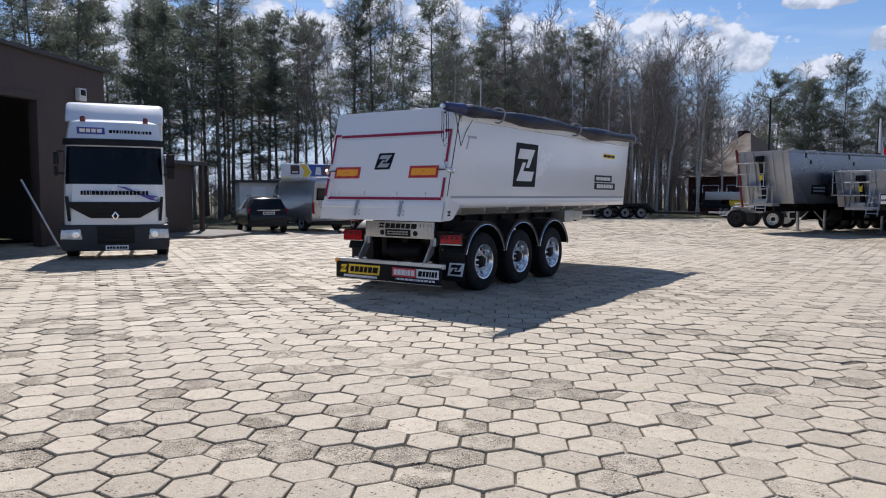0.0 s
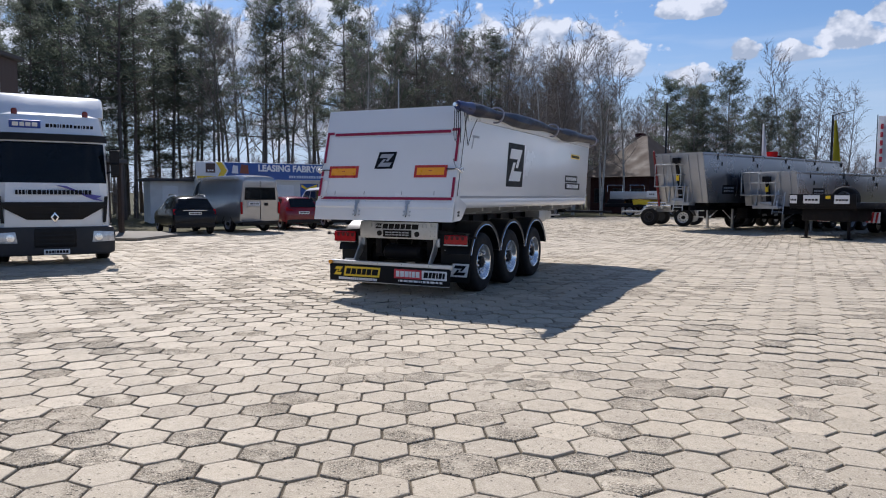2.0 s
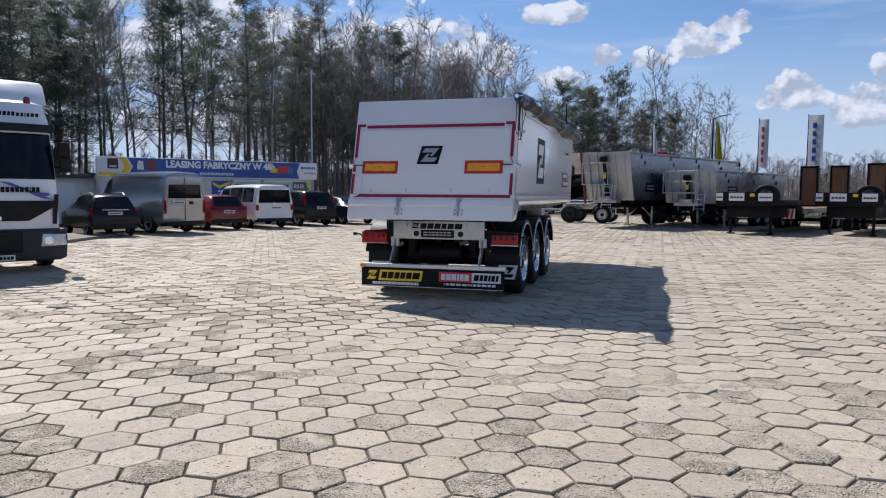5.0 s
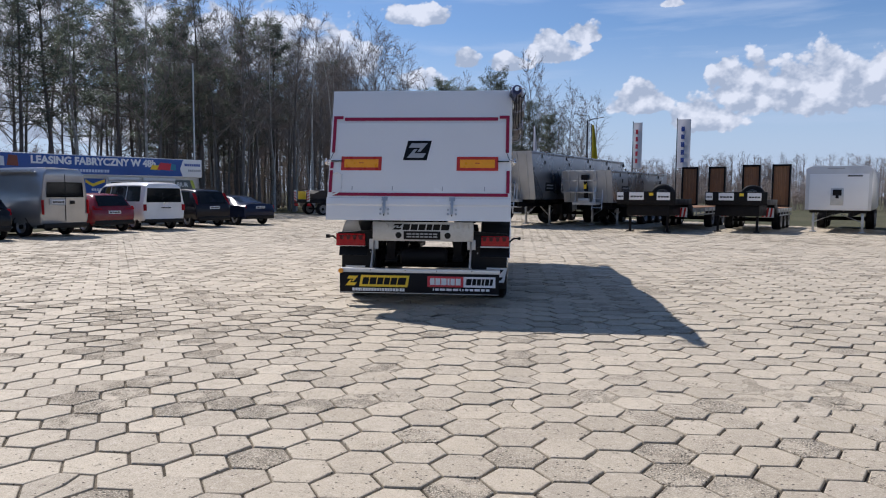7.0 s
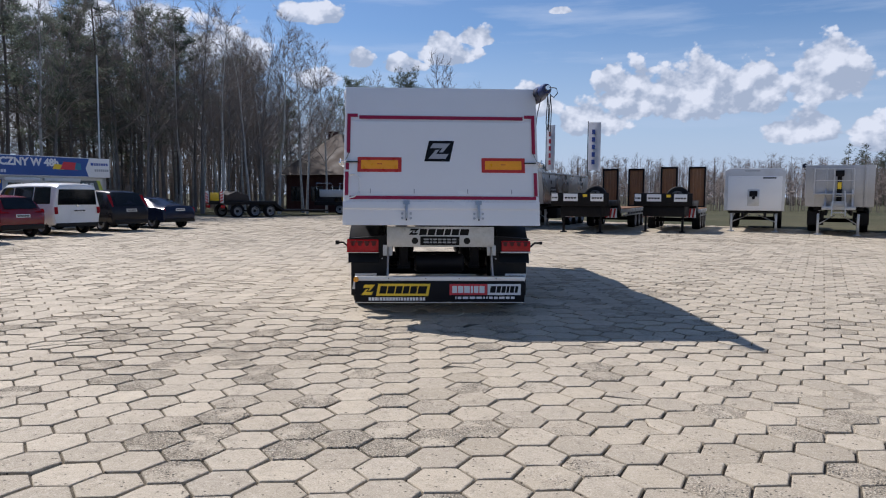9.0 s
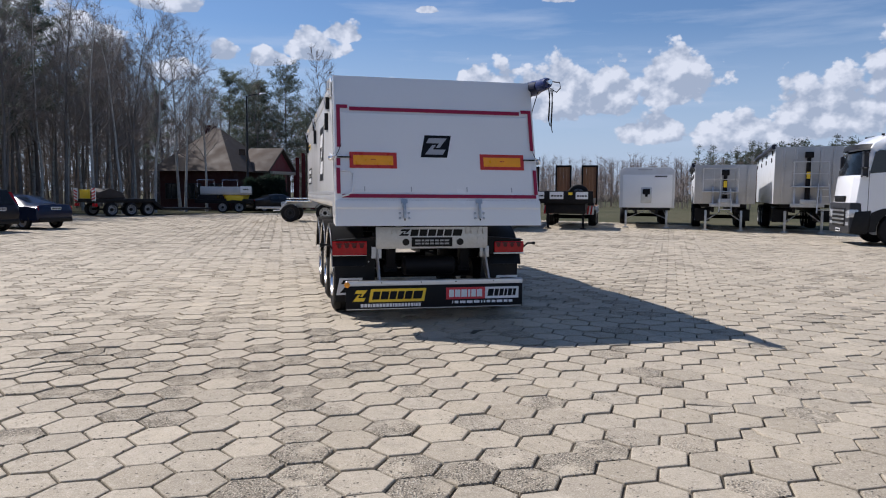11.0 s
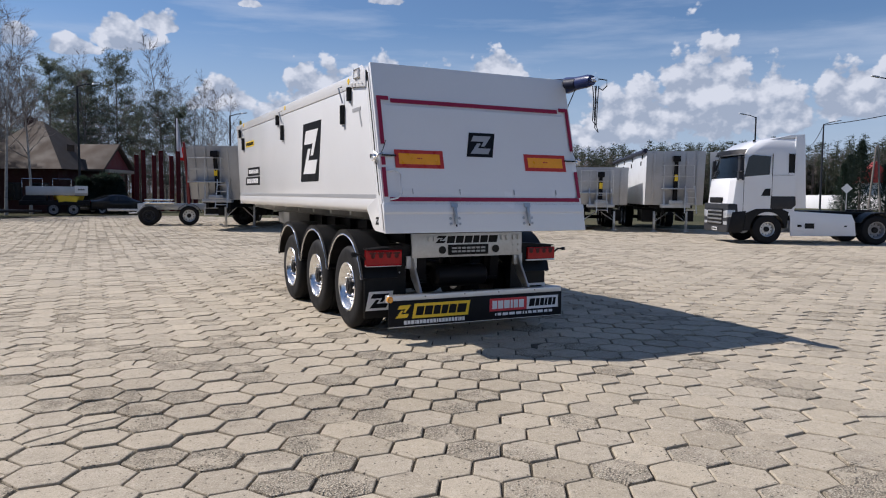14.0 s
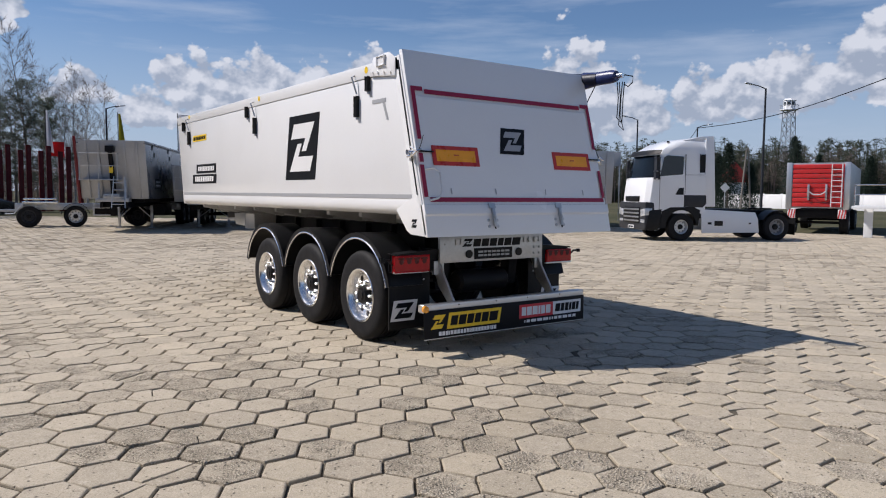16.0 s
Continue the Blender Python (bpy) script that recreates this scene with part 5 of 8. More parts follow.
def access_platform(th, x0, x1, y, z, wide=0.6, high=1.0, ladder_x=0.4, box_z=1.3):
    bm = B()
    box(bm, x0, x1, y - wide, y, z - 0.05, z, 0.008)
    deck = part("platform", bm, GALV, th)
    bm = B()
    yf = y - wide + 0.02
    for x in (x0 + 0.03, (x0 + x1) / 2, x1 - 0.03):
        rail_run(bm, [(x, yf, z), (x, yf, z + high)])
    for zz in (z + high * 0.52, z + high):
        rail_run(bm, [(x0 + 0.03, y, zz), (x0 + 0.03, yf, zz), (x1 - 0.03, yf, zz), (x1 - 0.03, y, zz)])
    part("guard_rail", bm, GALV, deck)
    bm = B()
    for s in (-0.2, 0.2):
        rail_run(bm, [(ladder_x + s, y - wide - 0.02, z + 0.1), (ladder_x + s * 1.25, y - wide - 0.25, box_z - 0.35)], 0.022)
    n = 4
    for k in range(n):
        f = (k + 0.5) / n
        zz = z + 0.0 - (z - box_z + 0.35) * f
        rail_run(bm, [(ladder_x - 0.22, y - wide - 0.05 - 0.2 * f, zz), (ladder_x + 0.22, y - wide - 0.05 - 0.2 * f, zz)], 0.02)
    part("ladder", bm, GALV, deck)
    return deck


def tipper(label, m, L, z0, z1, rake, skin, front, plat=None, roll=0, axles=(), leg_y=1.6, tag_y=None, w=1.27, leg_x=0.68):
    th = thing("tipper_trailer", label, "semi-trailer", m, "parked trailers")
    rear = 0.25
    for s in (-1, 1):
        bm = B()
        prism(bm, [(0.0, z1), (rake, z0), (L - rear, z0), (L, z1)], "x", s * (w - 0.05), s * w, 0.006)
        part("side_wall", bm, skin, th)
        bm = B()
        box(bm, s * (w - 0.07), s * (w + 0.02), 0.0, L, z1 - 0.10, z1 + 0.02, 0.015)
        part("top_rail", bm, skin, th)
        for y in [1.2 + 3.1 * k for k in range(int((L - 1.2) / 3.1) + 1)]:
            for dy, dz in ((0, -0.10), (0.35, -0.38)):
                bm = B()
                box(bm, s * w, s * (w + 0.035), y + dy - 0.03, y + dy + 0.03, z1 + dz - 0.18, z1 + dz, 0.008)
                part("cover_hook", bm, BLACK_PLASTIC, th)
    bm = B()
    prism(bm, [(-0.02, z1 + 0.02), (rake - 0.02, z0), (rake + 0.03, z0), (0.03, z1 + 0.02)], "x", -w, w, 0.006)
    fw = part("front_wall", bm, front, th)
    slope = rake / (z1 - z0)
    for x in (-0.95, -0.48, 0.48, 0.95):
        bm = B()
        prism(bm, [(-0.07, z1 - 0.05), (rake - 0.08, z0 + 0.05), (rake - 0.02, z0 + 0.05), (-0.02, z1 - 0.05)], "x", x - 0.05, x + 0.05, 0.01)
        part("front_rib", bm, front, fw)
    bm = B()
    prism(bm, [(L - rear, z0), (L - rear + 0.05, z0), (L + 0.05, z1), (L, z1)], "x", -w, w, 0.006)
    part("tailgate", bm, skin, th)
    bm = B()
    box(bm, -w + 0.05, w - 0.05, rake, L - rear, z0, z0 + 0.05)
    part("load_floor", bm, skin, th)
    bm = B()
    for s in (-1, 1):
        box(bm, s * 0.42, s * 0.52, rake * 0.5, L - 0.2, z0 - 0.36, z0 - 0.02, 0.005)
    part("chassis", bm, CHASSIS, th)
    # added near-black boxes: under-body gear, coloured to give the shade there too
    for s in (-1, 1):
        bm = B()
        box(bm, s * 0.58, s * 1.16, leg_y + 0.5, leg_y + 1.9, z0 - 0.78, z0 - 0.25, 0.03)
        part("dark_underside_box", bm, CHASSIS, th)
    bm = B()
    for y in [rake + 0.6 + 1.3 * k for k in range(int((L - rake) / 1.3))]:
        box(bm, -0.95, 0.95, y, y + 0.08, z0 - 0.16, z0 - 0.02)
    part("cross_members", bm, CHASSIS, th)
    if plat:
        x0, x1, zp, lx = plat
        access_platform(th, x0, x1, slope * (z1 - zp) - 0.03, zp, 0.55, 1.0, lx, z0)
    bm = B()
    yc = slope * 0.5 * (z1 - z0)
    tube(bm, [(0.0, rake - 0.22, z0 - 0.1), (0.0, yc - 0.18, (z0 + z1) / 2), (0.0, -0.14, z1 - 0.35)], [0.11, 0.095, 0.08], 14)
    box(bm, -0.16, 0.16, -0.26, -0.04, z1 - 0.45, z1 - 0.2, 0.02)
    part("lift_cylinder", bm, CHASSIS, th)
    bm = B()
    box(bm, -0.07, 0.07, yc - 0.30, yc - 0.28, (z0 + z1) / 2 - 0.12, (z0 + z1) / 2 + 0.16)
    part("warning_label", bm, YELLOW, th)
    bm = B()
    box(bm, -0.62, 0.62, rake - 0.55, rake - 0.08, z0 - 0.12, z0 + 0.02, 0.01)
    for x in (-0.5, 0.5):
        prism(bm, [(rake - 0.5, z0), (rake - 0.42, z0), (yc - 0.1, z0 + 0.75), (yc - 0.16, z0 + 0.75)], "x", x - 0.03, x + 0.03)
    part("front_frame", bm, GALV, th)
    bm = B()
    box(bm, -0.3, 0.3, rake - 0.62, rake - 0.5, z0 + 0.02, z0 + 0.2, 0.02)
    for x in (-0.2, -0.05, 0.1, 0.24):
        lathe(bm, [(0.035, 0), (0.035, 0.05)], 10, pose(x, rake - 0.62, z0 + 0.1, 0, 0, -90))
    part("coupling_panel", bm, GALV, th)
    if roll:
        bm = B()
        N = 40
        tube(bm, [(roll * (w + 0.06), 0.0 + (L + 0.2) * i / N, z1 + 0.02 + 0.03 * noise.noise((i * 0.3, L, 2))) for i in range(N + 1)], [0.10 + 0.03 * noise.noise((i * 0.5, 3, L)) for i in range(N + 1)], 10)
        part("rolled_cover", bm, TARP, th)
    for s in (-1, 1):
        if tag_y:
            bm = B()
            plate(bm, 1.1, 0.42, pose(s * (w + 0.004), tag_y, z0 + 0.62) @ (LEFT if s < 0 else RIGHT), 0.003, 0.1)
            lab = part("dark_label", bm, EMBLEM, th, smooth=0)
            for zz in (0.55, 0.70):
                bars([0.1] * 6, 0.07, 0.04, GREYFILM, lab, pose(s * (w + 0.008), tag_y, z0 + zz) @ (LEFT if s < 0 else RIGHT))
    running_gear(th, axles)
    for y in axles:
        for s in (-1, 1):
            bm = B()
            arc = [radians(a) for a in range(15, 166, 15)]
            sec = lambda r: [(y + r * math.cos(a), 0.5 + r * math.sin(a)) for a in arc]
            prism(bm, sec(0.64) + sec(0.62)[::-1], "x", s * 0.85, s * 1.26)
            part("mudguard", bm, BLACK_PLASTIC, th)
    legs(th, leg_y, z0 - 0.3, leg_x)
    return th


tall = tipper("tall grey aluminium tipper trailer with front ladder platform", pose(-6.68, 34.3, 0, 0, 0, -26.5), 13.6, 1.33, 3.60, 0.55, SHEET, SILVER, (-1.15, 0.3, 2.1, 0.35), 0, (8.2, 9.5, 10.8), 3.6, 2.2)
tipper("low grey aluminium tipper trailer with front ladder platform", pose(-2.85, 35.1, 0, 0, 0, -28), 9.0, 1.20, 2.74, 0.35, SHEET, SILVER, (-1.15, 0.55, 1.72, 0.8), 0, (5.4, 6.7, 8.0), 2.6, 2.0)
tipper("low off-white tipper trailer with ladder platform", pose(9.75, 29.1, 0, 0, 0, -31), 8.6, 1.22, 2.93, 0.18, GREYWHITE, SILVER, (-0.95, 0.55, 1.78, 0.0), -1, (4.6, 5.9, 7.2), 0.6, 5.0, leg_x=0.75)
tipper("tall off-white tipper trailer with rolled dark cover", pose(11.85, 26.5, 0, 0, 0, -33), 11.5, 1.25, 3.62, 0.30, GREYWHITE, SILVER, (-0.6, 0.75, 2.0, 0.55), -1, (7.0, 8.3, 9.6), 1.0, 0, leg_x=0.72)

# white closed-front tipper with a plain face
wb = thing("box_trailer", "plain off-white tipper trailer with boxed front", "semi-trailer", pose(7.6, 32.1, 0, 0, 0, -27), "parked trailers")
bm = B()
prism(bm, [(-1.27, 0.98), (1.27, 0.98), (1.27, 2.78), (1.05, 2.90), (-1.05, 2.90), (-1.27, 2.78)], "y", 0.0, 9.5, 0.02)
part("body", bm, GREYWHITE, wb)
bm = B()
box(bm, -1.12, 1.14, -0.03, 0.0, 1.0, 2.55, 0.015)
fp = part("front_panel", bm, WHITE, wb)
bm = B()
box(bm, -0.28, 0.22, -0.05, -0.03, 1.2, 1.95, 0.008)
part("valve_frame", bm, GALV, fp)
bm = B()
box(bm, -0.2, 0.14, -0.09, -0.05, 1.62, 1.88, 0.02)
box(bm, -0.08, 0.04, -0.12, -0.08, 1.5, 1.68, 0.02)
part("valve_block", bm, CHASSIS, fp)
bars([0.09, 0.08, 0.08, 0.08, 0.07, 0.07], 0.07, 0.015, EMBLEM, fp, pose(0.62, -0.031, 2.47) @ REAR, slant=0.15)
bars([0.09, 0.08, 0.08, 0.08, 0.07, 0.07, 0.08], 0.05, 0.015, GREYFILM, wb, pose(-0.1, -0.001, 2.79) @ REAR, slant=0.15)
bm = B()
for s in (-1, 1):
    box(bm, s * 0.42, s * 0.52, 0.1, 9.3, 0.68, 0.98)
box(bm, -1.1, 1.1, 0.2, 0.4, 0.86, 0.98)
part("chassis", bm, CHASSIS, wb)
legs(wb, 0.45, 0.86, 0.95)
running_gear(wb, (5.6, 6.9, 8.2), 1.25, 0.46)


def low_loader(label, m, L, wings):
    th = thing("low_loader_trailer", label, "semi-trailer", m, "parked trailers")
    bm = B()
    box(bm, -1.25, 1.25, 0.0, 2.9, 1.18, 1.42, 0.02)
    prism(bm, [(2.6, 1.42), (3.6, 1.0), (3.6, 0.62), (2.4, 1.1)], "x", -1.2, 1.2, 0.02)
    box(bm, -0.9, 0.9, 0.3, 2.8, 0.70, 1.2, 0.05)
    part("gooseneck", bm, CHASSIS, th)
    bm = B()
    box(bm, -1.25, 1.25, -0.04, 0.02, 1.30, 1.74, 0.01)
    head = part("headboard", bm, CHASSIS, th)
    for x, w in ((-1.08, 0.28), (-0.38, 0.62), (0.75, 0.55)):
        bm = B()
        box(bm, x - w / 2, x + w / 2, -0.055, -0.04, 1.38, 1.70, 0.006)
        board = part("white_board", bm, WHITEFILM, head)
        bars([w * 0.16] * 4, 0.07, w * 0.05, EMBLEM, board, pose(x, -0.056, 1.52) @ REAR)
    bm = B()
    box(bm, 0.15, 0.33, -0.05, -0.04, 1.56, 1.68)
    part("yellow_sign", bm, YELLOW, head)
    wheel(th, 0.62, 0.9, 1.92, 1, 0.5, 0.36, 0.287, STEEL_RIM).matrix_local = pose(0.55, 0.55, 1.55, 0, 0, -90)
    for s in (-1, 1):
        bm = B()
        box(bm, s * 0.95 - 0.25, s * 0.95 + 0.25, 2.3, 2.34, 0.62, 1.05, 0.005)
        brd = part("hazard_board", bm, STRIPE_W, th)
        for k in range(3):
            bm = B()
            x0 = s * 0.95 - 0.2 + 0.16 * k
            prism(bm, [(x0 - 0.05, 0.63), (x0 + 0.03, 0.63), (x0 + 0.09, 1.04), (x0 + 0.01, 1.04)], "y", 2.294, 2.299)
            part("hazard_stripe", bm, STRIPE_R, brd, smooth=0)
        bm = B()
        box(bm, s * 0.8 - 0.05, s * 0.8 + 0.05, 0.5, 0.6, 0.05, 1.18, 0.01)
        box(bm, s * 0.8 - 0.13, s * 0.8 + 0.13, 0.42, 0.68, 0.0, 0.05, 0.01)
        part("landing_leg", bm, CHASSIS, th)
    bm = B()
    box(bm, -1.27, 1.27, 3.4, L, 0.82, 1.0, 0.02)
    part("deck", bm, GALV, th)
    for k in range(5):
        bm = B()
        x = -1.02 + 0.51 * k
        box(bm, x - 0.24, x + 0.24, 3.5, L - 0.1, 1.0, 1.03, 0.006)
        part("deck_plank", bm, PLANK, th)
    for s in (-1, 1):
        bm = B()
        for y in [3.7 + 0.9 * k for k in range(int((L - 4) / 0.9))]:
            box(bm, s * 1.27, s * 1.30, y, y + 0.08, 0.70, 0.98)
        box(bm, s * 1.27, s * 1.30, 3.5, L - 0.3, 0.66, 0.72)
        part("side_rail", bm, GALV, th)
    running_gear(th, [L - 0.9 - 1.3 * k for k in range(3)], 1.25, 0.42)
    for s in (-1, 1):
        x = s * 0.72
        bm = B()
        for a, b in ((x - 0.44, x - 0.36), (x + 0.36, x + 0.44)):
            box(bm, a, b, L - 0.15, L + 0.15, 1.0, wings, 0.01)
        box(bm, x - 0.44, x + 0.44, L - 0.15, L + 0.15, wings - 0.1, wings, 0.01)
        box(bm, x - 0.44, x + 0.44, L - 0.15, L + 0.15, 1.0, 1.1, 0.01)
        ramp = part("loading_ramp", bm, CHASSIS, th)
        for k in range(4):
            bm = B()
            xx = x - 0.27 + 0.18 * k
            box(bm, xx - 0.088, xx + 0.088, L - 0.06, L - 0.02, 1.1, wings - 0.1, 0.004)
            part("ramp_plank", bm, PLANK, ramp)
    return th


low_loader("black low-loader trailer with upright wooden ramps", pose(-0.8, 30.57, 0, 0, 0, -26), 11.2, 3.15)
low_loader("black low-loader trailer with spare wheel and ramps", pose(3.1, 31.3, 0, 0, 0, -27), 7.9, 3.2)

# two-axle drawbar chassis with silver frame
db = thing("drawbar_chassis", "bare silver two-axle drawbar chassis trailer", "trailer", pose(-7.75, 41.0, 0, 0, 0, -8), "parked trailers")
bm = B()
for s in (-1, 1):
    box(bm, -1.6, 5.4, s * 0.45 - 0.05, s * 0.45 + 0.05, 0.76, 1.06, 0.01)
for x in (-1.3, -0.4, 0.6, 1.6, 2.8, 4.0, 5.2):
    box(bm, x - 0.05, x + 0.05, -1.1, 1.1, 0.92, 1.02)
part("frame", bm, GALV, db)
bm = B()
prism(bm, [(-1.3, -0.45), (-3.0, -0.06), (-3.0, 0.06), (-1.3, 0.45), (-1.3, 0.33), (-2.6, 0.0), (-1.3, -0.33)], "z", 0.68, 0.78, 0.01)
part("drawbar", bm, GALV, db)
bm = B()
box(bm, -1.3, 0.1, -0.95, 0.7, 1.06, 1.14, 0.01)
box(bm, -1.25, 0.05, -0.9, 0.6, 1.22, 1.28, 0.01)
part("load_bed", bm, ALU, db)
bm = B()
for a in ((1.5, 2.8, 0.5, 0.56), (1.5, 2.8, 0.84, 0.9), (1.5, 1.57, 0.56, 0.84), (2.73, 2.8, 0.56, 0.84)):
    box(bm, a[0], a[1], -1.12, -1.06, a[2], a[3], 0.008)
part("side_frame", bm, ALU_DULL, db)
bm = B()
box(bm, 1.58, 2.72, -1.08, -0.6, 0.56, 0.86, 0.02)
part("tool_box", bm, CHASSIS, db)
bm = B()
for x in (-1.35, -0.75):
    tube(bm, [(x, -1.05, 0.95), (x - 0.25, -1.05, 0.62), (x - 0.6, -0.9, 0.60)], 0.03, 6)
part("front_bracket", bm, ALU_DULL, db)
for x in (-1.05, 0.80, 3.4):
    for s in (-1, 1):
        h = wheel(db, 0, 0, 0.48, 1, 0.48, 0.36, 0.287, ALU_DULL if x == 0.80 else DARKGREY)
        h.matrix_local = pose(x, s * 1.2, 0.48, 0, 0, 90 if s > 0 else -90)
for s in (-1, 1):
    bm = B()
    arc = [radians(a) for a in range(10, 171, 16)]
    sec = lambda r: [(0.80 + r * math.cos(a), 0.48 + r * math.sin(a)) for a in arc]
    prism(bm, sec(0.60) + sec(0.58)[::-1], "y", s * 0.8, s * 1.24)
    part("mudguard", bm, BLACK_PLASTIC, db)

# red curtain-front trailer with a ladder, seen past the second tractor
rt = thing("red_trailer", "red corrugated trailer front with white-capped posts", "semi-trailer", pose(19.36, 19.78, 0, 0, 0, -68), "parked trailers")
bm = B()
box(bm, -1.27, 1.27, 0.0, 10.0, 1.15, 3.15, 0.02)
part("body", bm, SILVER, rt)
for k in range(9):
    bm = B()
    z = 1.2 + 0.21 * k
    prism(bm, [(-0.06, z + 0.03), (-0.06, z + 0.17), (-0.01, z + 0.205), (-0.01, z)], "x", -1.0, 1.05, 0.012)
    part("corrugation", bm, REDPAINT, rt)
for s in (-1, 1):
    bm = B()
    box(bm, s * 1.14 - 0.11, s * 1.14 + 0.11, -0.08, 0.06, 1.1, 3.17, 0.02)
    part("corner_post", bm, ALU_DULL, rt)
bm = B()
for x in (0.55, 0.95):
    tube(bm, [(x, -0.12, 1.2), (x, -0.12, 3.1)], 0.025, 6)
for k in range(7):
    tube(bm, [(0.55, -0.12, 1.4 + 0.24 * k), (0.95, -0.12, 1.4 + 0.24 * k)], 0.02, 6)
part("ladder", bm, GREYWHITE, rt)
bm = B()
for x in (-0.35, 0.35):
    box(bm, x - 0.04, x + 0.04, -0.14, -0.06, 1.5, 2.2, 0.01)
tube(bm, [(-0.35, -0.14, 1.9), (-0.15, -0.2, 1.75), (0.15, -0.2, 1.75), (0.35, -0.14, 1.9)], 0.03, 6)
part("cable_bracket", bm, ALU_DULL, rt)
bm = B()
box(bm, -1.0, 1.0, 0.3, 9.5, 0.7, 1.1, 0.03)
part("chassis", bm, CHASSIS, rt)
for s in (-1, 1):
    bm = B()
    box(bm, s * 1.0 - 0.16, s * 1.0 + 0.16, -0.05, -0.02, 0.7, 1.1, 0.005)
    brd = part("hazard_board", bm, STRIPE_W, rt)
    for k in range(3):
        bm = B()
        x0 = s * 1.0 - 0.12 + 0.11 * k
        prism(bm, [(x0 - 0.04, 0.71), (x0 + 0.01, 0.71), (x0 + 0.07, 1.09), (x0 + 0.02, 1.09)], "y", -0.056, -0.051)
        part("hazard_stripe", bm, STRIPE_R, brd, smooth=0)
running_gear(rt, (0.9, 6.5, 7.8))


# ---- parked cars; each one's rear bumper stands at its origin, its nose points along +y ----
def paint(name, rgb, rough=0.22, dirt=0.1, metal=0.0):
    return material(name, rgb, rough, metal, var=0.05, scale=1.5, dirt=dirt, dirt_rgb=(0.22, 0.2, 0.17), coat=0.25 if max(rgb) > 0.1 else 0.06, spec=0.5 if max(rgb) > 0.1 else 0.25)


BLACKCAR, GREYCAR, REDCAR = paint("black_car_paint", (0.008, 0.009, 0.012), 0.22, 0.03), paint("silver_van_paint", (0.40, 0.41, 0.43), 0.2, 0.12, 0.6), paint("red_car_paint", (0.17, 0.006, 0.014))
WHITECAR, DARKCAR, BLUECAR = paint("white_van_paint", (0.76, 0.77, 0.78)), paint("dark_violet_car_paint", (0.010, 0.010, 0.016), 0.22, 0.03), paint("dark_blue_car_paint", (0.008, 0.014, 0.040), 0.22, 0.03)


def smooth_stations(st, n):
    a = np.array(st, float)
    out = []
    for i in range(len(a) - 1):
        p0, p1, p2, p3 = a[max(i - 1, 0)], a[i], a[i + 1], a[min(i + 2, len(a) - 1)]
        for k in range(n):
            f = k / n
            q = 0.5 * (2 * p1 + (p2 - p0) * f + (2 * p0 - 5 * p1 + 4 * p2 - p3) * f * f + (3 * p1 - p0 - 3 * p2 + p3) * f ** 3)
            lin = p1 + (p2 - p1) * f
            q = 0.55 * q + 0.45 * lin
            q[0] = lin[0]
            out.append(q)
    out.append(a[-1])
    return out


def car_ring(s):
    y, zb, zk, zr, wl, wk, wr = (float(v) for v in s)
    zs = zk + (zr - zk) * 0.86
    half = [(wl * 0.88, zb), (wl, zb + 0.16 * (zk - zb)), (wk + 0.012, zb + 0.62 * (zk - zb)), (wk, zk), (wr, zs), (wr * 0.82, zr - 0.015)]
    return [(-x, y, z) for x, z in half] + [(0.0, y, zr + 0.012)] + [(x, y, z) for x, z in half[::-1]]


def at_station(sts, y):
    for a, b in zip(sts, sts[1:]):
        if a[0] <= y <= b[0]:
            f = (y - a[0]) / max(1e-6, b[0] - a[0])
            return a + (b - a) * f
    return sts[-1]


def side_patch(sts, s, y0, y1, t0, t1, lo=0.12, hi=0.95):
    """A pane on the flank: y0..y1 along its foot, t0..t1 along its head."""
    bm, n = B(), 8
    rows = []
    for f, ya, yb in ((lo, y0, y1), (hi, t0, t1)):
        row = []
        for k in range(n + 1):
            y = ya + (yb - ya) * k / n
            st = at_station(sts, y)
            zk, zr, wk, wr = float(st[2]), float(st[3]), float(st[5]), float(st[6])
            zs = zk + (zr - zk) * 0.86
            row.append(bm.verts.new((s * (wk + (wr - wk) * f + 0.008), y, zk + (zs - zk) * f)))
        rows.append(row)
    for k in range(n):
        bm.faces.new((rows[0][k], rows[0][k + 1], rows[1][k + 1], rows[1][k]))
    return bm


def quad_panel(bm, x0, x1, ya, za, yb, zb, depth=0.012, inset=0.0):
    """A pane on the rear, from (ya, za) at its foot to (yb, zb) at its head."""
    t = B()
    a, b = [t.verts.new((x, ya, za)) for x in (x0, x1)], [t.verts.new((x, yb, zb)) for x in (x0 + inset, x1 - inset)]
    t.faces.new((a[0], a[1], b[1], b[0]))
    bmesh.ops.solidify(t, geom=t.faces[:], thickness=-depth)
    return merge(bm, t)


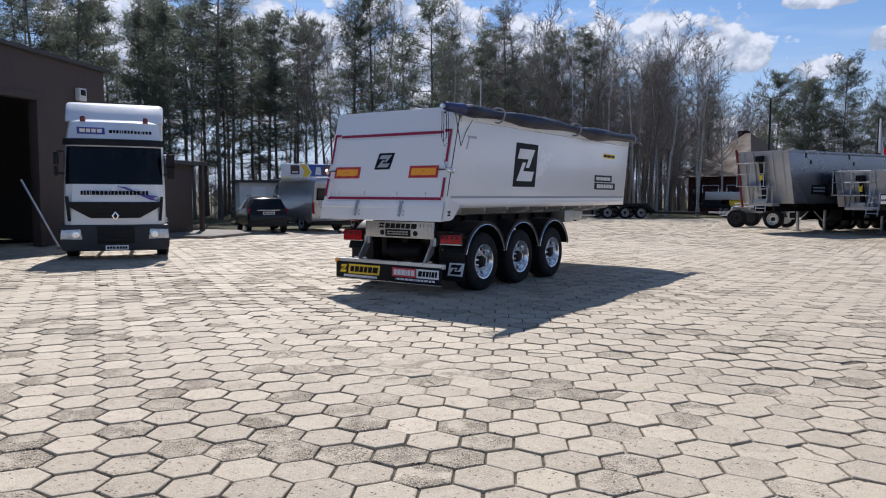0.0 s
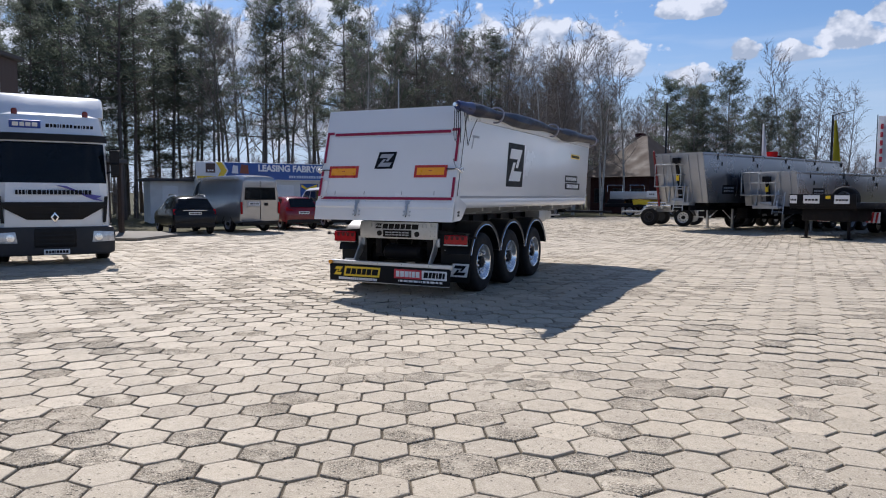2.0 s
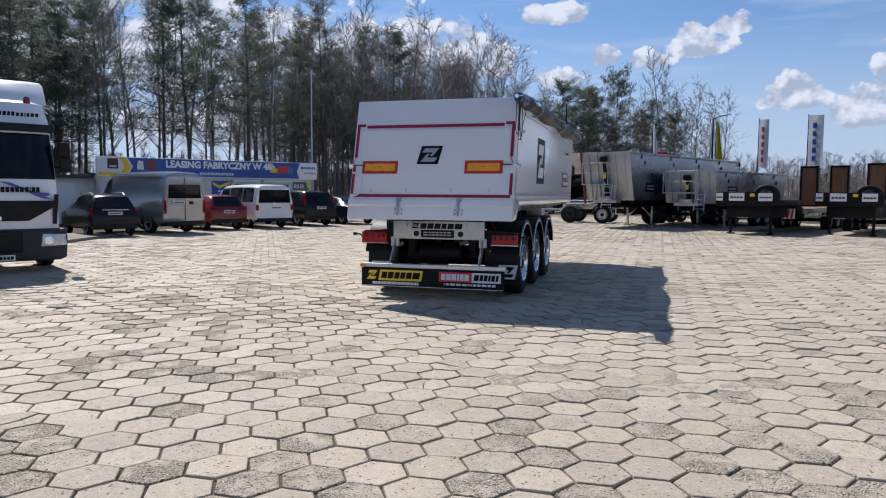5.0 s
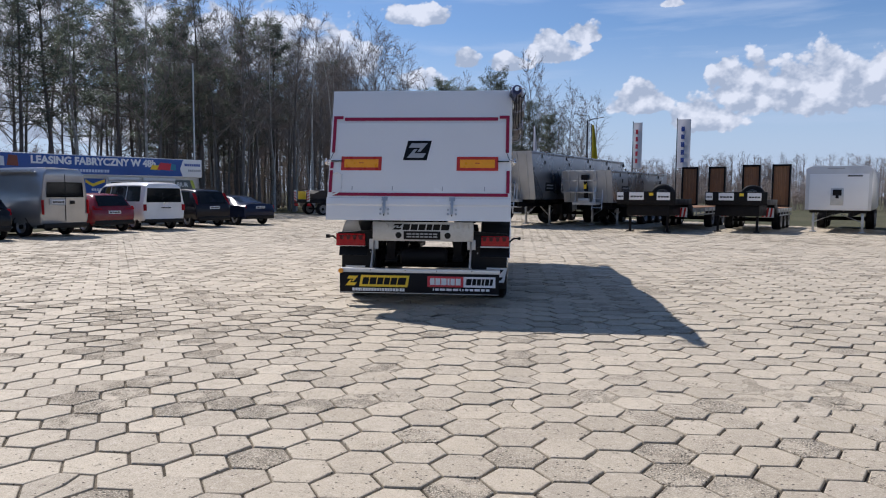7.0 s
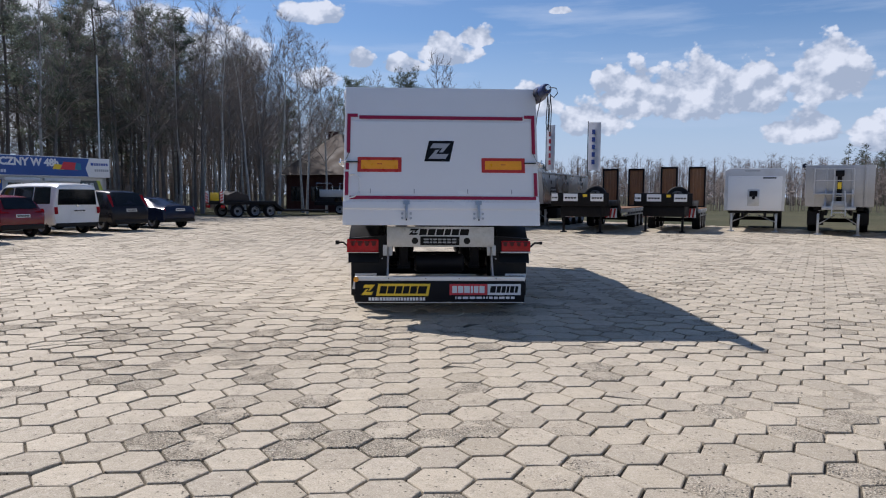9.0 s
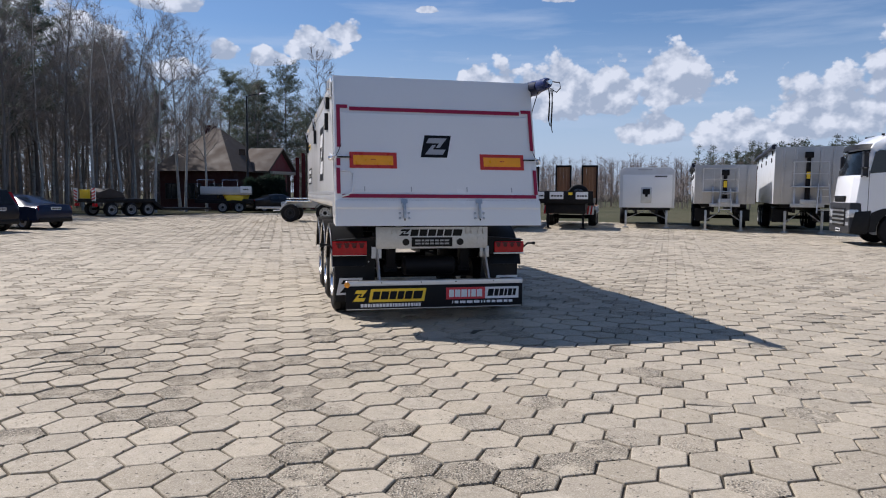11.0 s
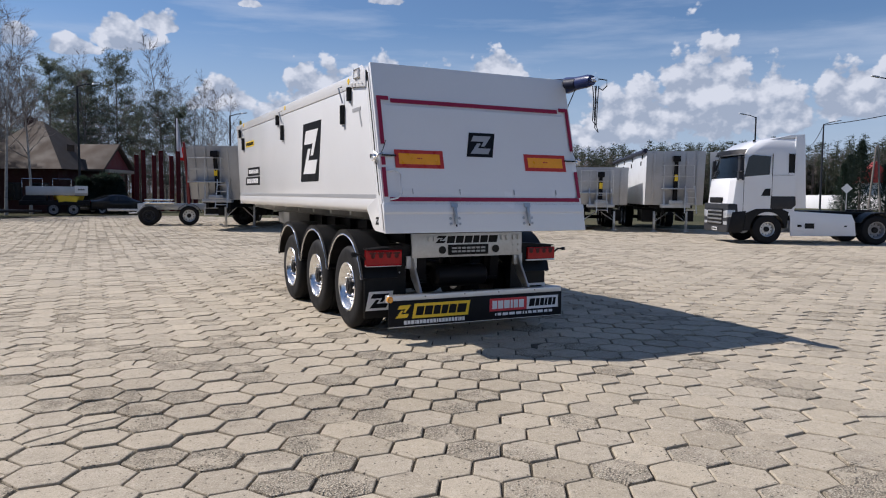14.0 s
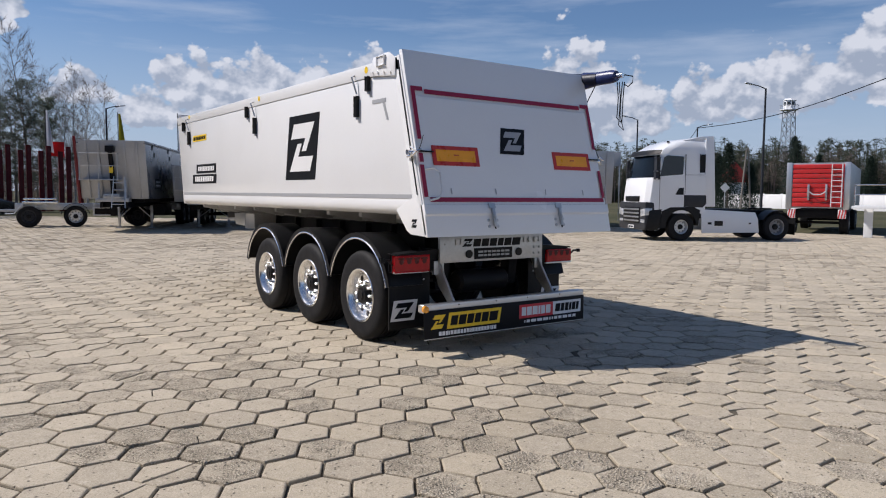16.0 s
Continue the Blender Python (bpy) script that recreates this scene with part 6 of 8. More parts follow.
def car(name, label, m, sts, body_mat, panes, rear_glass, lamps, plate_at, axles, R, trackw, tyre_w=0.21, bumper_z=0.62, rim=None, sill=True):
    th = thing(name, label, "car" if name != "van" else "van", m, "cars parked by the office")
    sts = smooth_stations(sts, 5)
    bm = B()
    loft(bm, [car_ring(s) for s in sts])
    body = part("body", bm, body_mat, th, smooth=38)
    for s in (-1, 1):
        for p in panes:
            bm = side_patch(sts, s, *p)
            part("side_window", bm, GLASS, body)
        for y in axles:
            wheel(th, s * trackw, y, R, s, R, tyre_w, R * 0.62, rim or STEEL_RIM, 5, 0.05)
            bm = B()
            arc = [radians(a) for a in range(0, 181, 12)]
            sec = lambda r: [(y + r * math.cos(a), R + r * math.sin(a)) for a in arc]
            prism(bm, sec(R + 0.055) + sec(R + 0.012)[::-1], "x", s * (trackw - 0.20), s * (trackw + 0.012))
            part("wheel_arch", bm, BLACK_PLASTIC, th)
    x, y0, z0, y1, z1, ins = rear_glass
    bm = B()
    quad_panel(bm, -x, x, y0, z0, y1, z1, 0.012, ins)
    part("rear_window", bm, GLASS, body)
    for s in (-1, 1):
        xa, xb, ya, za, yb, zb = lamps
        bm = B()
        quad_panel(bm, min(s * xa, s * xb), max(s * xa, s * xb), ya, za, yb, zb, 0.03)
        part("tail_lamp", bm, REDGLASS, body)
    px, py, pz = plate_at
    number_plate(body, pose(px, py, pz) @ REAR)
    if sill:
        w = sts[8][4]
        bm = B()
        box(bm, -w * 0.93, w * 0.93, -0.03, 0.35, 0.30, bumper_z - 0.14, 0.05, 3)
        part("rear_bumper", bm, BLACK_PLASTIC, th)
    return th


NOSE = 63  # heading of the parked row
suv = car("suv", "black compact SUV with silver roof rails", pose(-22.7, 20.25, 0, 0, 0, NOSE - 4) @ Matrix.Diagonal((0.92, 0.86, 0.93, 1)),
          [(0, .42, .78, .86, .80, .82, .70), (.08, .32, .94, 1.06, .88, .90, .74), (.30, .3, 1.02, 1.36, .9, .91, .70), (.55, .3, 1.03, 1.55, .9, .92, .66), (1.3, .28, 1.02, 1.63, .9, .92, .65), (2.3, .28, 1.0, 1.60, .9, .92, .65), (2.95, .28, .98, 1.40, .9, .92, .67), (3.4, .28, .96, 1.08, .9, .91, .75), (4.1, .3, .82, .92, .88, .88, .72), (4.38, .4, .6, .66, .78, .78, .65)],
          BLACKCAR, [(.75, 1.75, .95, 1.75), (1.82, 2.95, 1.82, 2.55)], (.68, .06, 1.10, .40, 1.52, .06), (.62, .88, .03, .86, .13, 1.08), (0, .0, .90), (.75, 3.45), .34, .89)
for s in (-1, 1):
    bm = B()
    tube(bm, [(s * .60, .75, 1.58), (s * .61, .95, 1.67), (s * .61, 2.0, 1.69), (s * .60, 2.35, 1.62)], .02, 8)
    part("roof_rail", bm, ALU, suv)
bm = B()
box(bm, -.5, .5, .0, .03, 1.02, 1.045, .005)
part("chrome_strip", bm, ALU, suv)

VAN = [(st[0] * 0.82, *st[1:]) for st in [(0, .45, 1.2, 2.24, .91, .94, .80), (.05, .38, 1.2, 2.32, .95, .96, .81), (.5, .35, 1.2, 2.38, .95, .965, .82), (2.0, .35, 1.2, 2.39, .95, .965, .82), (4.1, .35, 1.17, 2.33, .95, .965, .81), (4.6, .35, 1.15, 2.08, .95, .96, .78), (5.15, .35, 1.08, 1.34, .95, .96, .80), (5.55, .4, .98, 1.08, .92, .92, .78), (5.7, .5, .7, .76, .85, .85, .7)]]
van = car("van", "silver high-roof delivery van with dark rear windows", pose(-21.85, 23.05, 0, 0, 0, NOSE + 11), VAN, GREYCAR, [(3.32, 3.9, 3.32, 3.65)], (.76, -.014, 1.36, -.014, 1.88, .04), (.86, .965, -.03, .78, -.02, 1.28), (-.30, -.02, 1.20), (1.0, 3.75), .35, .95, .22)
bm = B()
box(bm, -.006, .006, -.02, .0, .55, 2.15)
part("door_seam", bm, BLACK_PLASTIC, van, smooth=0)
bm = B()
plate(bm, .62, .22, pose(-.32, -.012, 1.20) @ REAR, .006)
part("sign_plate", bm, GREYFILM, van, smooth=0)
bm = B()
box(bm, .20, .38, -.03, 0, 1.12, 1.24, .01)
part("door_handle", bm, BLACK_PLASTIC, van)
for z in (2.28, 2.22):
    bm = B()
    box(bm, -.955, -.83, .4, 3.3, z - .012, z + .012, .005)
    part("gutter", bm, GREYCAR, van)

car("hatchback_car", "small red hatchback with dark windows", pose(-21.55, 25.65, 0, 0, 0, NOSE + 1),
    [(0, .42, .74, .84, .78, .80, .68), (.08, .3, .9, 1.02, .86, .88, .72), (.30, .28, .98, 1.30, .88, .89, .68), (.55, .28, 1.0, 1.45, .88, .9, .63), (1.2, .26, 1.0, 1.50, .88, .9, .62), (2.1, .26, .98, 1.46, .88, .9, .62), (2.8, .26, .95, 1.22, .88, .9, .66), (3.2, .26, .92, 1.02, .88, .88, .72), (3.8, .3, .78, .86, .85, .85, .7), (4.05, .4, .56, .62, .75, .75, .62)],
    REDCAR, [(.7, 1.6, .9, 1.6), (1.66, 2.75, 1.66, 2.35)], (.64, .05, 1.02, .38, 1.42, .06), (.50, .86, .02, .88, .10, 1.02), (0, .0, .78), (.68, 3.2), .32, .87)

bus = car("van", "white passenger van with tinted windows", pose(-20.75, 28.0, 0, 0, 0, NOSE - 4),
    [(0, .42, 1.06, 1.80, .88, .93, .78), (.06, .34, 1.08, 1.90, .93, .95, .79), (.4, .3, 1.08, 1.95, .93, .95, .79), (2.0, .3, 1.06, 1.96, .93, .95, .79), (3.3, .3, 1.04, 1.90, .93, .95, .78), (3.7, .3, 1.02, 1.66, .93, .95, .78), (4.15, .32, .98, 1.16, .92, .93, .78), (4.7, .36, .84, .90, .88, .88, .74), (4.88, .46, .62, .68, .8, .8, .68)],
    WHITECAR, [(.25, 1.3, .35, 1.3), (1.36, 2.55, 1.36, 2.55), (2.62, 3.75, 2.62, 3.35)], (.80, -.014, 1.14, -.014, 1.72, .06), (.80, .945, -.03, .80, -.015, 1.06), (.08, -.02, .92), (.85, 3.85), .34, .92, .22, .60)
bm = B()
lathe(bm, [(.05, 0), (.05, .006)], 18, pose(0, -.012, 1.10, 0, 0, -90))
part("badge", bm, ALU, bus)

car("minivan", "dark family minivan with tall red tail lamps", pose(-19.75, 30.75, 0, 0, 0, NOSE - 2),
    [(0, .42, .85, .95, .82, .84, .74), (.08, .3, .98, 1.14, .9, .92, .76), (.28, .28, 1.02, 1.45, .9, .93, .72), (.55, .28, 1.02, 1.66, .9, .93, .68), (1.4, .26, 1.02, 1.72, .9, .93, .67), (2.5, .26, 1.0, 1.66, .9, .93, .67), (3.2, .26, .98, 1.36, .9, .92, .69), (3.7, .26, .95, 1.06, .9, .9, .75), (4.3, .3, .8, .88, .87, .87, .72), (4.5, .4, .58, .64, .77, .77, .64)],
    DARKCAR, [(.7, 1.7, .85, 1.7), (1.76, 3.1, 1.76, 2.75)], (.72, .03, 1.06, .36, 1.60, .06), (.74, .90, .06, 1.02, .40, 1.52), (0, .0, .88), (.8, 3.55), .33, .90)

SEDAN = [(0, .42, .74, .92, .80, .82, .70), (.08, .3, .88, 1.02, .88, .90, .74), (.65, .27, .94, 1.06, .89, .91, .72), (1.0, .26, .94, 1.18, .89, .91, .68), (1.5, .26, .94, 1.36, .89, .91, .62), (2.1, .26, .93, 1.42, .89, .91, .60), (2.7, .26, .92, 1.38, .89, .91, .60), (3.25, .26, .9, 1.14, .89, .9, .66), (3.6, .26, .88, .98, .89, .89, .72), (4.3, .3, .74, .82, .86, .86, .7), (4.6, .4, .54, .6, .76, .76, .62)]
PANES = [(1.35, 2.05, 1.62, 2.05), (2.12, 3.1, 2.12, 2.75)]
car("saloon_car", "dark blue saloon car at row end", pose(-18.5, 33.2, 0, 0, 0, NOSE - 4), SEDAN, BLUECAR, PANES, (.60, .80, 1.10, 1.42, 1.34, .06), (.45, .86, .02, .80, .08, .96), (0, .0, .86), (.85, 3.55), .33, .89)
car("saloon_car", "black saloon car parked before the house", pose(-11.7, 60.0, 0, 0, 0, -68), SEDAN, BLACKCAR, PANES, (.60, .80, 1.10, 1.42, 1.34, .06), (.45, .86, .02, .80, .08, .96), (0, .0, .86), (.85, 3.55), .33, .89)


# ---- office with the long advertising board ----
WALLWHITE = material("white_render", (0.68, 0.68, 0.66), 0.8, var=0.08, scale=1.0, dirt=0.25, dirt_rgb=(0.35, 0.33, 0.3), bump=0.002)
SIGNBLUE = material("blue_banner", (0.025, 0.085, 0.32), 0.4, var=0.12, scale=0.8)
ROOFDARK = material("dark_roof_felt", (0.06, 0.06, 0.065), 0.85, var=0.2, scale=1)
PVC = material("white_window_frame", (0.72, 0.72, 0.72), 0.4)
office = thing("office_building", "low white site office with long blue leasing banner", "building", pose(-30.7, 28.3, 0, 0, 0, 54.8))
bm = B()
box(bm, 0.0, 12.0, 0.0, 0.2, 0, 2.4)
box(bm, 0.0, 0.2, 0.0, 4.0, 0, 2.4)
box(bm, 11.8, 12.0, 0.0, 4.0, 0, 2.4)
box(bm, 0.0, 12.0, 3.8, 4.0, 0, 2.4)
part("wall", bm, WALLWHITE, office)
bm = B()
box(bm, -0.1, 12.1, 0.05, 4.1, 2.4, 2.52, 0.01)
part("roof", bm, ROOFDARK, office)
bm = B()
box(bm, -2.2, 0.0, 0.6, 3.6, 0, 2.25)
annex = part("annex", bm, WALLWHITE, office)
bm = B()
box(bm, -2.5, 0.05, 0.3, 3.8, 2.25, 2.4, 0.01)
part("annex_roof", bm, ROOFDARK, annex)
bm = B()
box(bm, -1.6, -0.8, 0.56, 0.62, 0.05, 2.0, 0.01)
part("annex_door", bm, PVC, annex)
bm = B()
box(bm, 0.0, 12.05, -0.25, -0.05, 2.36, 3.32, 0.015)
banner = part("banner", bm, WHITEFILM, office)
bm = B()
prism(bm, [(1.45, 2.40), (10.9, 2.40), (10.75, 2.80), (10.95, 3.29), (1.45, 3.29), (1.70, 2.85)], "y", -0.256, -0.252)
part("blue_field", bm, SIGNBLUE, banner, smooth=0)
bm = B()
prism(bm, [(1.05, 2.40), (1.35, 2.40), (1.62, 2.85), (1.35, 3.29), (1.05, 3.29), (1.30, 2.85)], "y", -0.258, -0.2525)
prism(bm, [(0.05, 2.40), (1.05, 2.40), (1.05, 2.55), (0.05, 2.55)], "y", -0.258, -0.2525)
part("yellow_chevron", bm, YELLOW, banner, smooth=0)
bm = B()
plate(bm, 0.5, 0.5, pose(0.75, -0.2525, 2.98) @ REAR, 0.004)
lab = part("dark_logo", bm, material("brown_film", (0.07, 0.035, 0.03), 0.5), banner, smooth=0)
bars([0.09, 0.07, 0.09], 0.08, 0.03, WHITEFILM, lab, pose(0.75, -0.2568, 2.85) @ REAR)
lettering("LEASING FABRYCZNY W 48h", 0.34, WHITEFILM, banner, pose(6.35, -0.258, 3.01) @ REAR, "white capital lettering", bold=0.022, squeeze=0.97)
bars([0.1] * 3 + [0.03] + [0.11] * 8 + [0.03] + [0.1] * 2, 0.14, 0.03, material("pale_blue_film", (0.55, 0.62, 0.72), 0.4), banner, pose(6.0, -0.2565, 2.57) @ REAR)
for x, w, h, mt in ((2.05, 0.35, 0.40, WHITEFILM), (2.55, 0.5, 0.45, material("rust_film", (0.22, 0.06, 0.03), 0.5)), (9.35, 0.55, 0.22, YELLOW), (9.9, 0.9, 0.34, REDFILM), (10.35, 0.35, 0.3, material("teal_film", (0.03, 0.2, 0.3), 0.5))):
    bm = B()
    prism(bm, [(x - w / 2, 2.72), (x + w / 2, 2.70), (x + w * 0.42, 2.72 + h), (x - w * 0.3, 2.72 + h * 1.1)], "y", -0.2600 - 0.0006 * x, -0.2565)
    part("picture_patch", bm, mt, banner, smooth=0)
bars([0.14, 0.10, 0.10, 0.08, 0.12, 0.1, 0.1], 0.13, 0.03, BLUEFILM, banner, pose(11.48, -0.2525, 3.02) @ REAR)
bars([0.08] * 7, 0.12, 0.03, GREYFILM, banner, pose(11.6, -0.2525, 2.72) @ REAR)
for x0, x1 in ((7.0, 8.4), (8.8, 10.4), (2.6, 3.9)):
    bm = B()
    box(bm, x0, x1, -0.05, 0.05, 0.95, 2.12, 0.01)
    win = part("window", bm, PVC, office)
    n = 2
    for k in range(n):
        w = (x1 - x0 - 0.12) / n
        a = x0 + 0.06 + k * w
        bm = B()
        box(bm, a + 0.03, a + w - 0.03, -0.056, -0.05, 1.03, 2.04)
        part("pane", bm, GLASS, win, smooth=0)
    bm = B()
    box(bm, x0 - 0.1, x1 + 0.1, -0.22, -0.02, 2.13, 2.30, 0.03)
    part("shutter_box", bm, PVC, win)
bm = B()
box(bm, 4.4, 5.4, -0.04, 0.02, 0.02, 2.1, 0.01)
part("door", bm, PVC, office)
bm = B()
box(bm, 5.8, 6.85, -0.03, 0.0, 0.9, 2.2)
pan = part("advert_board", bm, SIGNBLUE, office)
bm = B()
prism(bm, [(5.85, 2.15), (6.2, 1.95), (6.8, 2.17), (6.8, 2.02), (6.2, 1.80), (5.85, 2.0)], "y", -0.036, -0.031)
part("yellow_swoosh", bm, YELLOW, pan, smooth=0)
bars([0.1, 0.1, 0.1, 0.1, 0.1], 0.12, 0.03, WHITEFILM, pan, pose(6.45, -0.031, 1.65) @ REAR)
bm = B()
prism(bm, [(10.6, 1.45), (11.75, 1.45), (11.45, 2.2), (10.6, 2.2)], "y", -0.03, 0.0)
pan = part("office_sign", bm, material("slate_film", (0.10, 0.12, 0.12), 0.5), office, smooth=0)
bm = B()
prism(bm, [(11.45, 2.2), (11.62, 2.2), (11.95, 1.3), (11.75, 1.3)], "y", -0.034, -0.001)
part("lime_stripe", bm, material("lime_film", (0.50, 0.55, 0.08), 0.5), pan, smooth=0)
lettering("BIUR", 0.22, WHITEFILM, pan, pose(11.0, -0.033, 1.95) @ REAR, "white lettering", bold=0.006)
bm = B()
for k in range(7):
    tube(bm, [(0.4 + 1.9 * k, 0.0, 3.3), (0.4 + 1.9 * k, 0.6, 2.5)], 0.02, 5)
part("banner_stay", bm, GALV, banner)

# ---- brown workshop with an open gate, at the yard's corner ----
CLAD = material("brown_cladding", (0.060, 0.042, 0.036), 0.6, var=0.15, scale=2, stretch=(8, 8, 0.3), dirt=0.2)
NEARBLACK = material("near_black_sheet", (0.03, 0.034, 0.034), 0.9, var=0.2, scale=1)
shop = thing("workshop", "dark brown metal workshop with wide open gate", "building", pose(-19.45, 2.0, 0, 0, 0, 108))
# local: x along the front, y into the building
bm = B()
prism(bm, [(9.6, 0), (12.2, 0), (12.2, 5.6), (4.0, 6.0), (4.0, 4.6), (9.6, 4.45)], "y", 0.0, 0.25)
prism(bm, [(-6, 0), (0.5, 0), (0.5, 4.6), (4.0, 4.6), (4.0, 6.0), (-6, 6.4)], "y", 0.0, 0.25)
part("front_wall", bm, CLAD, shop)
for a in ((11.95, 12.2, 0.255, 9.0, 0, 5.55), (-5.79, 11.94, 8.8, 9.0, 0, 5.5), (-6, -5.8, 0.255, 9.0, 0, 5.5)):
    bm = B()
    box(bm, *a)
    part("wall", bm, CLAD, shop)
bm = B()
prism(bm, [(-6.2, 6.42), (12.35, 5.62), (12.35, 5.74), (-6.2, 6.54)], "y", -0.15, 9.2, 0.02)
part("roof", bm, ROOFDARK, shop)
# near-black sheet across the inside, ahead of the back wall
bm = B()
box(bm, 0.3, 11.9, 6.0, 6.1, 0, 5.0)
part("inner_sheet", bm, NEARBLACK, shop)
bm = B()
box(bm, 9.42, 9.62, -0.04, 0.3, 0, 4.45, 0.01)
box(bm, 0.3, 9.6, -0.04, 0.3, 4.38, 4.6, 0.01)
part("gate_frame", bm, CLAD, shop)
bm = B()
tube(bm, [(9.2, -0.9, 0.03), (8.7, -0.1, 2.0)], 0.035, 8)
part("leaning_pole", bm, GALV, shop)
bm = B()
box(bm, 6.7, 8.2, -0.03, 0.0, 4.95, 5.68, 0.01)
sg = part("yellow_sign", bm, YELLOW, shop)
bars([0.45, 0.35], 0.5, 0.15, EMBLEM, sg, pose(7.45, -0.031, 5.3) @ REAR, slant=0.4)
bm = B()
box(bm, 10.95, 11.25, -0.18, 0.0, 4.55, 4.95, 0.02)
lamp = part("floodlight", bm, GREYWHITE, shop)
bm = B()
box(bm, 11.0, 11.2, -0.19, -0.17, 4.72, 4.9, 0.01)
part("floodlight_glass", bm, BLACK_PLASTIC, lamp)
bm = B()
box(bm, 12.2, 17.2, 0.25, 4.5, 0.0, 2.75, 0.01)
lean = part("side_shed", bm, CLAD, shop)
bm = B()
box(bm, 12.2, 17.8, -0.1, 4.7, 2.75, 2.9, 0.02)
part("shed_roof", bm, ROOFDARK, lean)
bm = B()
box(bm, 17.5, 17.66, 0.0, 0.16, 0.0, 2.75, 0.01)
part("shed_post", bm, CLAD, lean)
bm = B()
lathe(bm, [(0.12, 0), (0.12, 0.02)], 18, pose(16.2, 0.78, 1.6, 0, 0, -90))
part("round_sign", bm, GREYFILM, lean)
bm = B()
box(bm, 14.5, 18.8, -2.4, 0.6, -0.02, 0.10, 0.02)
part("concrete_step", bm, material("step_concrete", (0.20, 0.185, 0.16), 0.9, var=0.15, scale=2, fine=60, bump=0.003), shop)

# ---- house with a hipped brown roof ----
ROOFTILE = material("brown_roof_tiles", (0.075, 0.056, 0.043), 0.85, var=0.16, scale=0.8, fine=20, bump=0.006, dirt=0.3)
BRICKRED = material("dark_red_render", (0.05, 0.014, 0.013), 0.85, var=0.15, scale=1.5, dirt=0.2)
REDWOOD = material("red_timber", (0.16, 0.014, 0.018), 0.6, var=0.12, scale=2)
house = thing("house", "dark red house with hipped brown tiled roof", "house", pose(-13.25, 64.1, 0, 0, 0, -30) @ Matrix.Diagonal((0.89, 0.89, 0.91, 1)))
# local: near corner at the origin; the left wall runs along -x, the right wall along +y
bm = B()
box(bm, -8.6, -0.6, 0.6, 8.4, 0, 3.75)
part("wall", bm, BRICKRED, house)
bm = B()
t = B()
e = [t.verts.new(p) for p in ((-9.4, -0.2, 3.65), (0.2, -0.2, 3.65), (0.2, 9.2, 3.65), (-9.4, 9.2, 3.65))]
r0, r1 = t.verts.new((-5.0, 4.5, 8.0)), t.verts.new((-4.3, 4.5, 8.0))
for f in ((e[0], e[1], r1, r0), (e[1], e[2], r1), (e[2], e[3], r0, r1), (e[3], e[0], r0), (e[3], e[2], e[1], e[0])):
    t.faces.new(f)
bmesh.ops.recalc_face_normals(t, faces=t.faces[:])
merge(bm, t)
roof = part("roof", bm, ROOFTILE, house, smooth=0)
bm = B()
box(bm, -6.6, -5.7, 5.2, 6.0, 5.5, 8.4, 0.03)
part("chimney", bm, BRICKRED, roof)
for x in (-7.2, -4.6, -2.2):
    bm = B()
    box(bm, x - 0.75, x + 0.75, 0.52, 0.62, 1.0, 2.5, 0.02)
    win = part("window", bm, DARKGREY, house)
    for k in (-1, 1):
        bm = B()
        box(bm, x + k * 0.36 - 0.31, x + k * 0.36 + 0.31, 0.50, 0.52, 1.08, 2.42)
        part("pane", bm, GLASS, win, smooth=0)
bm = B()
box(bm, 0.0, 0.03, 3.6, 4.7, 5.0, 5.9)
bm.transform(pose(-1.55, 0, 0.0))
part("roof_window", bm, GLASS, roof)
# gabled porch wing with red posts
bm = B()
box(bm, -0.6, 1.4, 4.0, 8.6, 0, 3.6)
wing = part("porch_wing", bm, BRICKRED, house)
bm = B()
prism(bm, [(3.4, 3.55), (6.3, 5.85), (9.2, 3.55), (9.2, 3.75), (6.3, 6.1), (3.4, 3.75)], "x", -2.0, 1.9, 0.02)
part("porch_roof", bm, ROOFTILE, wing)
bm = B()
prism(bm, [(3.9, 3.7), (6.3, 5.7), (8.7, 3.7)], "x", 1.4, 1.6)
part("gable", bm, REDWOOD, wing)
for y in (4.0, 6.3, 8.5):
    bm = B()
    box(bm, 1.9, 2.2, y - 0.15, y + 0.15, 0, 3.7, 0.02)
    part("post", bm, REDWOOD, wing)
bm = B()
box(bm, 1.85, 2.25, 3.7, 8.9, 3.45, 3.75, 0.02)
part("porch_beam", bm, material("cream_board", (0.42, 0.36, 0.28), 0.7), wing)
bm = B()
box(bm, 1.4, 1.45, 5.0, 6.0, 0.1, 2.2, 0.01)
part("door", bm, PVC, wing)

# tall red posts of a timber rack beside the house
RACKRED = material("dull_red_steel", (0.085, 0.010, 0.012), 0.65, var=0.2, scale=1.5, dirt=0.2, spec=0.2)
for k in range(9):
    post = thing("red_post", "tall red steel post of a storage rack", "post", pose(-7.75 + 0.68 * k - (0.15 if k % 2 else 0), 67.8 - 0.05 * k, 0), "red rack posts")
    bm = B()
    box(bm, -0.17, 0.17, -0.15, 0.15, 0, 4.7 + 0.4 * (k % 2), 0.015)
    part("shaft", bm, RACKRED, post)
    bm = B()
    box(bm, -0.24, 0.24, -0.24, 0.24, 0, 0.06, 0.01)
    part("foot", bm, RACKRED, post)

# red upright mast beside the tall tipper
bm = B()
tube(bm, [(-1.33, 0.5, 1.15), (-1.33, -0.05, 3.75)], 0.055, 8)
part("red_corner_post", bm, REDWOOD, tall)


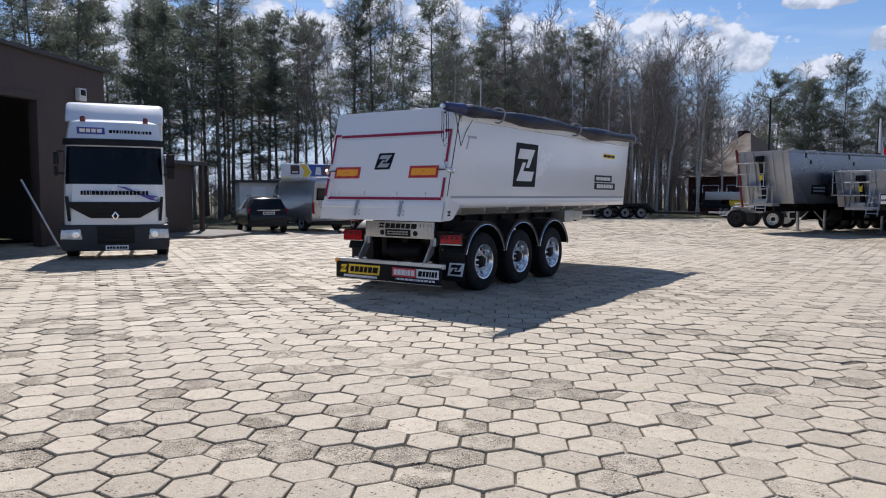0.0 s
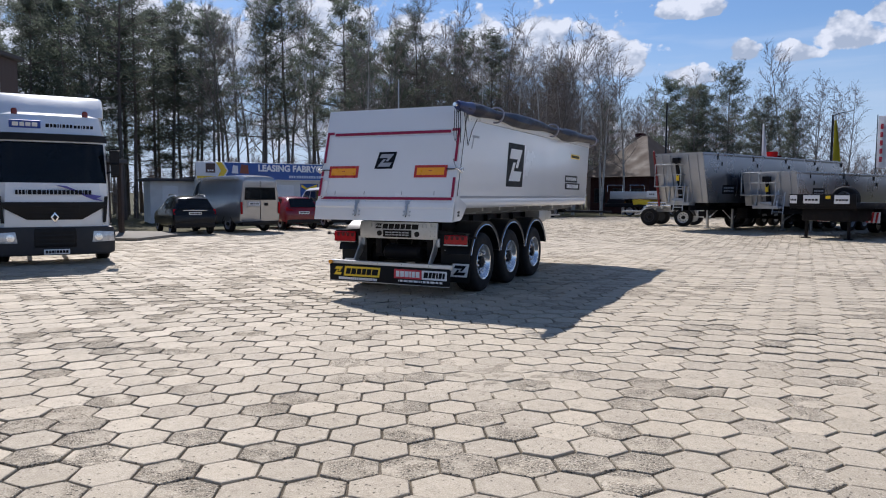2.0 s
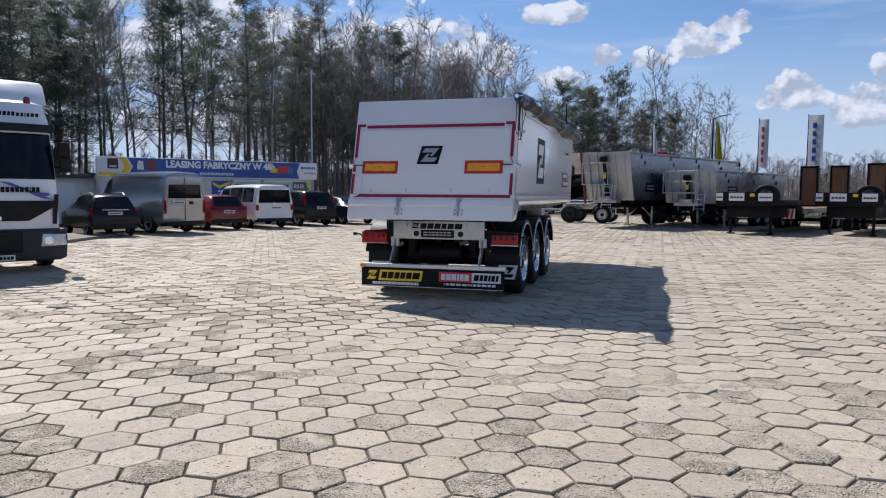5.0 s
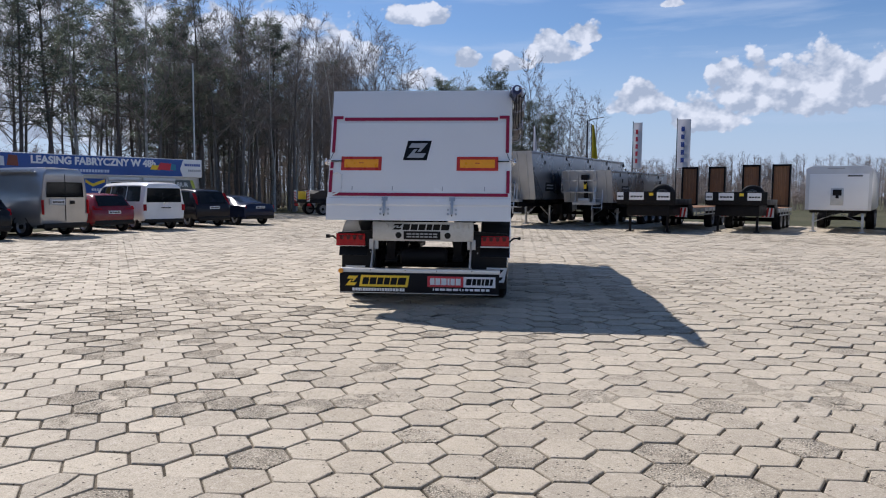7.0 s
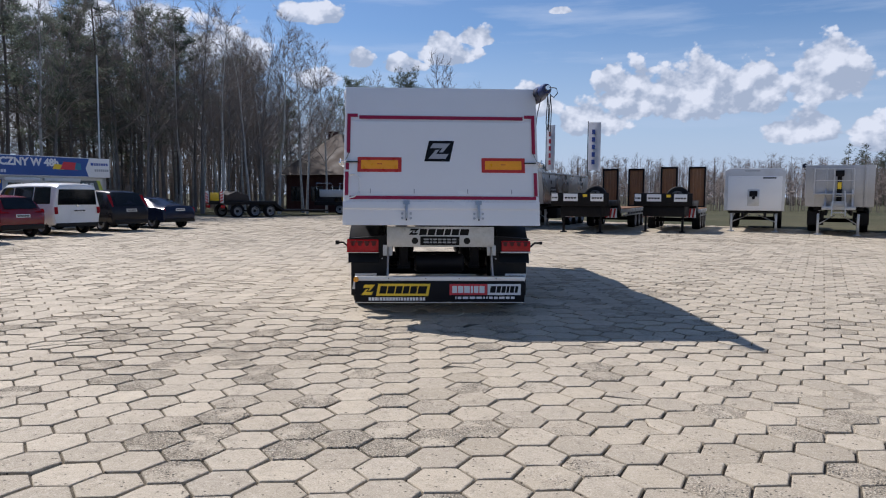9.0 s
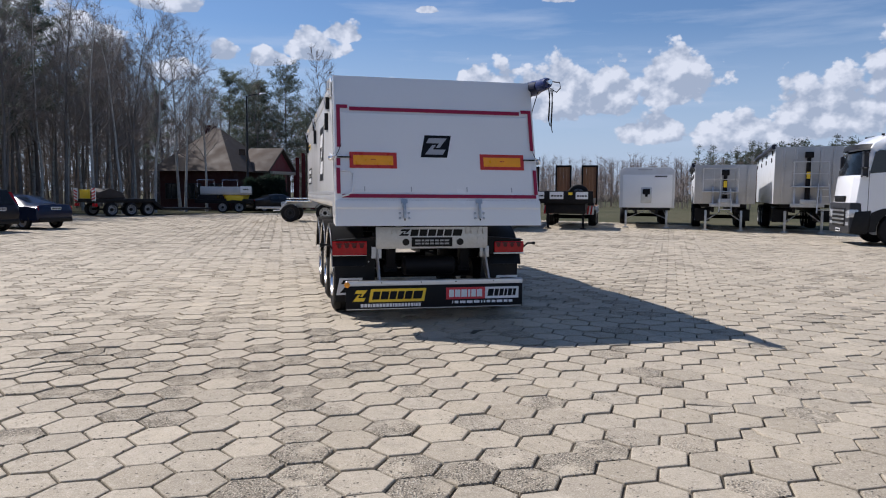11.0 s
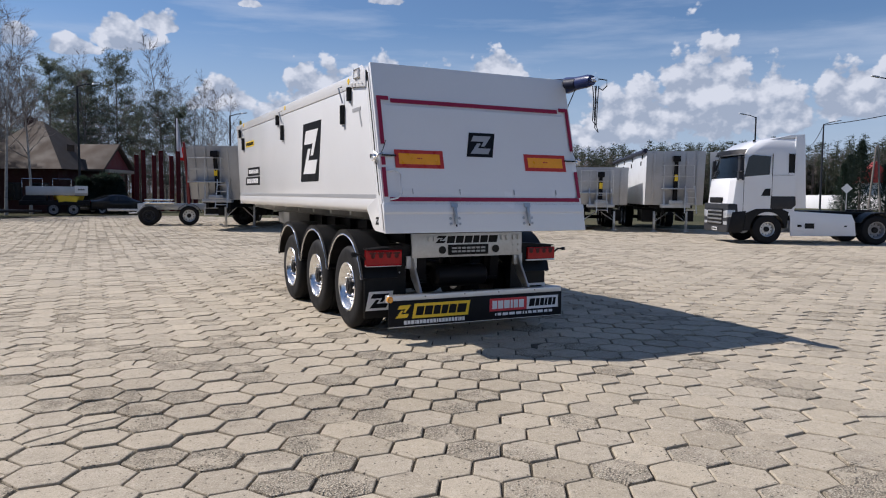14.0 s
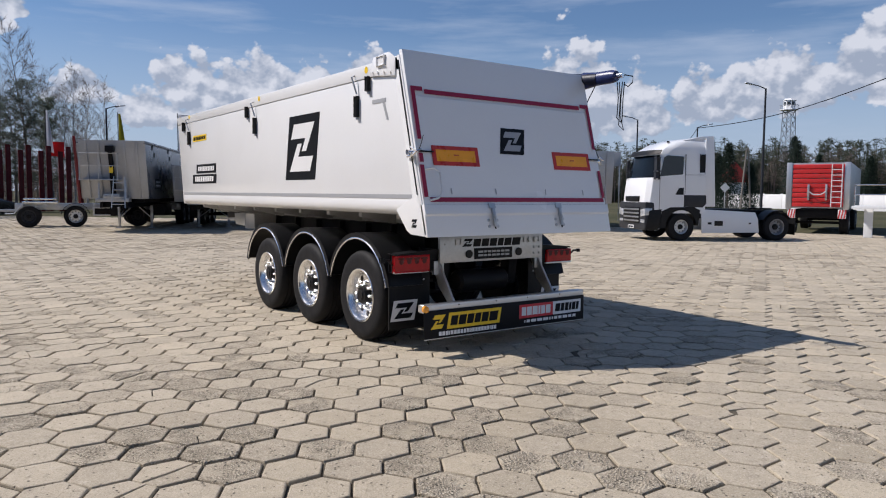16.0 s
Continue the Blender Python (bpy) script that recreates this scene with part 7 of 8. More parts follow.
GREY_WOOD = material("grey_weathered_wood", (0.20, 0.18, 0.155), 0.9, var=0.2, scale=3, stretch=(6, 6, 0.5))


# ---- lamp posts, flags, masts ----
def lamp_post(label, x, y, h, turn, arm=1.2):
    th = thing("street_lamp", label, "street lamp", pose(x, y, 0, 0, 0, turn), "lamp posts")
    bm = B()
    tube(bm, [(0, 0, 0), (0, 0, h * 0.5), (0, 0, h)], [0.11, 0.09, 0.07], 12)
    part("pole", bm, DARKGREY, th)
    bm = B()
    tube(bm, [(0, 0, h - 0.05), (arm * 0.5, 0, h + 0.18), (arm, 0, h + 0.28)], 0.04, 8)
    part("arm", bm, DARKGREY, th)
    bm = B()
    prism(bm, [(arm - 0.1, h + 0.22), (arm + 0.5, h + 0.34), (arm + 0.45, h + 0.42), (arm, h + 0.36)], "y", -0.13, 0.13, 0.03)
    part("lamp_head", bm, GREYWHITE, th)
    return th


lamp_post("tall grey lamp post by the road", 39.9, 34.4, 9.9, 150)
lamp_post("grey lamp post on the road beyond", 48.6, 53.6, 9.6, 150)
lamp_post("grey lamp post beside overhead wire", 55, 50.8, 9.0, -30)
lamp_post("grey lamp post before the house", -12.0, 64.2, 9.6, 25)
lamp_post("dark lamp post behind parked trailers", 1.0, 74.0, 9.0, 10)
slim = thing("slim_pole", "slim pale steel pole behind the office", "pole", pose(-25.0, 40.3, 0))
bm = B()
tube(bm, [(0, 0, 0), (0, 0, 9.0)], [0.06, 0.04], 10)
part("shaft", bm, GALV, slim)
bm = B()
lathe(bm, [(0.16, 0), (0.16, 0.03)], 12, pose(0, 0, 0, 0, -90, 0))
part("foot", bm, GALV, slim)



def flag(label, x, y, h, w, fh, mat, turn, ink=None, shape="banner"):
    th = thing("flag", label, "flag", pose(x, y, 0, 0, 0, turn), "advertising flags")
    bm = B()
    tube(bm, [(0, 0, 0), (0, 0, h)], [0.05, 0.03], 8)
    part("pole", bm, DARKGREY, th)
    t = B()
    n, k = 10, 14
    grid = []
    for j in range(k + 1):
        v = j / k
        wide = w * (1 if shape == "banner" else (0.25 + 0.75 * v) if shape == "sail" else 1)
        grid.append([t.verts.new((0.05 + wide * i / n, 0.10 * math.sin(3.5 * i / n + 2.2 * v) * i / n, h - 0.1 - fh * v + 0.12 * (i / n) * math.sin(5 * v))) for i in range(n + 1)])
    for j in range(k):
        for i in range(n):
            t.faces.new((grid[j][i], grid[j][i + 1], grid[j + 1][i + 1], grid[j + 1][i]))
    bmesh.ops.solidify(t, geom=t.faces[:], thickness=0.006)
    cloth = part("cloth", t, mat, th, smooth=60)
    if ink:
        for q in range(5):
            bm = B()
            z = h - 0.5 - fh * 0.16 * q - fh * 0.1
            for face in (-0.12, 0.10):
                for g in (0.0, 0.6):
                    box(bm, w * (0.32 + 0.22 * g), w * (0.45 + 0.22 * g), face, face + 0.012, z - fh * 0.05, z + fh * 0.05)
            part("lettering_bar", bm, ink, cloth, smooth=0)
    return th


CLOTH_W = material("white_flag_cloth", (0.66, 0.66, 0.70), 0.8, var=0.06, scale=1.5)
CLOTH_Y = material("yellow_flag_cloth", (0.36, 0.33, 0.03), 0.8, var=0.1, scale=1.5)
CLOTH_R = material("red_flag_cloth", (0.55, 0.03, 0.03), 0.8, var=0.1, scale=1.5)
flag("white banner flag with red writing on dark pole", 3.4, 60.6, 7.6, 0.68, 3.7, CLOTH_W, -10, REDFILM)
flag("white banner flag with blue writing on dark pole", 6.8, 60.0, 7.8, 1.0, 3.9, CLOTH_W, -10, BLUEFILM)
flag("yellow sail flag on dark pole", 0.9, 69.0, 8.2, 0.62, 3.4, CLOTH_Y, -10, None, "sail")
flag("white sail flag with red foot", -4.6, 68.0, 8.0, 0.5, 3.2, CLOTH_W, -10, None, "sail")
flag("red sail flag on dark pole", -4.3, 68.6, 5.6, 1.0, 1.1, CLOTH_R, -10, None)

tower = thing("lattice_tower", "steel lattice radio tower with white lookout cabin", "tower", pose(154, 95, 0))
bm = B()
for sx in (-1, 1):
    for sy in (-1, 1):
        tube(bm, [(sx * 1.5, sy * 1.5, 0), (sx * 1.0, sy * 1.0, 22)], 0.10, 5)
for k in range(10):
    z0, z1 = 2.2 * k, 2.2 * (k + 1)
    a, b = 1.5 - 0.5 * z0 / 22, 1.5 - 0.5 * z1 / 22
    for q in range(4):
        c, d = [(-1, -1), (1, -1), (1, 1), (-1, 1)][q], [(1, -1), (1, 1), (-1, 1), (-1, -1)][q]
        tube(bm, [(c[0] * a, c[1] * a, z0), (d[0] * b, d[1] * b, z1)], 0.07, 4)
        tube(bm, [(d[0] * a, d[1] * a, z0), (c[0] * b, c[1] * b, z1)], 0.07, 4)
part("lattice", bm, GALV, tower)
bm = B()
lathe(bm, [(2.1, 0), (2.1, 0.15), (1.35, 0.16), (1.35, 2.2), (1.55, 2.25), (1.0, 2.7)], 8, pose(0, 0, 22.0, 0, -90, 0))
cabin = part("lookout_cabin", bm, WHITE, tower, smooth=0)
for k in range(8):
    bm = B()
    box(bm, -0.36, 0.36, -1.27, -1.24, 23.1, 23.9, m=pose(0, 0, 0, 0, 0, 22.5 + 45 * k))
    part("cabin_window", bm, GLASS, cabin, smooth=0)
bm = B()
ringp = [(2.05 * math.cos(2 * math.pi * k / 16), 2.05 * math.sin(2 * math.pi * k / 16), 23.1) for k in range(17)]
tube(bm, ringp, 0.05, 4)
for q in ringp[:16:2]:
    tube(bm, [(q[0], q[1], 22.1), q], 0.04, 4)
part("gallery_rail", bm, GALV, tower)

# far low-loader with a yellow board, and a machine trailer, before the wood
ll = thing("low_loader_trailer", "dark low-loader with yellow board and striped panels", "trailer", pose(-21.1, 48.9, 0, 0, 0, -47), "parked trailers")
bm = B()
box(bm, -1.25, 1.25, 0.0, 4.0, 0.85, 1.08, 0.02)
prism(bm, [(4.0, 0.95), (4.6, 0.5), (8.4, 0.45), (8.4, 0.32), (4.5, 0.35), (3.8, 0.8)], "x", -1.25, 1.25, 0.01)
part("deck", bm, CHASSIS, ll)
bm = B()
box(bm, -0.55, 0.55, -0.05, 0.0, 1.1, 1.65, 0.01)
part("yellow_board", bm, YELLOW, ll)
for s in (-1, 1):
    bm = B()
    box(bm, s * 1.0 - 0.2, s * 1.0 + 0.2, -0.06, -0.02, 0.95, 1.75, 0.005)
    brd = part("hazard_board", bm, STRIPE_W, ll)
    for k in range(4):
        bm = B()
        z = 1.0 + 0.19 * k
        prism(bm, [(s * 1.0 - 0.2, z), (s * 1.0 + 0.2, z + 0.12 * s), (s * 1.0 + 0.2, z + 0.12 * s + 0.09), (s * 1.0 - 0.2, z + 0.09)], "y", -0.066, -0.061)
        part("hazard_stripe", bm, STRIPE_R, brd, smooth=0)
    bm = B()
    box(bm, s * 1.0 - 0.22, s * 1.0 + 0.22, -0.02, 0.06, 0.62, 0.82, 0.01)
    part("tail_lamp", bm, REDGLASS, ll)
running_gear(ll, (1.0, 2.3, 3.5), 1.25, 0.42)
bm = B()
prism(bm, [(0.3, 1.1), (2.1, 1.1), (2.0, 1.45), (1.1, 1.75), (0.4, 1.5)], "x", -0.9, 0.9, 0.05)
part("covered_load", bm, material("brown_tarp", (0.035, 0.025, 0.02), 0.7, var=0.2, scale=2), ll)

mt = thing("machine_trailer", "silver railed machine on black trailer with yellow cover", "trailer", pose(-15.6, 58.5, 0, 0, 0, -90), "parked trailers")
bm = B()
box(bm, -1.1, 1.1, 0.0, 4.2, 0.7, 1.0, 0.03)
prism(bm, [(0.0, 0.8), (1.6, 0.75), (1.6, 1.3), (0.3, 1.35)], "x", -1.0, 1.0, 0.08)
part("frame", bm, CHASSIS, mt)
bm = B()
box(bm, -1.0, 1.0, 0.4, 4.1, 1.35, 1.95, 0.03)
part("machine_body", bm, SILVER, mt)
bm = B()
prism(bm, [(2.2, 1.30), (3.6, 1.28), (3.4, 0.9), (2.7, 0.95), (2.3, 0.88)], "x", 0.98, 1.12, 0.02)
part("yellow_cover", bm, YELLOW, mt)
bm = B()
prism(bm, [(1.9, 1.35), (3.9, 1.3), (3.7, 0.75), (2.6, 0.85), (2.1, 0.7)], "x", -1.12, -0.98, 0.02)
part("yellow_cover", bm, YELLOW, mt)
for y0, y1 in ((0.2, 1.4), (2.0, 3.1)):
    bm = B()
    tube(bm, [(1.0, y0, 1.9), (1.0, y0, 2.45), (1.0, y1, 2.45), (1.0, y1, 1.9)], 0.025, 6)
    part("guard_rail", bm, ALU, mt)
bm = B()
box(bm, 1.0, 1.05, 3.3, 4.1, 1.5, 2.0, 0.01)
sgn = part("white_sign", bm, WHITEFILM, mt)
bars([0.1, 0.1, 0.1], 0.1, 0.04, EMBLEM, sgn, pose(1.052, 3.7, 1.75) @ RIGHT)
running_gear(mt, (2.0, 3.2), 1.1, 0.4)

# white boundary wall, wire fence and red-roofed house along the road
WALLBRIGHT = material("whitewashed_concrete", (0.80, 0.80, 0.80), 0.8, var=0.05, scale=0.8, dirt=0.12, dirt_rgb=(0.45, 0.43, 0.40))
for k in range(13):
    seg = thing("wall_panel", "white concrete boundary wall panel", "wall", pose(88.4 - 0.62 * k, 79 - 2.93 * k, 0, 0, 0, -102), "boundary wall panels")
    bm = B()
    box(bm, -1.45, 1.45, -0.06, 0.06, 0, 2.0, 0.01)
    part("slab", bm, WALLBRIGHT, seg)
    bm = B()
    box(bm, 1.42, 1.58, -0.09, 0.09, 0, 2.1, 0.01)
    part("post", bm, WALLBRIGHT, seg)
far = thing("house", "distant house with bright red roof among spruces", "house", pose(114, 83.6, 0, 0, 0, 40) @ Matrix.Diagonal((0.62, 0.62, 0.98, 1)))
bm = B()
box(bm, -5, 5, -4, 4, 0, 4.5)
part("wall", bm, WALLWHITE, far)
bm = B()
prism(bm, [(-4.6, 4.4), (4.6, 4.4), (0, 8.2)], "x", -5.6, 5.6)
part("roof", bm, material("red_roof_tiles", (0.27, 0.035, 0.03), 0.8, var=0.15, scale=1), far, smooth=0)
for x in (-2.5, 2.5):
    bm = B()
    box(bm, x - 0.7, x + 0.7, -4.06, -4.0, 1.4, 3.0)
    part("window", bm, GLASS, far, smooth=0)

wire = thing("overhead_wire", "black overhead wire between lamp posts", "wire")
bm = B()
a, b, c = Vector((99, 86, 10.6)), Vector((55, 50.8, 8.9)), Vector((41.6, 23.3, 10.9))
for p, q in ((a, b), (b, c)):
    tube(bm, [p.lerp(q, k / 12) - Vector((0, 0, 0.9 * math.sin(math.pi * k / 12))) for k in range(13)], 0.035, 4)
part("cable", bm, BLACK_PLASTIC, wire)

# leaning pair of timber poles, a sign board seen from behind, road sign
pole = thing("timber_pole", "grey timber pole with a slanting prop", "pole", pose(47.0, 40.0, 0))
for name, a, b in (("shaft", (0.5, -0.2, 0), (0.05, 0, 6.0)), ("prop", (-0.45, 0.3, 0), (-0.02, 0.1, 5.9))):
    bm = B()
    tube(bm, [a, b], [0.09, 0.07], 8)
    part(name, bm, GREY_WOOD, pole)
board = thing("sign_board", "grey sign board on two posts seen from behind", "sign", pose(23.4, 34.9, 0, 0, 0, -50))
bm = B()
box(bm, -0.42, 0.42, -0.03, 0.03, 3.5, 4.4, 0.01)
part("panel", bm, GREYFILM, board)
for s in (-1, 1):
    bm = B()
    box(bm, s * 0.36 - 0.04, s * 0.36 + 0.04, 0.03, 0.11, 0, 4.3, 0.01)
    part("post", bm, GALV, board)
rs = thing("road_sign", "diamond road sign on a thin steel post", "sign", pose(37.5, 36.0, 0, 0, 0, -55))
bm = B()
tube(bm, [(0, 0, 0), (0, 0, 2.6)], 0.035, 8)
part("post", bm, GALV, rs)
bm = B()
prism(bm, [(0, 1.95), (0.36, 2.31), (0, 2.67), (-0.36, 2.31)], "y", -0.06, -0.04)
part("plate", bm, GREYWHITE, rs, smooth=0)

# white steel flatbed frame beside the red trailer
fb = thing("flatbed_trailer", "white steel flatbed frame with guard rails", "trailer", pose(18.5, 16.9, 0, 0, 0, -68), "parked trailers")
bm = B()
box(bm, -0.9, 3.2, -0.4, 0.0, 1.18, 1.30, 0.01)
box(bm, -0.9, 3.2, 1.6, 2.0, 1.18, 1.30, 0.01)
for x in (-0.6, 0.6, 1.8, 3.0):
    box(bm, x - 0.08, x + 0.08, 0.0, 1.6, 1.18, 1.28)
part("frame", bm, WHITE, fb)
bm = B()
for z in (1.75, 2.15):
    rail_run(bm, [(-0.8, -0.3, z), (3.1, -0.3, z)], 0.025)
for x in (-0.8, 0.5, 1.8, 3.1):
    rail_run(bm, [(x, -0.3, 1.3), (x, -0.3, 2.15)], 0.025)
part("guard_rail", bm, ALU, fb)
for x in (-0.3, 2.6):
    bm = B()
    box(bm, x - 0.16, x + 0.16, 0.1, 0.4, 0, 1.18, 0.02)
    part("support", bm, WHITE, fb)


# ---- trees ----
class Soup:
    """Loose triangles and tubes for twigs and needles."""

    def __init__(self):
        self.v, self.f = [], []

    def limb(self, pts, radii, n=3):
        k0 = len(self.v)
        for i, p in enumerate(pts):
            way = pts[min(i + 1, len(pts) - 1)] - pts[max(i - 1, 0)]
            u, w = ring_frame(way)
            for k in range(n):
                a = 2 * math.pi * k / n
                self.v.append(tuple(p + (u * math.cos(a) + w * math.sin(a)) * radii[i]))
        for i in range(len(pts) - 1):
            for k in range(n):
                self.f.append((k0 + i * n + k, k0 + i * n + (k + 1) % n, k0 + (i + 1) * n + (k + 1) % n, k0 + (i + 1) * n + k))

    def blade(self, a, b, c):
        k = len(self.v)
        self.v += [tuple(a), tuple(b), tuple(c)]
        self.f.append((k, k + 1, k + 2))

    def done(self, name, mat, parent, label=""):
        me = bpy.data.meshes.new(name)
        me.from_pydata(self.v, [], self.f)
        me.materials.append(mat)
        ob = new(name, me)
        ob.parent = parent
        if label:
            tagged(ob, label)
        return ob


def bark(name, a, b, scale, stretch):
    return material(name, a, 0.9, var=0.3, scale=scale, fine=40, bump=0.01, dirt=0.6, dirt_rgb=b, stretch=stretch, spec=0.2)


PINE_BARK = bark("pine_bark", (0.13, 0.112, 0.10), (0.065, 0.060, 0.056), 3, (1, 1, 0.3))
GREY_BARK = bark("grey_bark", (0.18, 0.165, 0.154), (0.08, 0.072, 0.068), 3, (1, 1, 0.3))
TWIGS = material("bare_twigs", (0.22, 0.192, 0.172), 0.9, var=0.3, scale=0.6, spec=0.2)
BIRCH_BARK = bark("birch_bark", (0.40, 0.385, 0.36), (0.06, 0.055, 0.05), 2.2, (1, 1, 1.8))


def leaf_mat(name, a, b):
    mat, n, l, p = nodes_of(name)
    rnd = n.new("ShaderNodeNewGeometry").outputs["Random Per Island"]
    l.new(nmix(n, l, rnd, a, b), p.inputs["Base Color"])
    p.inputs["Roughness"].default_value = 0.7
    p.inputs["Specular IOR Level"].default_value = 0.25
    thin, mx = n.new("ShaderNodeBsdfTranslucent"), n.new("ShaderNodeMixShader")
    l.new(nmix(n, l, rnd, tuple(1.8 * c for c in a), tuple(1.8 * c for c in b)), thin.inputs["Color"])
    mx.inputs[0].default_value = 0.45
    l.new(p.outputs[0], mx.inputs[1])
    l.new(thin.outputs[0], mx.inputs[2])
    l.new(mx.outputs[0], n["Material Output"].inputs["Surface"])
    return mat


NEEDLES = leaf_mat("pine_needles", (0.050, 0.064, 0.050), (0.115, 0.132, 0.100))
SPRUCE = leaf_mat("spruce_needles", (0.012, 0.022, 0.016), (0.030, 0.045, 0.032))


def wander(r, start, way, length, seg, bend, lift=0.0):
    pts, way = [start.copy()], way.normalized()
    for _ in range(seg):
        way = (way + Vector((r.gauss(0, bend), r.gauss(0, bend), r.gauss(0, bend) + lift))).normalized()
        pts.append(pts[-1] + way * (length / seg))
    return pts


def between(pts, f):
    f *= len(pts) - 1
    i = min(int(f), len(pts) - 2)
    return pts[i].lerp(pts[i + 1], f - i), (pts[i + 1] - pts[i]).normalized()


def bare_tree(seed, h, label, birch=False):
    r = random.Random(seed)
    ob = thing("birch_tree" if birch else "bare_tree", label, "tree", group="bare trees of the wood")
    trunk = wander(r, Vector((0, 0, -0.05)), Vector((0, 0, 1)), h, 10, 0.035, 0.05)
    base = 0.0085 * h
    s = Soup()
    s.limb(trunk, [base * (1.25 if i == 0 else 1) * (1 - 0.93 * i / 10) for i in range(11)], 7)
    s.done("trunk", BIRCH_BARK if birch else GREY_BARK, ob)
    s = Soup()
    for k in range(30):
        f = 0.30 + 0.68 * (k + r.random()) / 30
        p, up = between(trunk, f)
        a = r.uniform(0, 6.28)
        rise = r.uniform(0.55, 1.15) + 0.6 * f
        ln = h * (0.30 - 0.20 * f) * r.uniform(0.7, 1.25)
        limb = wander(r, p, Vector((math.cos(a), math.sin(a), rise)), ln, 4, 0.13, 0.06)
        lr = base * (1 - 0.85 * f) * 0.42
        s.limb(limb, [lr * (1 - 0.8 * i / 4) for i in range(5)], 4)
        for q in range(7):
            p2, w2 = between(limb, 0.25 + 0.75 * (q + r.random()) / 7)
            side = Vector((r.gauss(0, 1), r.gauss(0, 1), r.gauss(0.3, 0.6)))
            sub = wander(r, p2, w2 + side * 0.6, ln * r.uniform(0.25, 0.45), 2, 0.2, -0.03 if birch else 0.06)
            s.limb([sub[0], sub[-1]], [0.013, 0.005], 3)
            for _ in range(5):
                p3, w3 = between(sub, r.uniform(0.15, 1))
                tip = p3 + (w3 + Vector((r.gauss(0, 1), r.gauss(0, 1), r.gauss(-0.25 if birch else 0.2, 0.6))) * 0.55).normalized() * r.uniform(0.35, 0.9)
                u = w3.orthogonal().normalized() * 0.011
                s.blade(p3 + u, p3 - u, tip)
    s.done("crown", TWIGS, ob, "leafless twigs")
    return ob


def tuft(s, r, p, size, n, thin=(0.12, 0.23)):
    for _ in range(n):
        d = Vector((r.gauss(0, 1), r.gauss(0, 1), r.gauss(0.25, 0.8))).normalized()
        o = p + Vector((r.gauss(0, 1), r.gauss(0, 1), r.gauss(0, 0.6))) * size * 0.45
        side = d.orthogonal().normalized() * size * r.uniform(*thin)
        s.blade(o - side, o + side, o + d * size * r.uniform(0.7, 1.3))


def pine_tree(seed, h, low, label, dense=1.0, spread=0.235):
    """A bare lower stem with dead snags, then uneven whorls of branches with sprays of needles."""
    r = random.Random(seed)
    ob = thing("pine_tree", label, "tree", group="pines of the wood")
    trunk = wander(r, Vector((0, 0, -0.05)), Vector((0, 0, 1)), h, 10, 0.02, 0.06)
    base = 0.0095 * h
    s = Soup()
    s.limb(trunk, [base * (1.2 if i == 0 else 1) * (1 - 0.9 * i / 10) for i in range(11)], 8)
    for k in range(26):
        p, _ = between(trunk, r.uniform(0.12, low + 0.12))
        a = r.uniform(0, 6.28)
        snag = wander(r, p, Vector((math.cos(a), math.sin(a), r.uniform(-0.2, 0.3))), r.uniform(0.6, 2.4), 3, 0.2)
        s.limb(snag, [0.022, 0.014, 0.009, 0.004], 3)
        for _ in range(3):
            q, w = between(snag, r.uniform(0.3, 1))
            s.limb([q, q + (w + Vector((r.gauss(0, 1), r.gauss(0, 1), r.gauss(0, 0.5))) * 0.8) * 0.35], [0.007, 0.003], 3)
    s.done("trunk", PINE_BARK, ob)
    s, wood = Soup(), Soup()
    whorls = int(14 * dense)
    for k in range(whorls):
        g = (k + 0.6 * r.random()) / whorls
        f = low + (0.985 - low) * g
        gap = r.uniform(0, 6.28)
        for b in range(r.choice((2, 3, 3, 4))):
            p, _ = between(trunk, min(0.99, f + r.uniform(-0.012, 0.012)))
            a = gap + b * 2.1 + r.gauss(0, 0.5)
            ln = h * spread * (0.95 - 0.70 * g ** 1.5) * r.uniform(0.35, 1.3)
            limb = wander(r, p, Vector((math.cos(a), math.sin(a), -0.05 + 0.55 * g)), ln, 4, 0.12, 0.07)
            wood.limb(limb, [0.04 * (1 - 0.6 * g), 0.03, 0.02, 0.013, 0.007], 3)
            for q in range(8):
                p2, w2 = between(limb, 0.30 + 0.70 * (q + r.random()) / 8)
                out = w2.cross(Vector((0, 0, 1))) * r.gauss(0, 0.17) * ln
                tuft(s, r, p2 + out + Vector((0, 0, r.gauss(0.06, 0.06))), 0.40, 13, (0.035, 0.085))
                if out.length > 0.2:
                    wood.limb([p2, p2 + out], [0.013, 0.006], 3)
    tuft(s, r, trunk[-1], 0.5, 24, (0.04, 0.08))
    s.done("crown", NEEDLES, ob, "dark green needles")
    wood.done("branch_work", PINE_BARK, ob)
    return ob


def spruce_tree(seed, h, label):
    r = random.Random(seed)
    ob = thing("spruce_tree", label, "tree", group="spruces by the fence")
    s = Soup()
    s.limb([Vector((0, 0, -0.05)), Vector((0, 0, h))], [0.02 * h, 0.01], 7)
    s.done("trunk", PINE_BARK, ob)
    s = Soup()
    for k in range(120):
        f = (k + r.random()) / 120
        z = h * (0.06 + 0.93 * f)
        a = k * 2.4
        ln = h * 0.29 * (1 - f) * r.uniform(0.7, 1.2) + 0.1
        for q in range(5):
            d = ln * (0.25 + 0.75 * q / 4)
            tuft(s, r, Vector((math.cos(a) * d, math.sin(a) * d, z - 0.25 * d)), 0.34, 8, (0.06, 0.13))
    s.done("crown", SPRUCE, ob, "dark blue-green needles")
    return ob


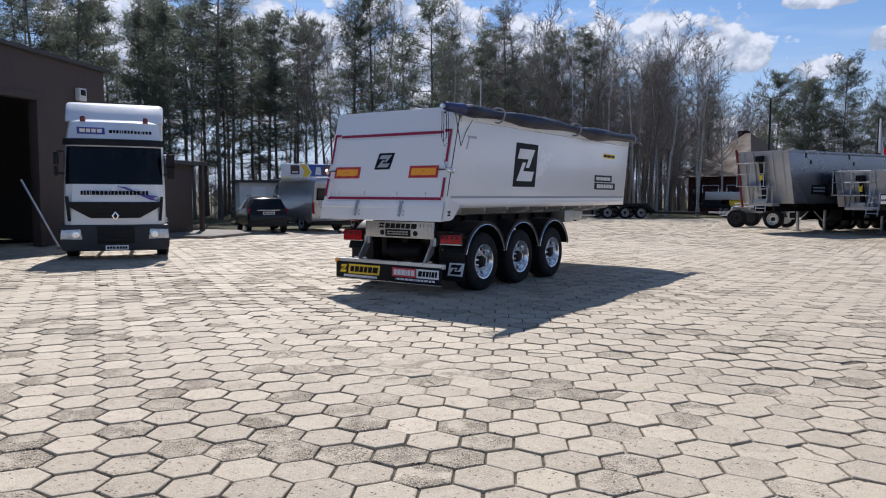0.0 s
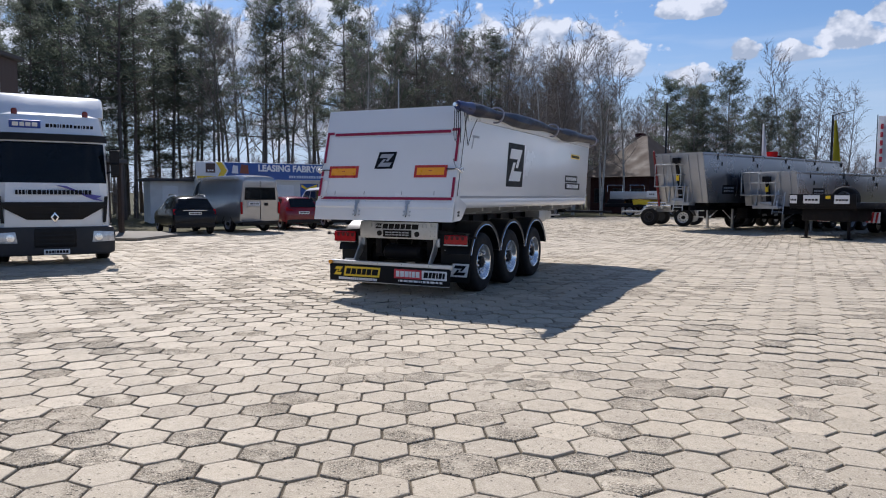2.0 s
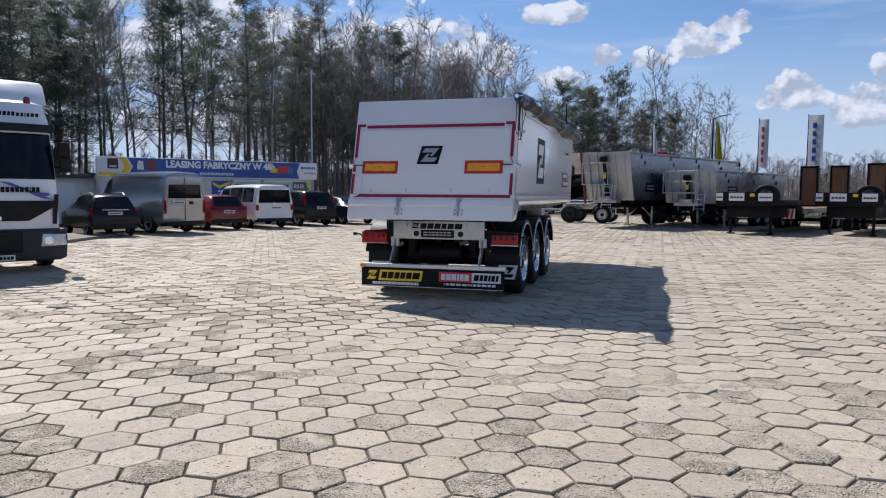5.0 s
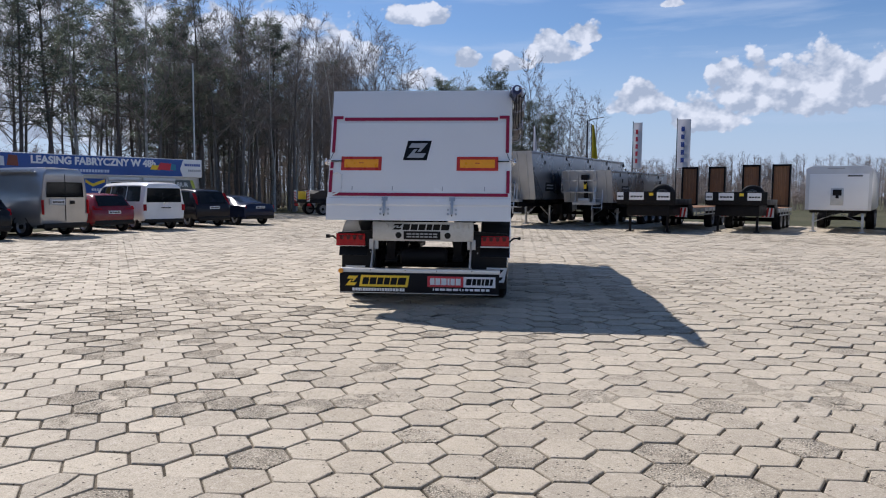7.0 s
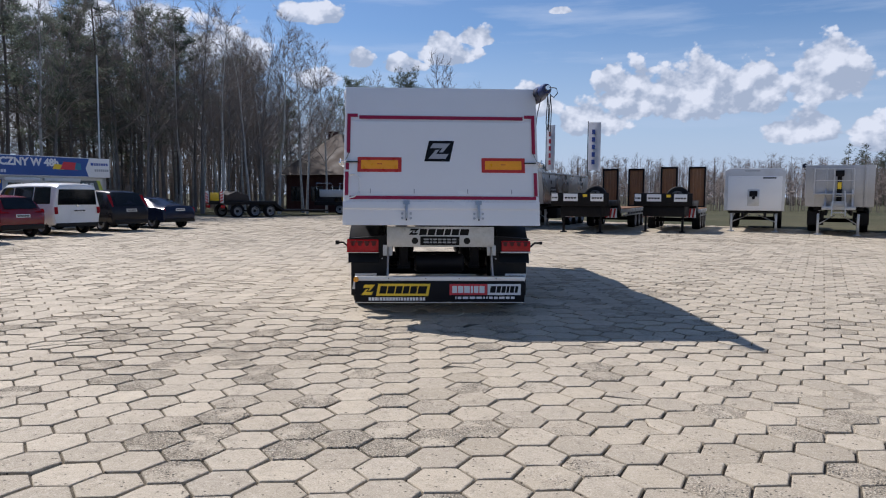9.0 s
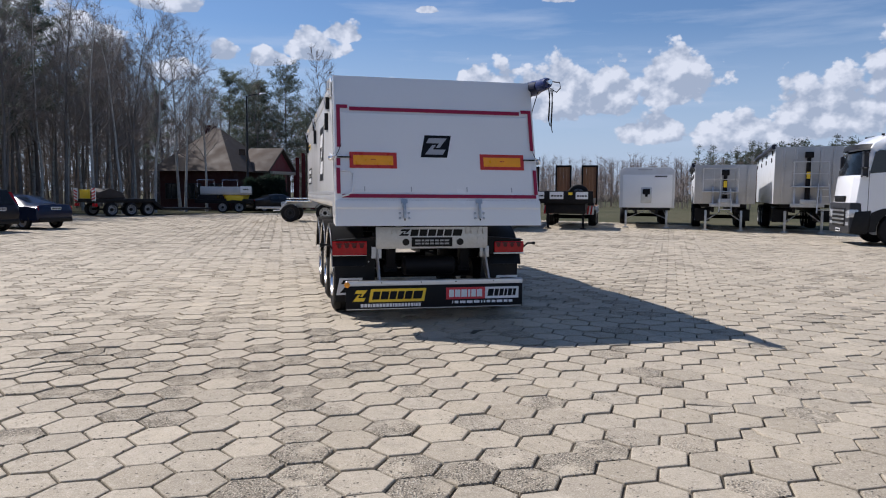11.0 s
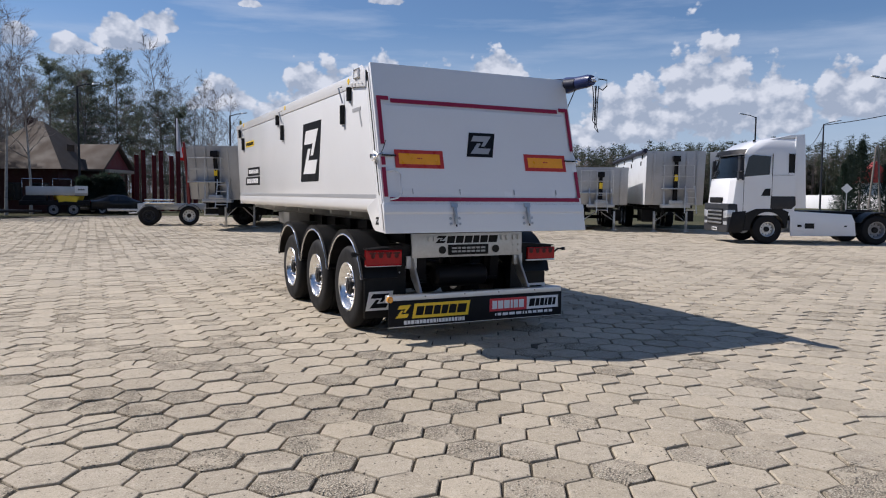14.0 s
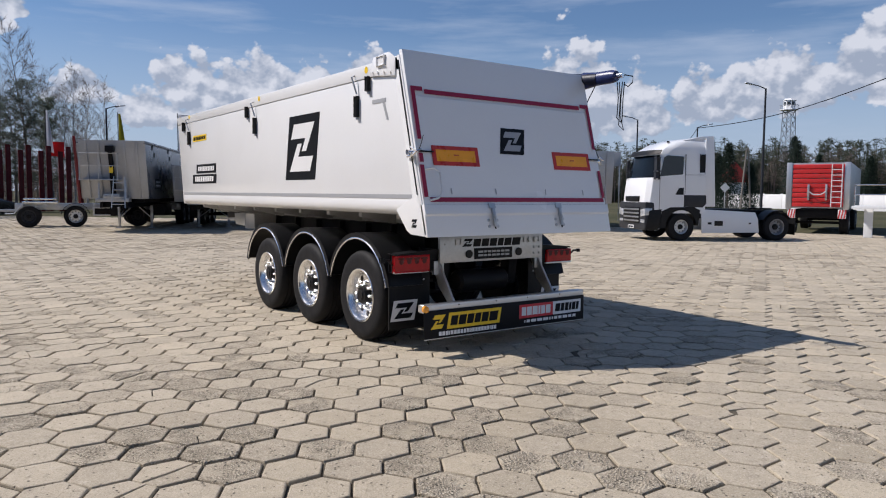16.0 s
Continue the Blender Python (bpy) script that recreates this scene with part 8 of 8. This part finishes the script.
tr = random.Random(11)
PINES = [pine_tree(100 + k, hh, lw, "tall Scots pine with a bare trunk in the wood") for k, (hh, lw) in enumerate(((16.5, 0.42), (15.0, 0.35), (17.5, 0.5), (14.0, 0.25), (16.0, 0.45)))]
FULL = [pine_tree(130 + k, hh, 0.20, "bushy dark green pine behind the house", 1.9, 0.33) for k, hh in enumerate((14.5, 13.8, 14.8))]
BARES = [bare_tree(200 + k, hh, "leafless tree with a fine grey crown") for k, hh in enumerate((15.5, 14.0, 16.5, 13.0))]
BIRCHES = [bare_tree(300 + k, hh, "leafless birch with a white trunk", True) for k, hh in enumerate((14.5, 15.5, 13.5))]
taken = []


def plant(kind, x, y, scale=1.0, gap=1.6):
    if any((x - a) ** 2 + (y - b) ** 2 < gap * gap for a, b in taken):
        return None
    taken.append((x, y))
    src = next((k for k in kind if not k.get("set")), None) or tr.choice(kind)
    ob = src if not src.get("set") else copy_thing(src, Matrix())
    if ob is src:
        src["set"] = 1
    sc = scale * tr.uniform(0.9, 1.08)
    ob.matrix_world = pose(x, y, -0.04, tr.gauss(0, 1.2), tr.gauss(0, 1.2), tr.uniform(0, 360)) @ Matrix.Diagonal((sc, sc, sc, 1))
    return ob


EDGE = [(-47, -6), (-43, 12), (-38, 27), (-33, 39), (-28.5, 48), (-24.5, 56), (-19.5, 62)]


def edge_at(f):
    f *= len(EDGE) - 1
    i = min(int(f), len(EDGE) - 2)
    (x0, y0), (x1, y1) = EDGE[i], EDGE[i + 1]
    return x0 + (x1 - x0) * (f - i), y0 + (y1 - y0) * (f - i)


for x, y, sc in ((-14.8, 82.0, 1.0), (-11.6, 81.0, 0.97), (-8.6, 83.0, 1.02), (-12.8, 85.0, 0.95), (-4.3, 82, 0.80), (-2.0, 84.5, 0.70), (-6.2, 88, 0.8)):
    plant(FULL, x, y, sc)
for x, y, sc in ((-16.6, 60.5, 0.95), (-18.6, 58.8, 1.0), (-15.2, 62.5, 0.9), (-20.4, 56.5, 1.0), (-17.4, 63.8, 1.05), (-21.8, 54.2, 0.95)):
    plant(BIRCHES, x, y, sc)
for x, y, sc in ((-4.9, 88.0, 1.22), (-6.6, 86.5, 1.1), (-1.6, 87.0, 1.02), (0.2, 85.5, 0.98), (1.8, 88.5, 0.95), (3.2, 87.0, 0.85), (-3.2, 90.5, 1.1)):
    plant(BARES if x < -3 else BIRCHES, x, y, sc)
for k in range(24):
    x = tr.uniform(-51, -39)
    plant(PINES, x, tr.uniform(28.1 - 0.858 * (x + 36), 34.1 - 1.034 * (x + 36)), 1.0)
for k in range(13):
    plant(PINES, tr.uniform(-54, -41), tr.uniform(16, 34), 1.0)
for k in range(300):
    f = tr.random() ** 0.7
    back = (13 + 17 * f) * tr.random() ** 1.2
    if f < 0.7 and tr.random() < (0.30 if f < 0.35 else 0.56):
        continue
    x, y = edge_at(f)
    x, y = x - 0.86 * back, y + 0.5 * back
    u = tr.random()
    if f < 0.35:
        kind = PINES if u < 0.85 else BARES
    elif f < 0.6:
        kind = PINES if u < 0.38 else (BARES if u < 0.88 else BIRCHES)
    else:
        kind = PINES if u < 0.20 else (BARES if u < 0.80 else BIRCHES)
    plant(kind, x, y, 1.0, 1.5 if f > 0.5 else 1.9)
for k in range(110):
    x, y = tr.uniform(-38, -18), tr.uniform(60, 98)
    if x > -19.5 - 0.16 * (y - 62) + (3 if y > 80 else 0):
        continue
    u = tr.random()
    plant(PINES if u < 0.15 else (BARES if u < 0.8 else BIRCHES), x, y, 1.0, 1.5)
for k in range(46):
    plant(BARES if tr.random() < 0.75 else BIRCHES, tr.uniform(-26, 4), tr.uniform(78, 100), tr.uniform(0.7, 0.95))

# spruces and low conifers by the road
SPRUCES = [spruce_tree(400 + k, hh, "dark spruce beside the road") for k, hh in enumerate((7.5, 6.5, 8.5))]
for x, y, sc in ((66, 54, 1.0), (68.5, 52.6, 0.85), (63, 54, 0.7), (97, 62.8, 1.35), (101, 61, 1.1), (92.5, 60, 1.15), (105, 55, 1.2), (67.5, 56.5, 0.9)):
    plant(SPRUCES, x, y, sc)


# clipped conifers in a row before the house
HEDGE = [spruce_tree(450 + k, hh, "dense dark green conifer of the clipped hedge") for k, hh in enumerate((2.7, 2.5))]
for k in range(6):
    plant(HEDGE, -11.9 + 0.5 * k, 63.6 + 0.1 * (k % 2), 1.0, 0.3)

# ---- far woods along the horizon ----
def far_wood(name, label, spots, mat, kind):
    s, r = Soup(), random.Random(77)
    for x, y, h in spots:
        p = Vector((x, y, -0.05))
        if kind == "bare":
            s.limb([p, p + Vector((r.gauss(0, 0.03), r.gauss(0, 0.03), 1)) * h], [0.011 * h, 0.02], 3)
            for k in range(20):
                f = r.uniform(0.25, 1.0)
                a = r.uniform(0, 6.28)
                q = p + Vector((0, 0, h * f))
                e = q + Vector((math.cos(a), math.sin(a), r.uniform(0.5, 1.6))) * h * 0.2 * (1.25 - f)
                s.blade(q - Vector((0.025, 0, 0)), q + Vector((0.025, 0, 0)), e)
                for _ in range(9):
                    o = q.lerp(e, r.uniform(0.2, 1))
                    w = Vector((r.gauss(0, 1), r.gauss(0, 1), r.gauss(0.6, 0.8))) * 0.055 * h
                    u = w.orthogonal().normalized() * 0.017
                    s.blade(o - u, o + u, o + w)
        else:
            s.limb([p, p + Vector((0, 0, h))], [0.16, 0.03], 4)
            for k in range(60):
                f = r.uniform(0.10, 1.0)
                a = r.uniform(0, 6.28)
                d = h * 0.2 * (1.12 - f) * r.random() ** 0.5
                tuft(s, r, p + Vector((math.cos(a) * d, math.sin(a) * d, h * f)), 0.70, 6, (0.09, 0.18))
    ob = s.done(name, mat, None)
    tagged(ob, label, "trees", kind="stuff")


SCRUB = material("undergrowth_twigs", (0.30, 0.25, 0.215), 0.95, var=0.3, scale=0.2, spec=0.1)
r = random.Random(21)
spots = []
for k in range(420):
    f = r.random() ** 0.6
    x, y = edge_at(f)
    back = 3 + (12 + 36 * f) * r.random()
    spots.append((x - 0.86 * back, y + 0.5 * back, r.uniform(1.5, 5.5) if back > 12 else r.uniform(0.8, 2.6)))
spots += [(r.uniform(-46, -17), r.uniform(67, 98), r.uniform(3, 7)) for _ in range(210)]
spots = [q for q in spots if q[0] < -17.5 or q[1] > 78]
far_wood("forest_undergrowth", "brown leafless undergrowth and saplings of the wood", spots, SCRUB, "bare")
far_wood("forest_depth", "dark trunks deep within the wood", [(-70 + 60 * u + r.gauss(0, 3), 62 + 42 * u + r.uniform(0, 14), r.uniform(10, 15)) for u in [r.uniform(0.45, 1.05) for _ in range(95)]], SCRUB, "bare")
HAZEBARE = material("distant_twigs", (0.19, 0.155, 0.135), 0.95, var=0.3, scale=0.05, spec=0.1)
HAZEPINE = leaf_mat("distant_needles", (0.036, 0.046, 0.032), (0.070, 0.080, 0.052))
r = random.Random(9)
far_wood("far_bare_wood", "distant brown leafless wood on the horizon", [(-30 + 150 * u + r.gauss(0, 4), 150 - 30 * u + r.uniform(0, 26), r.uniform(5, 9.5)) for u in [r.random() for _ in range(900)]], HAZEBARE, "bare")
far_wood("far_scrub", "brown scrub at the far edge of the field", [(-6 + 54 * u + r.gauss(0, 3), 92 - 22 * u + r.uniform(0, 22), r.uniform(1.8, 4.2)) for u in [r.random() for _ in range(480)]], SCRUB, "bare")
far_wood("far_pine_wood", "distant dark pine wood beyond the road", [(102 + 75 * u + r.gauss(0, 4), 150 - 120 * u + r.uniform(0, 30), r.uniform(7.5, 15.0)) for u in [r.random() for _ in range(820)]], HAZEPINE, "pine")
far_wood("far_mixed_wood", "distant bare trees among the pines", [(100 + 75 * u + r.gauss(0, 4), 146 - 120 * u + r.uniform(0, 30), r.uniform(7, 12)) for u in [r.random() for _ in range(420)]], HAZEBARE, "bare")


# ---- hexagonal paving of the yard ----
HEX_O, HEX_U, HEX_V = (-6.647, 3.951), (0.3197, 0.1849), (0.0030, 0.3646)
rng = random.Random(5)
# corners of the cell of the lattice
CELL = []
for q in range(6):
    cx, cy = math.cos(radians(60 * q)) / math.sqrt(3), math.sin(radians(60 * q)) / math.sqrt(3)
    fu = cx / math.cos(radians(30))
    fv = cy - 0.5 * fu
    CELL.append((fu * HEX_U[0] + fv * HEX_V[0], fu * HEX_U[1] + fv * HEX_V[1]))


def slab(corner, x, y, z, rows, tilt):
    """Corners and faces of one worn piece with the given outline."""
    n = len(corner)
    mx, my = sum(a for a, b in corner) / n, sum(b for a, b in corner) / n
    vs = []
    for inset, dz in rows:
        for a, b in corner:
            r = max(0.3, 1 - inset / math.hypot(a - mx, b - my))
            px, py = mx + (a - mx) * r, my + (b - my) * r
            vs.append((x + px, y + py, z + dz + tilt[0] * px + tilt[1] * py))
    fs = [(n * q + s, n * q + (s + 1) % n, n * q + n + (s + 1) % n, n * q + n + s) for q in range(len(rows) - 1) for s in range(n)]
    fs.append(tuple(n * (len(rows) - 1) + s for s in range(n)))
    return vs, fs


FINE = ((0.008, -0.042), (0.010, -0.009), (0.013, -0.0030), (0.020, 0.0))
COARSE = ((0.011, -0.042), (0.022, 0.0))
PLAIN = ((0.010, -0.042), (0.013, -0.007), (0.023, 0.0))


def paver(x, y, fine):
    """One hexagonal slab, slightly tilted and uneven; a few are cracked into pieces."""
    z = fall(x, y) + rng.uniform(-0.005, 0.004)
    tilt = max(-0.03, min(0.03, rng.gauss(0, 0.014))), max(-0.03, min(0.03, rng.gauss(0, 0.014)))
    corner = [(a + rng.uniform(-0.004, 0.004), b + rng.uniform(-0.004, 0.004)) for a, b in CELL]
    pieces = [corner]
    if fine and rng.random() < 0.07:
        k = rng.randrange(6)
        c = corner[k:] + corner[:k]
        f, g = rng.uniform(0.3, 0.7), rng.uniform(0.3, 0.7)
        p, q = (c[0][0] * f + c[1][0] * (1 - f), c[0][1] * f + c[1][1] * (1 - f)), (c[3][0] * g + c[4][0] * (1 - g), c[3][1] * g + c[4][1] * (1 - g))
        w = rng.uniform(-0.04, 0.04), rng.uniform(-0.04, 0.04)
        pieces = [[p, c[1], c[2], c[3], q, w], [p, w, q, c[4], c[5], c[0]]]
    rows = FINE if fine else (PLAIN if y < 24 else COARSE)
    vs, fs = [], []
    for q, piece in enumerate(pieces):
        if len(pieces) > 1:
            rows = ((0.004, -0.042), (0.005, -0.010), (0.008, -0.003), (0.014, 0.0))
        a, b = slab(piece, x, y, z - 0.006 * q, rows, (tilt[0] + 0.03 * q, tilt[1] - 0.02 * q))
        k = len(vs)
        vs += a
        fs += [tuple(k + e for e in f) for f in b]
    return vs, fs


def off_line(x, y):
    """Distance to the stretch of yard in front of the trailer's tail."""
    best = 99.0
    for (x0, y0), (x1, y1) in (((-2.2, 3.3), (-6.8, 3.3)), ((-6.8, 3.3), (-10.6, 6.8))):
        f = max(0, min(1, ((x - x0) * (x1 - x0) + (y - y0) * (y1 - y0)) / ((x1 - x0) ** 2 + (y1 - y0) ** 2)))
        best = min(best, math.hypot(x - x0 - f * (x1 - x0), y - y0 - f * (y1 - y0)))
    return best


spots = []
for i in range(-70, 100):
    for j in range(-100, 200):
        x, y = HEX_O[0] + i * HEX_U[0] + j * HEX_V[0], HEX_O[1] + i * HEX_U[1] + j * HEX_V[1]
        if y > -6 and in_yard(x, y):
            spots.append((off_line(x, y), x, y))
spots.sort()
paving = thing("paving", "worn grey-beige hexagonal concrete pavers, some pebbly", "pavement", kind="structure")
PAVER_ONE, PAVER_MANY = hexpaver("concrete_paver", True), hexpaver("concrete_paver_field", False)
shapes = []
for k in range(24):
    vs, fs = paver(-6.0, 2.0, True)
    vs = [(a + 6.0, b - 2.0, c - fall(-6.0, 2.0)) for a, b, c in vs]
    me = bpy.data.meshes.new("paver")
    me.from_pydata(vs, [], fs)
    me.materials.append(PAVER_ONE)
    shapes.append(me)
for k, (d, x, y) in enumerate(spots[:300]):
    ob = new("paver", shapes[rng.randrange(24)])
    ob.location = (x, y, fall(x, y))
    ob.parent = paving
verts, faces = [], []
for d, x, y in spots[300:]:
    vs, fs = paver(x, y, d < 7)
    k = len(verts)
    verts += vs
    faces += [tuple(k + q for q in f) for f in fs]
me = bpy.data.meshes.new("paver_field")
me.from_pydata(verts, [], faces)
me.materials.append(PAVER_MANY)
field = new("paver_field", me)
field.parent = paving
tagged(field, kind="stuff")
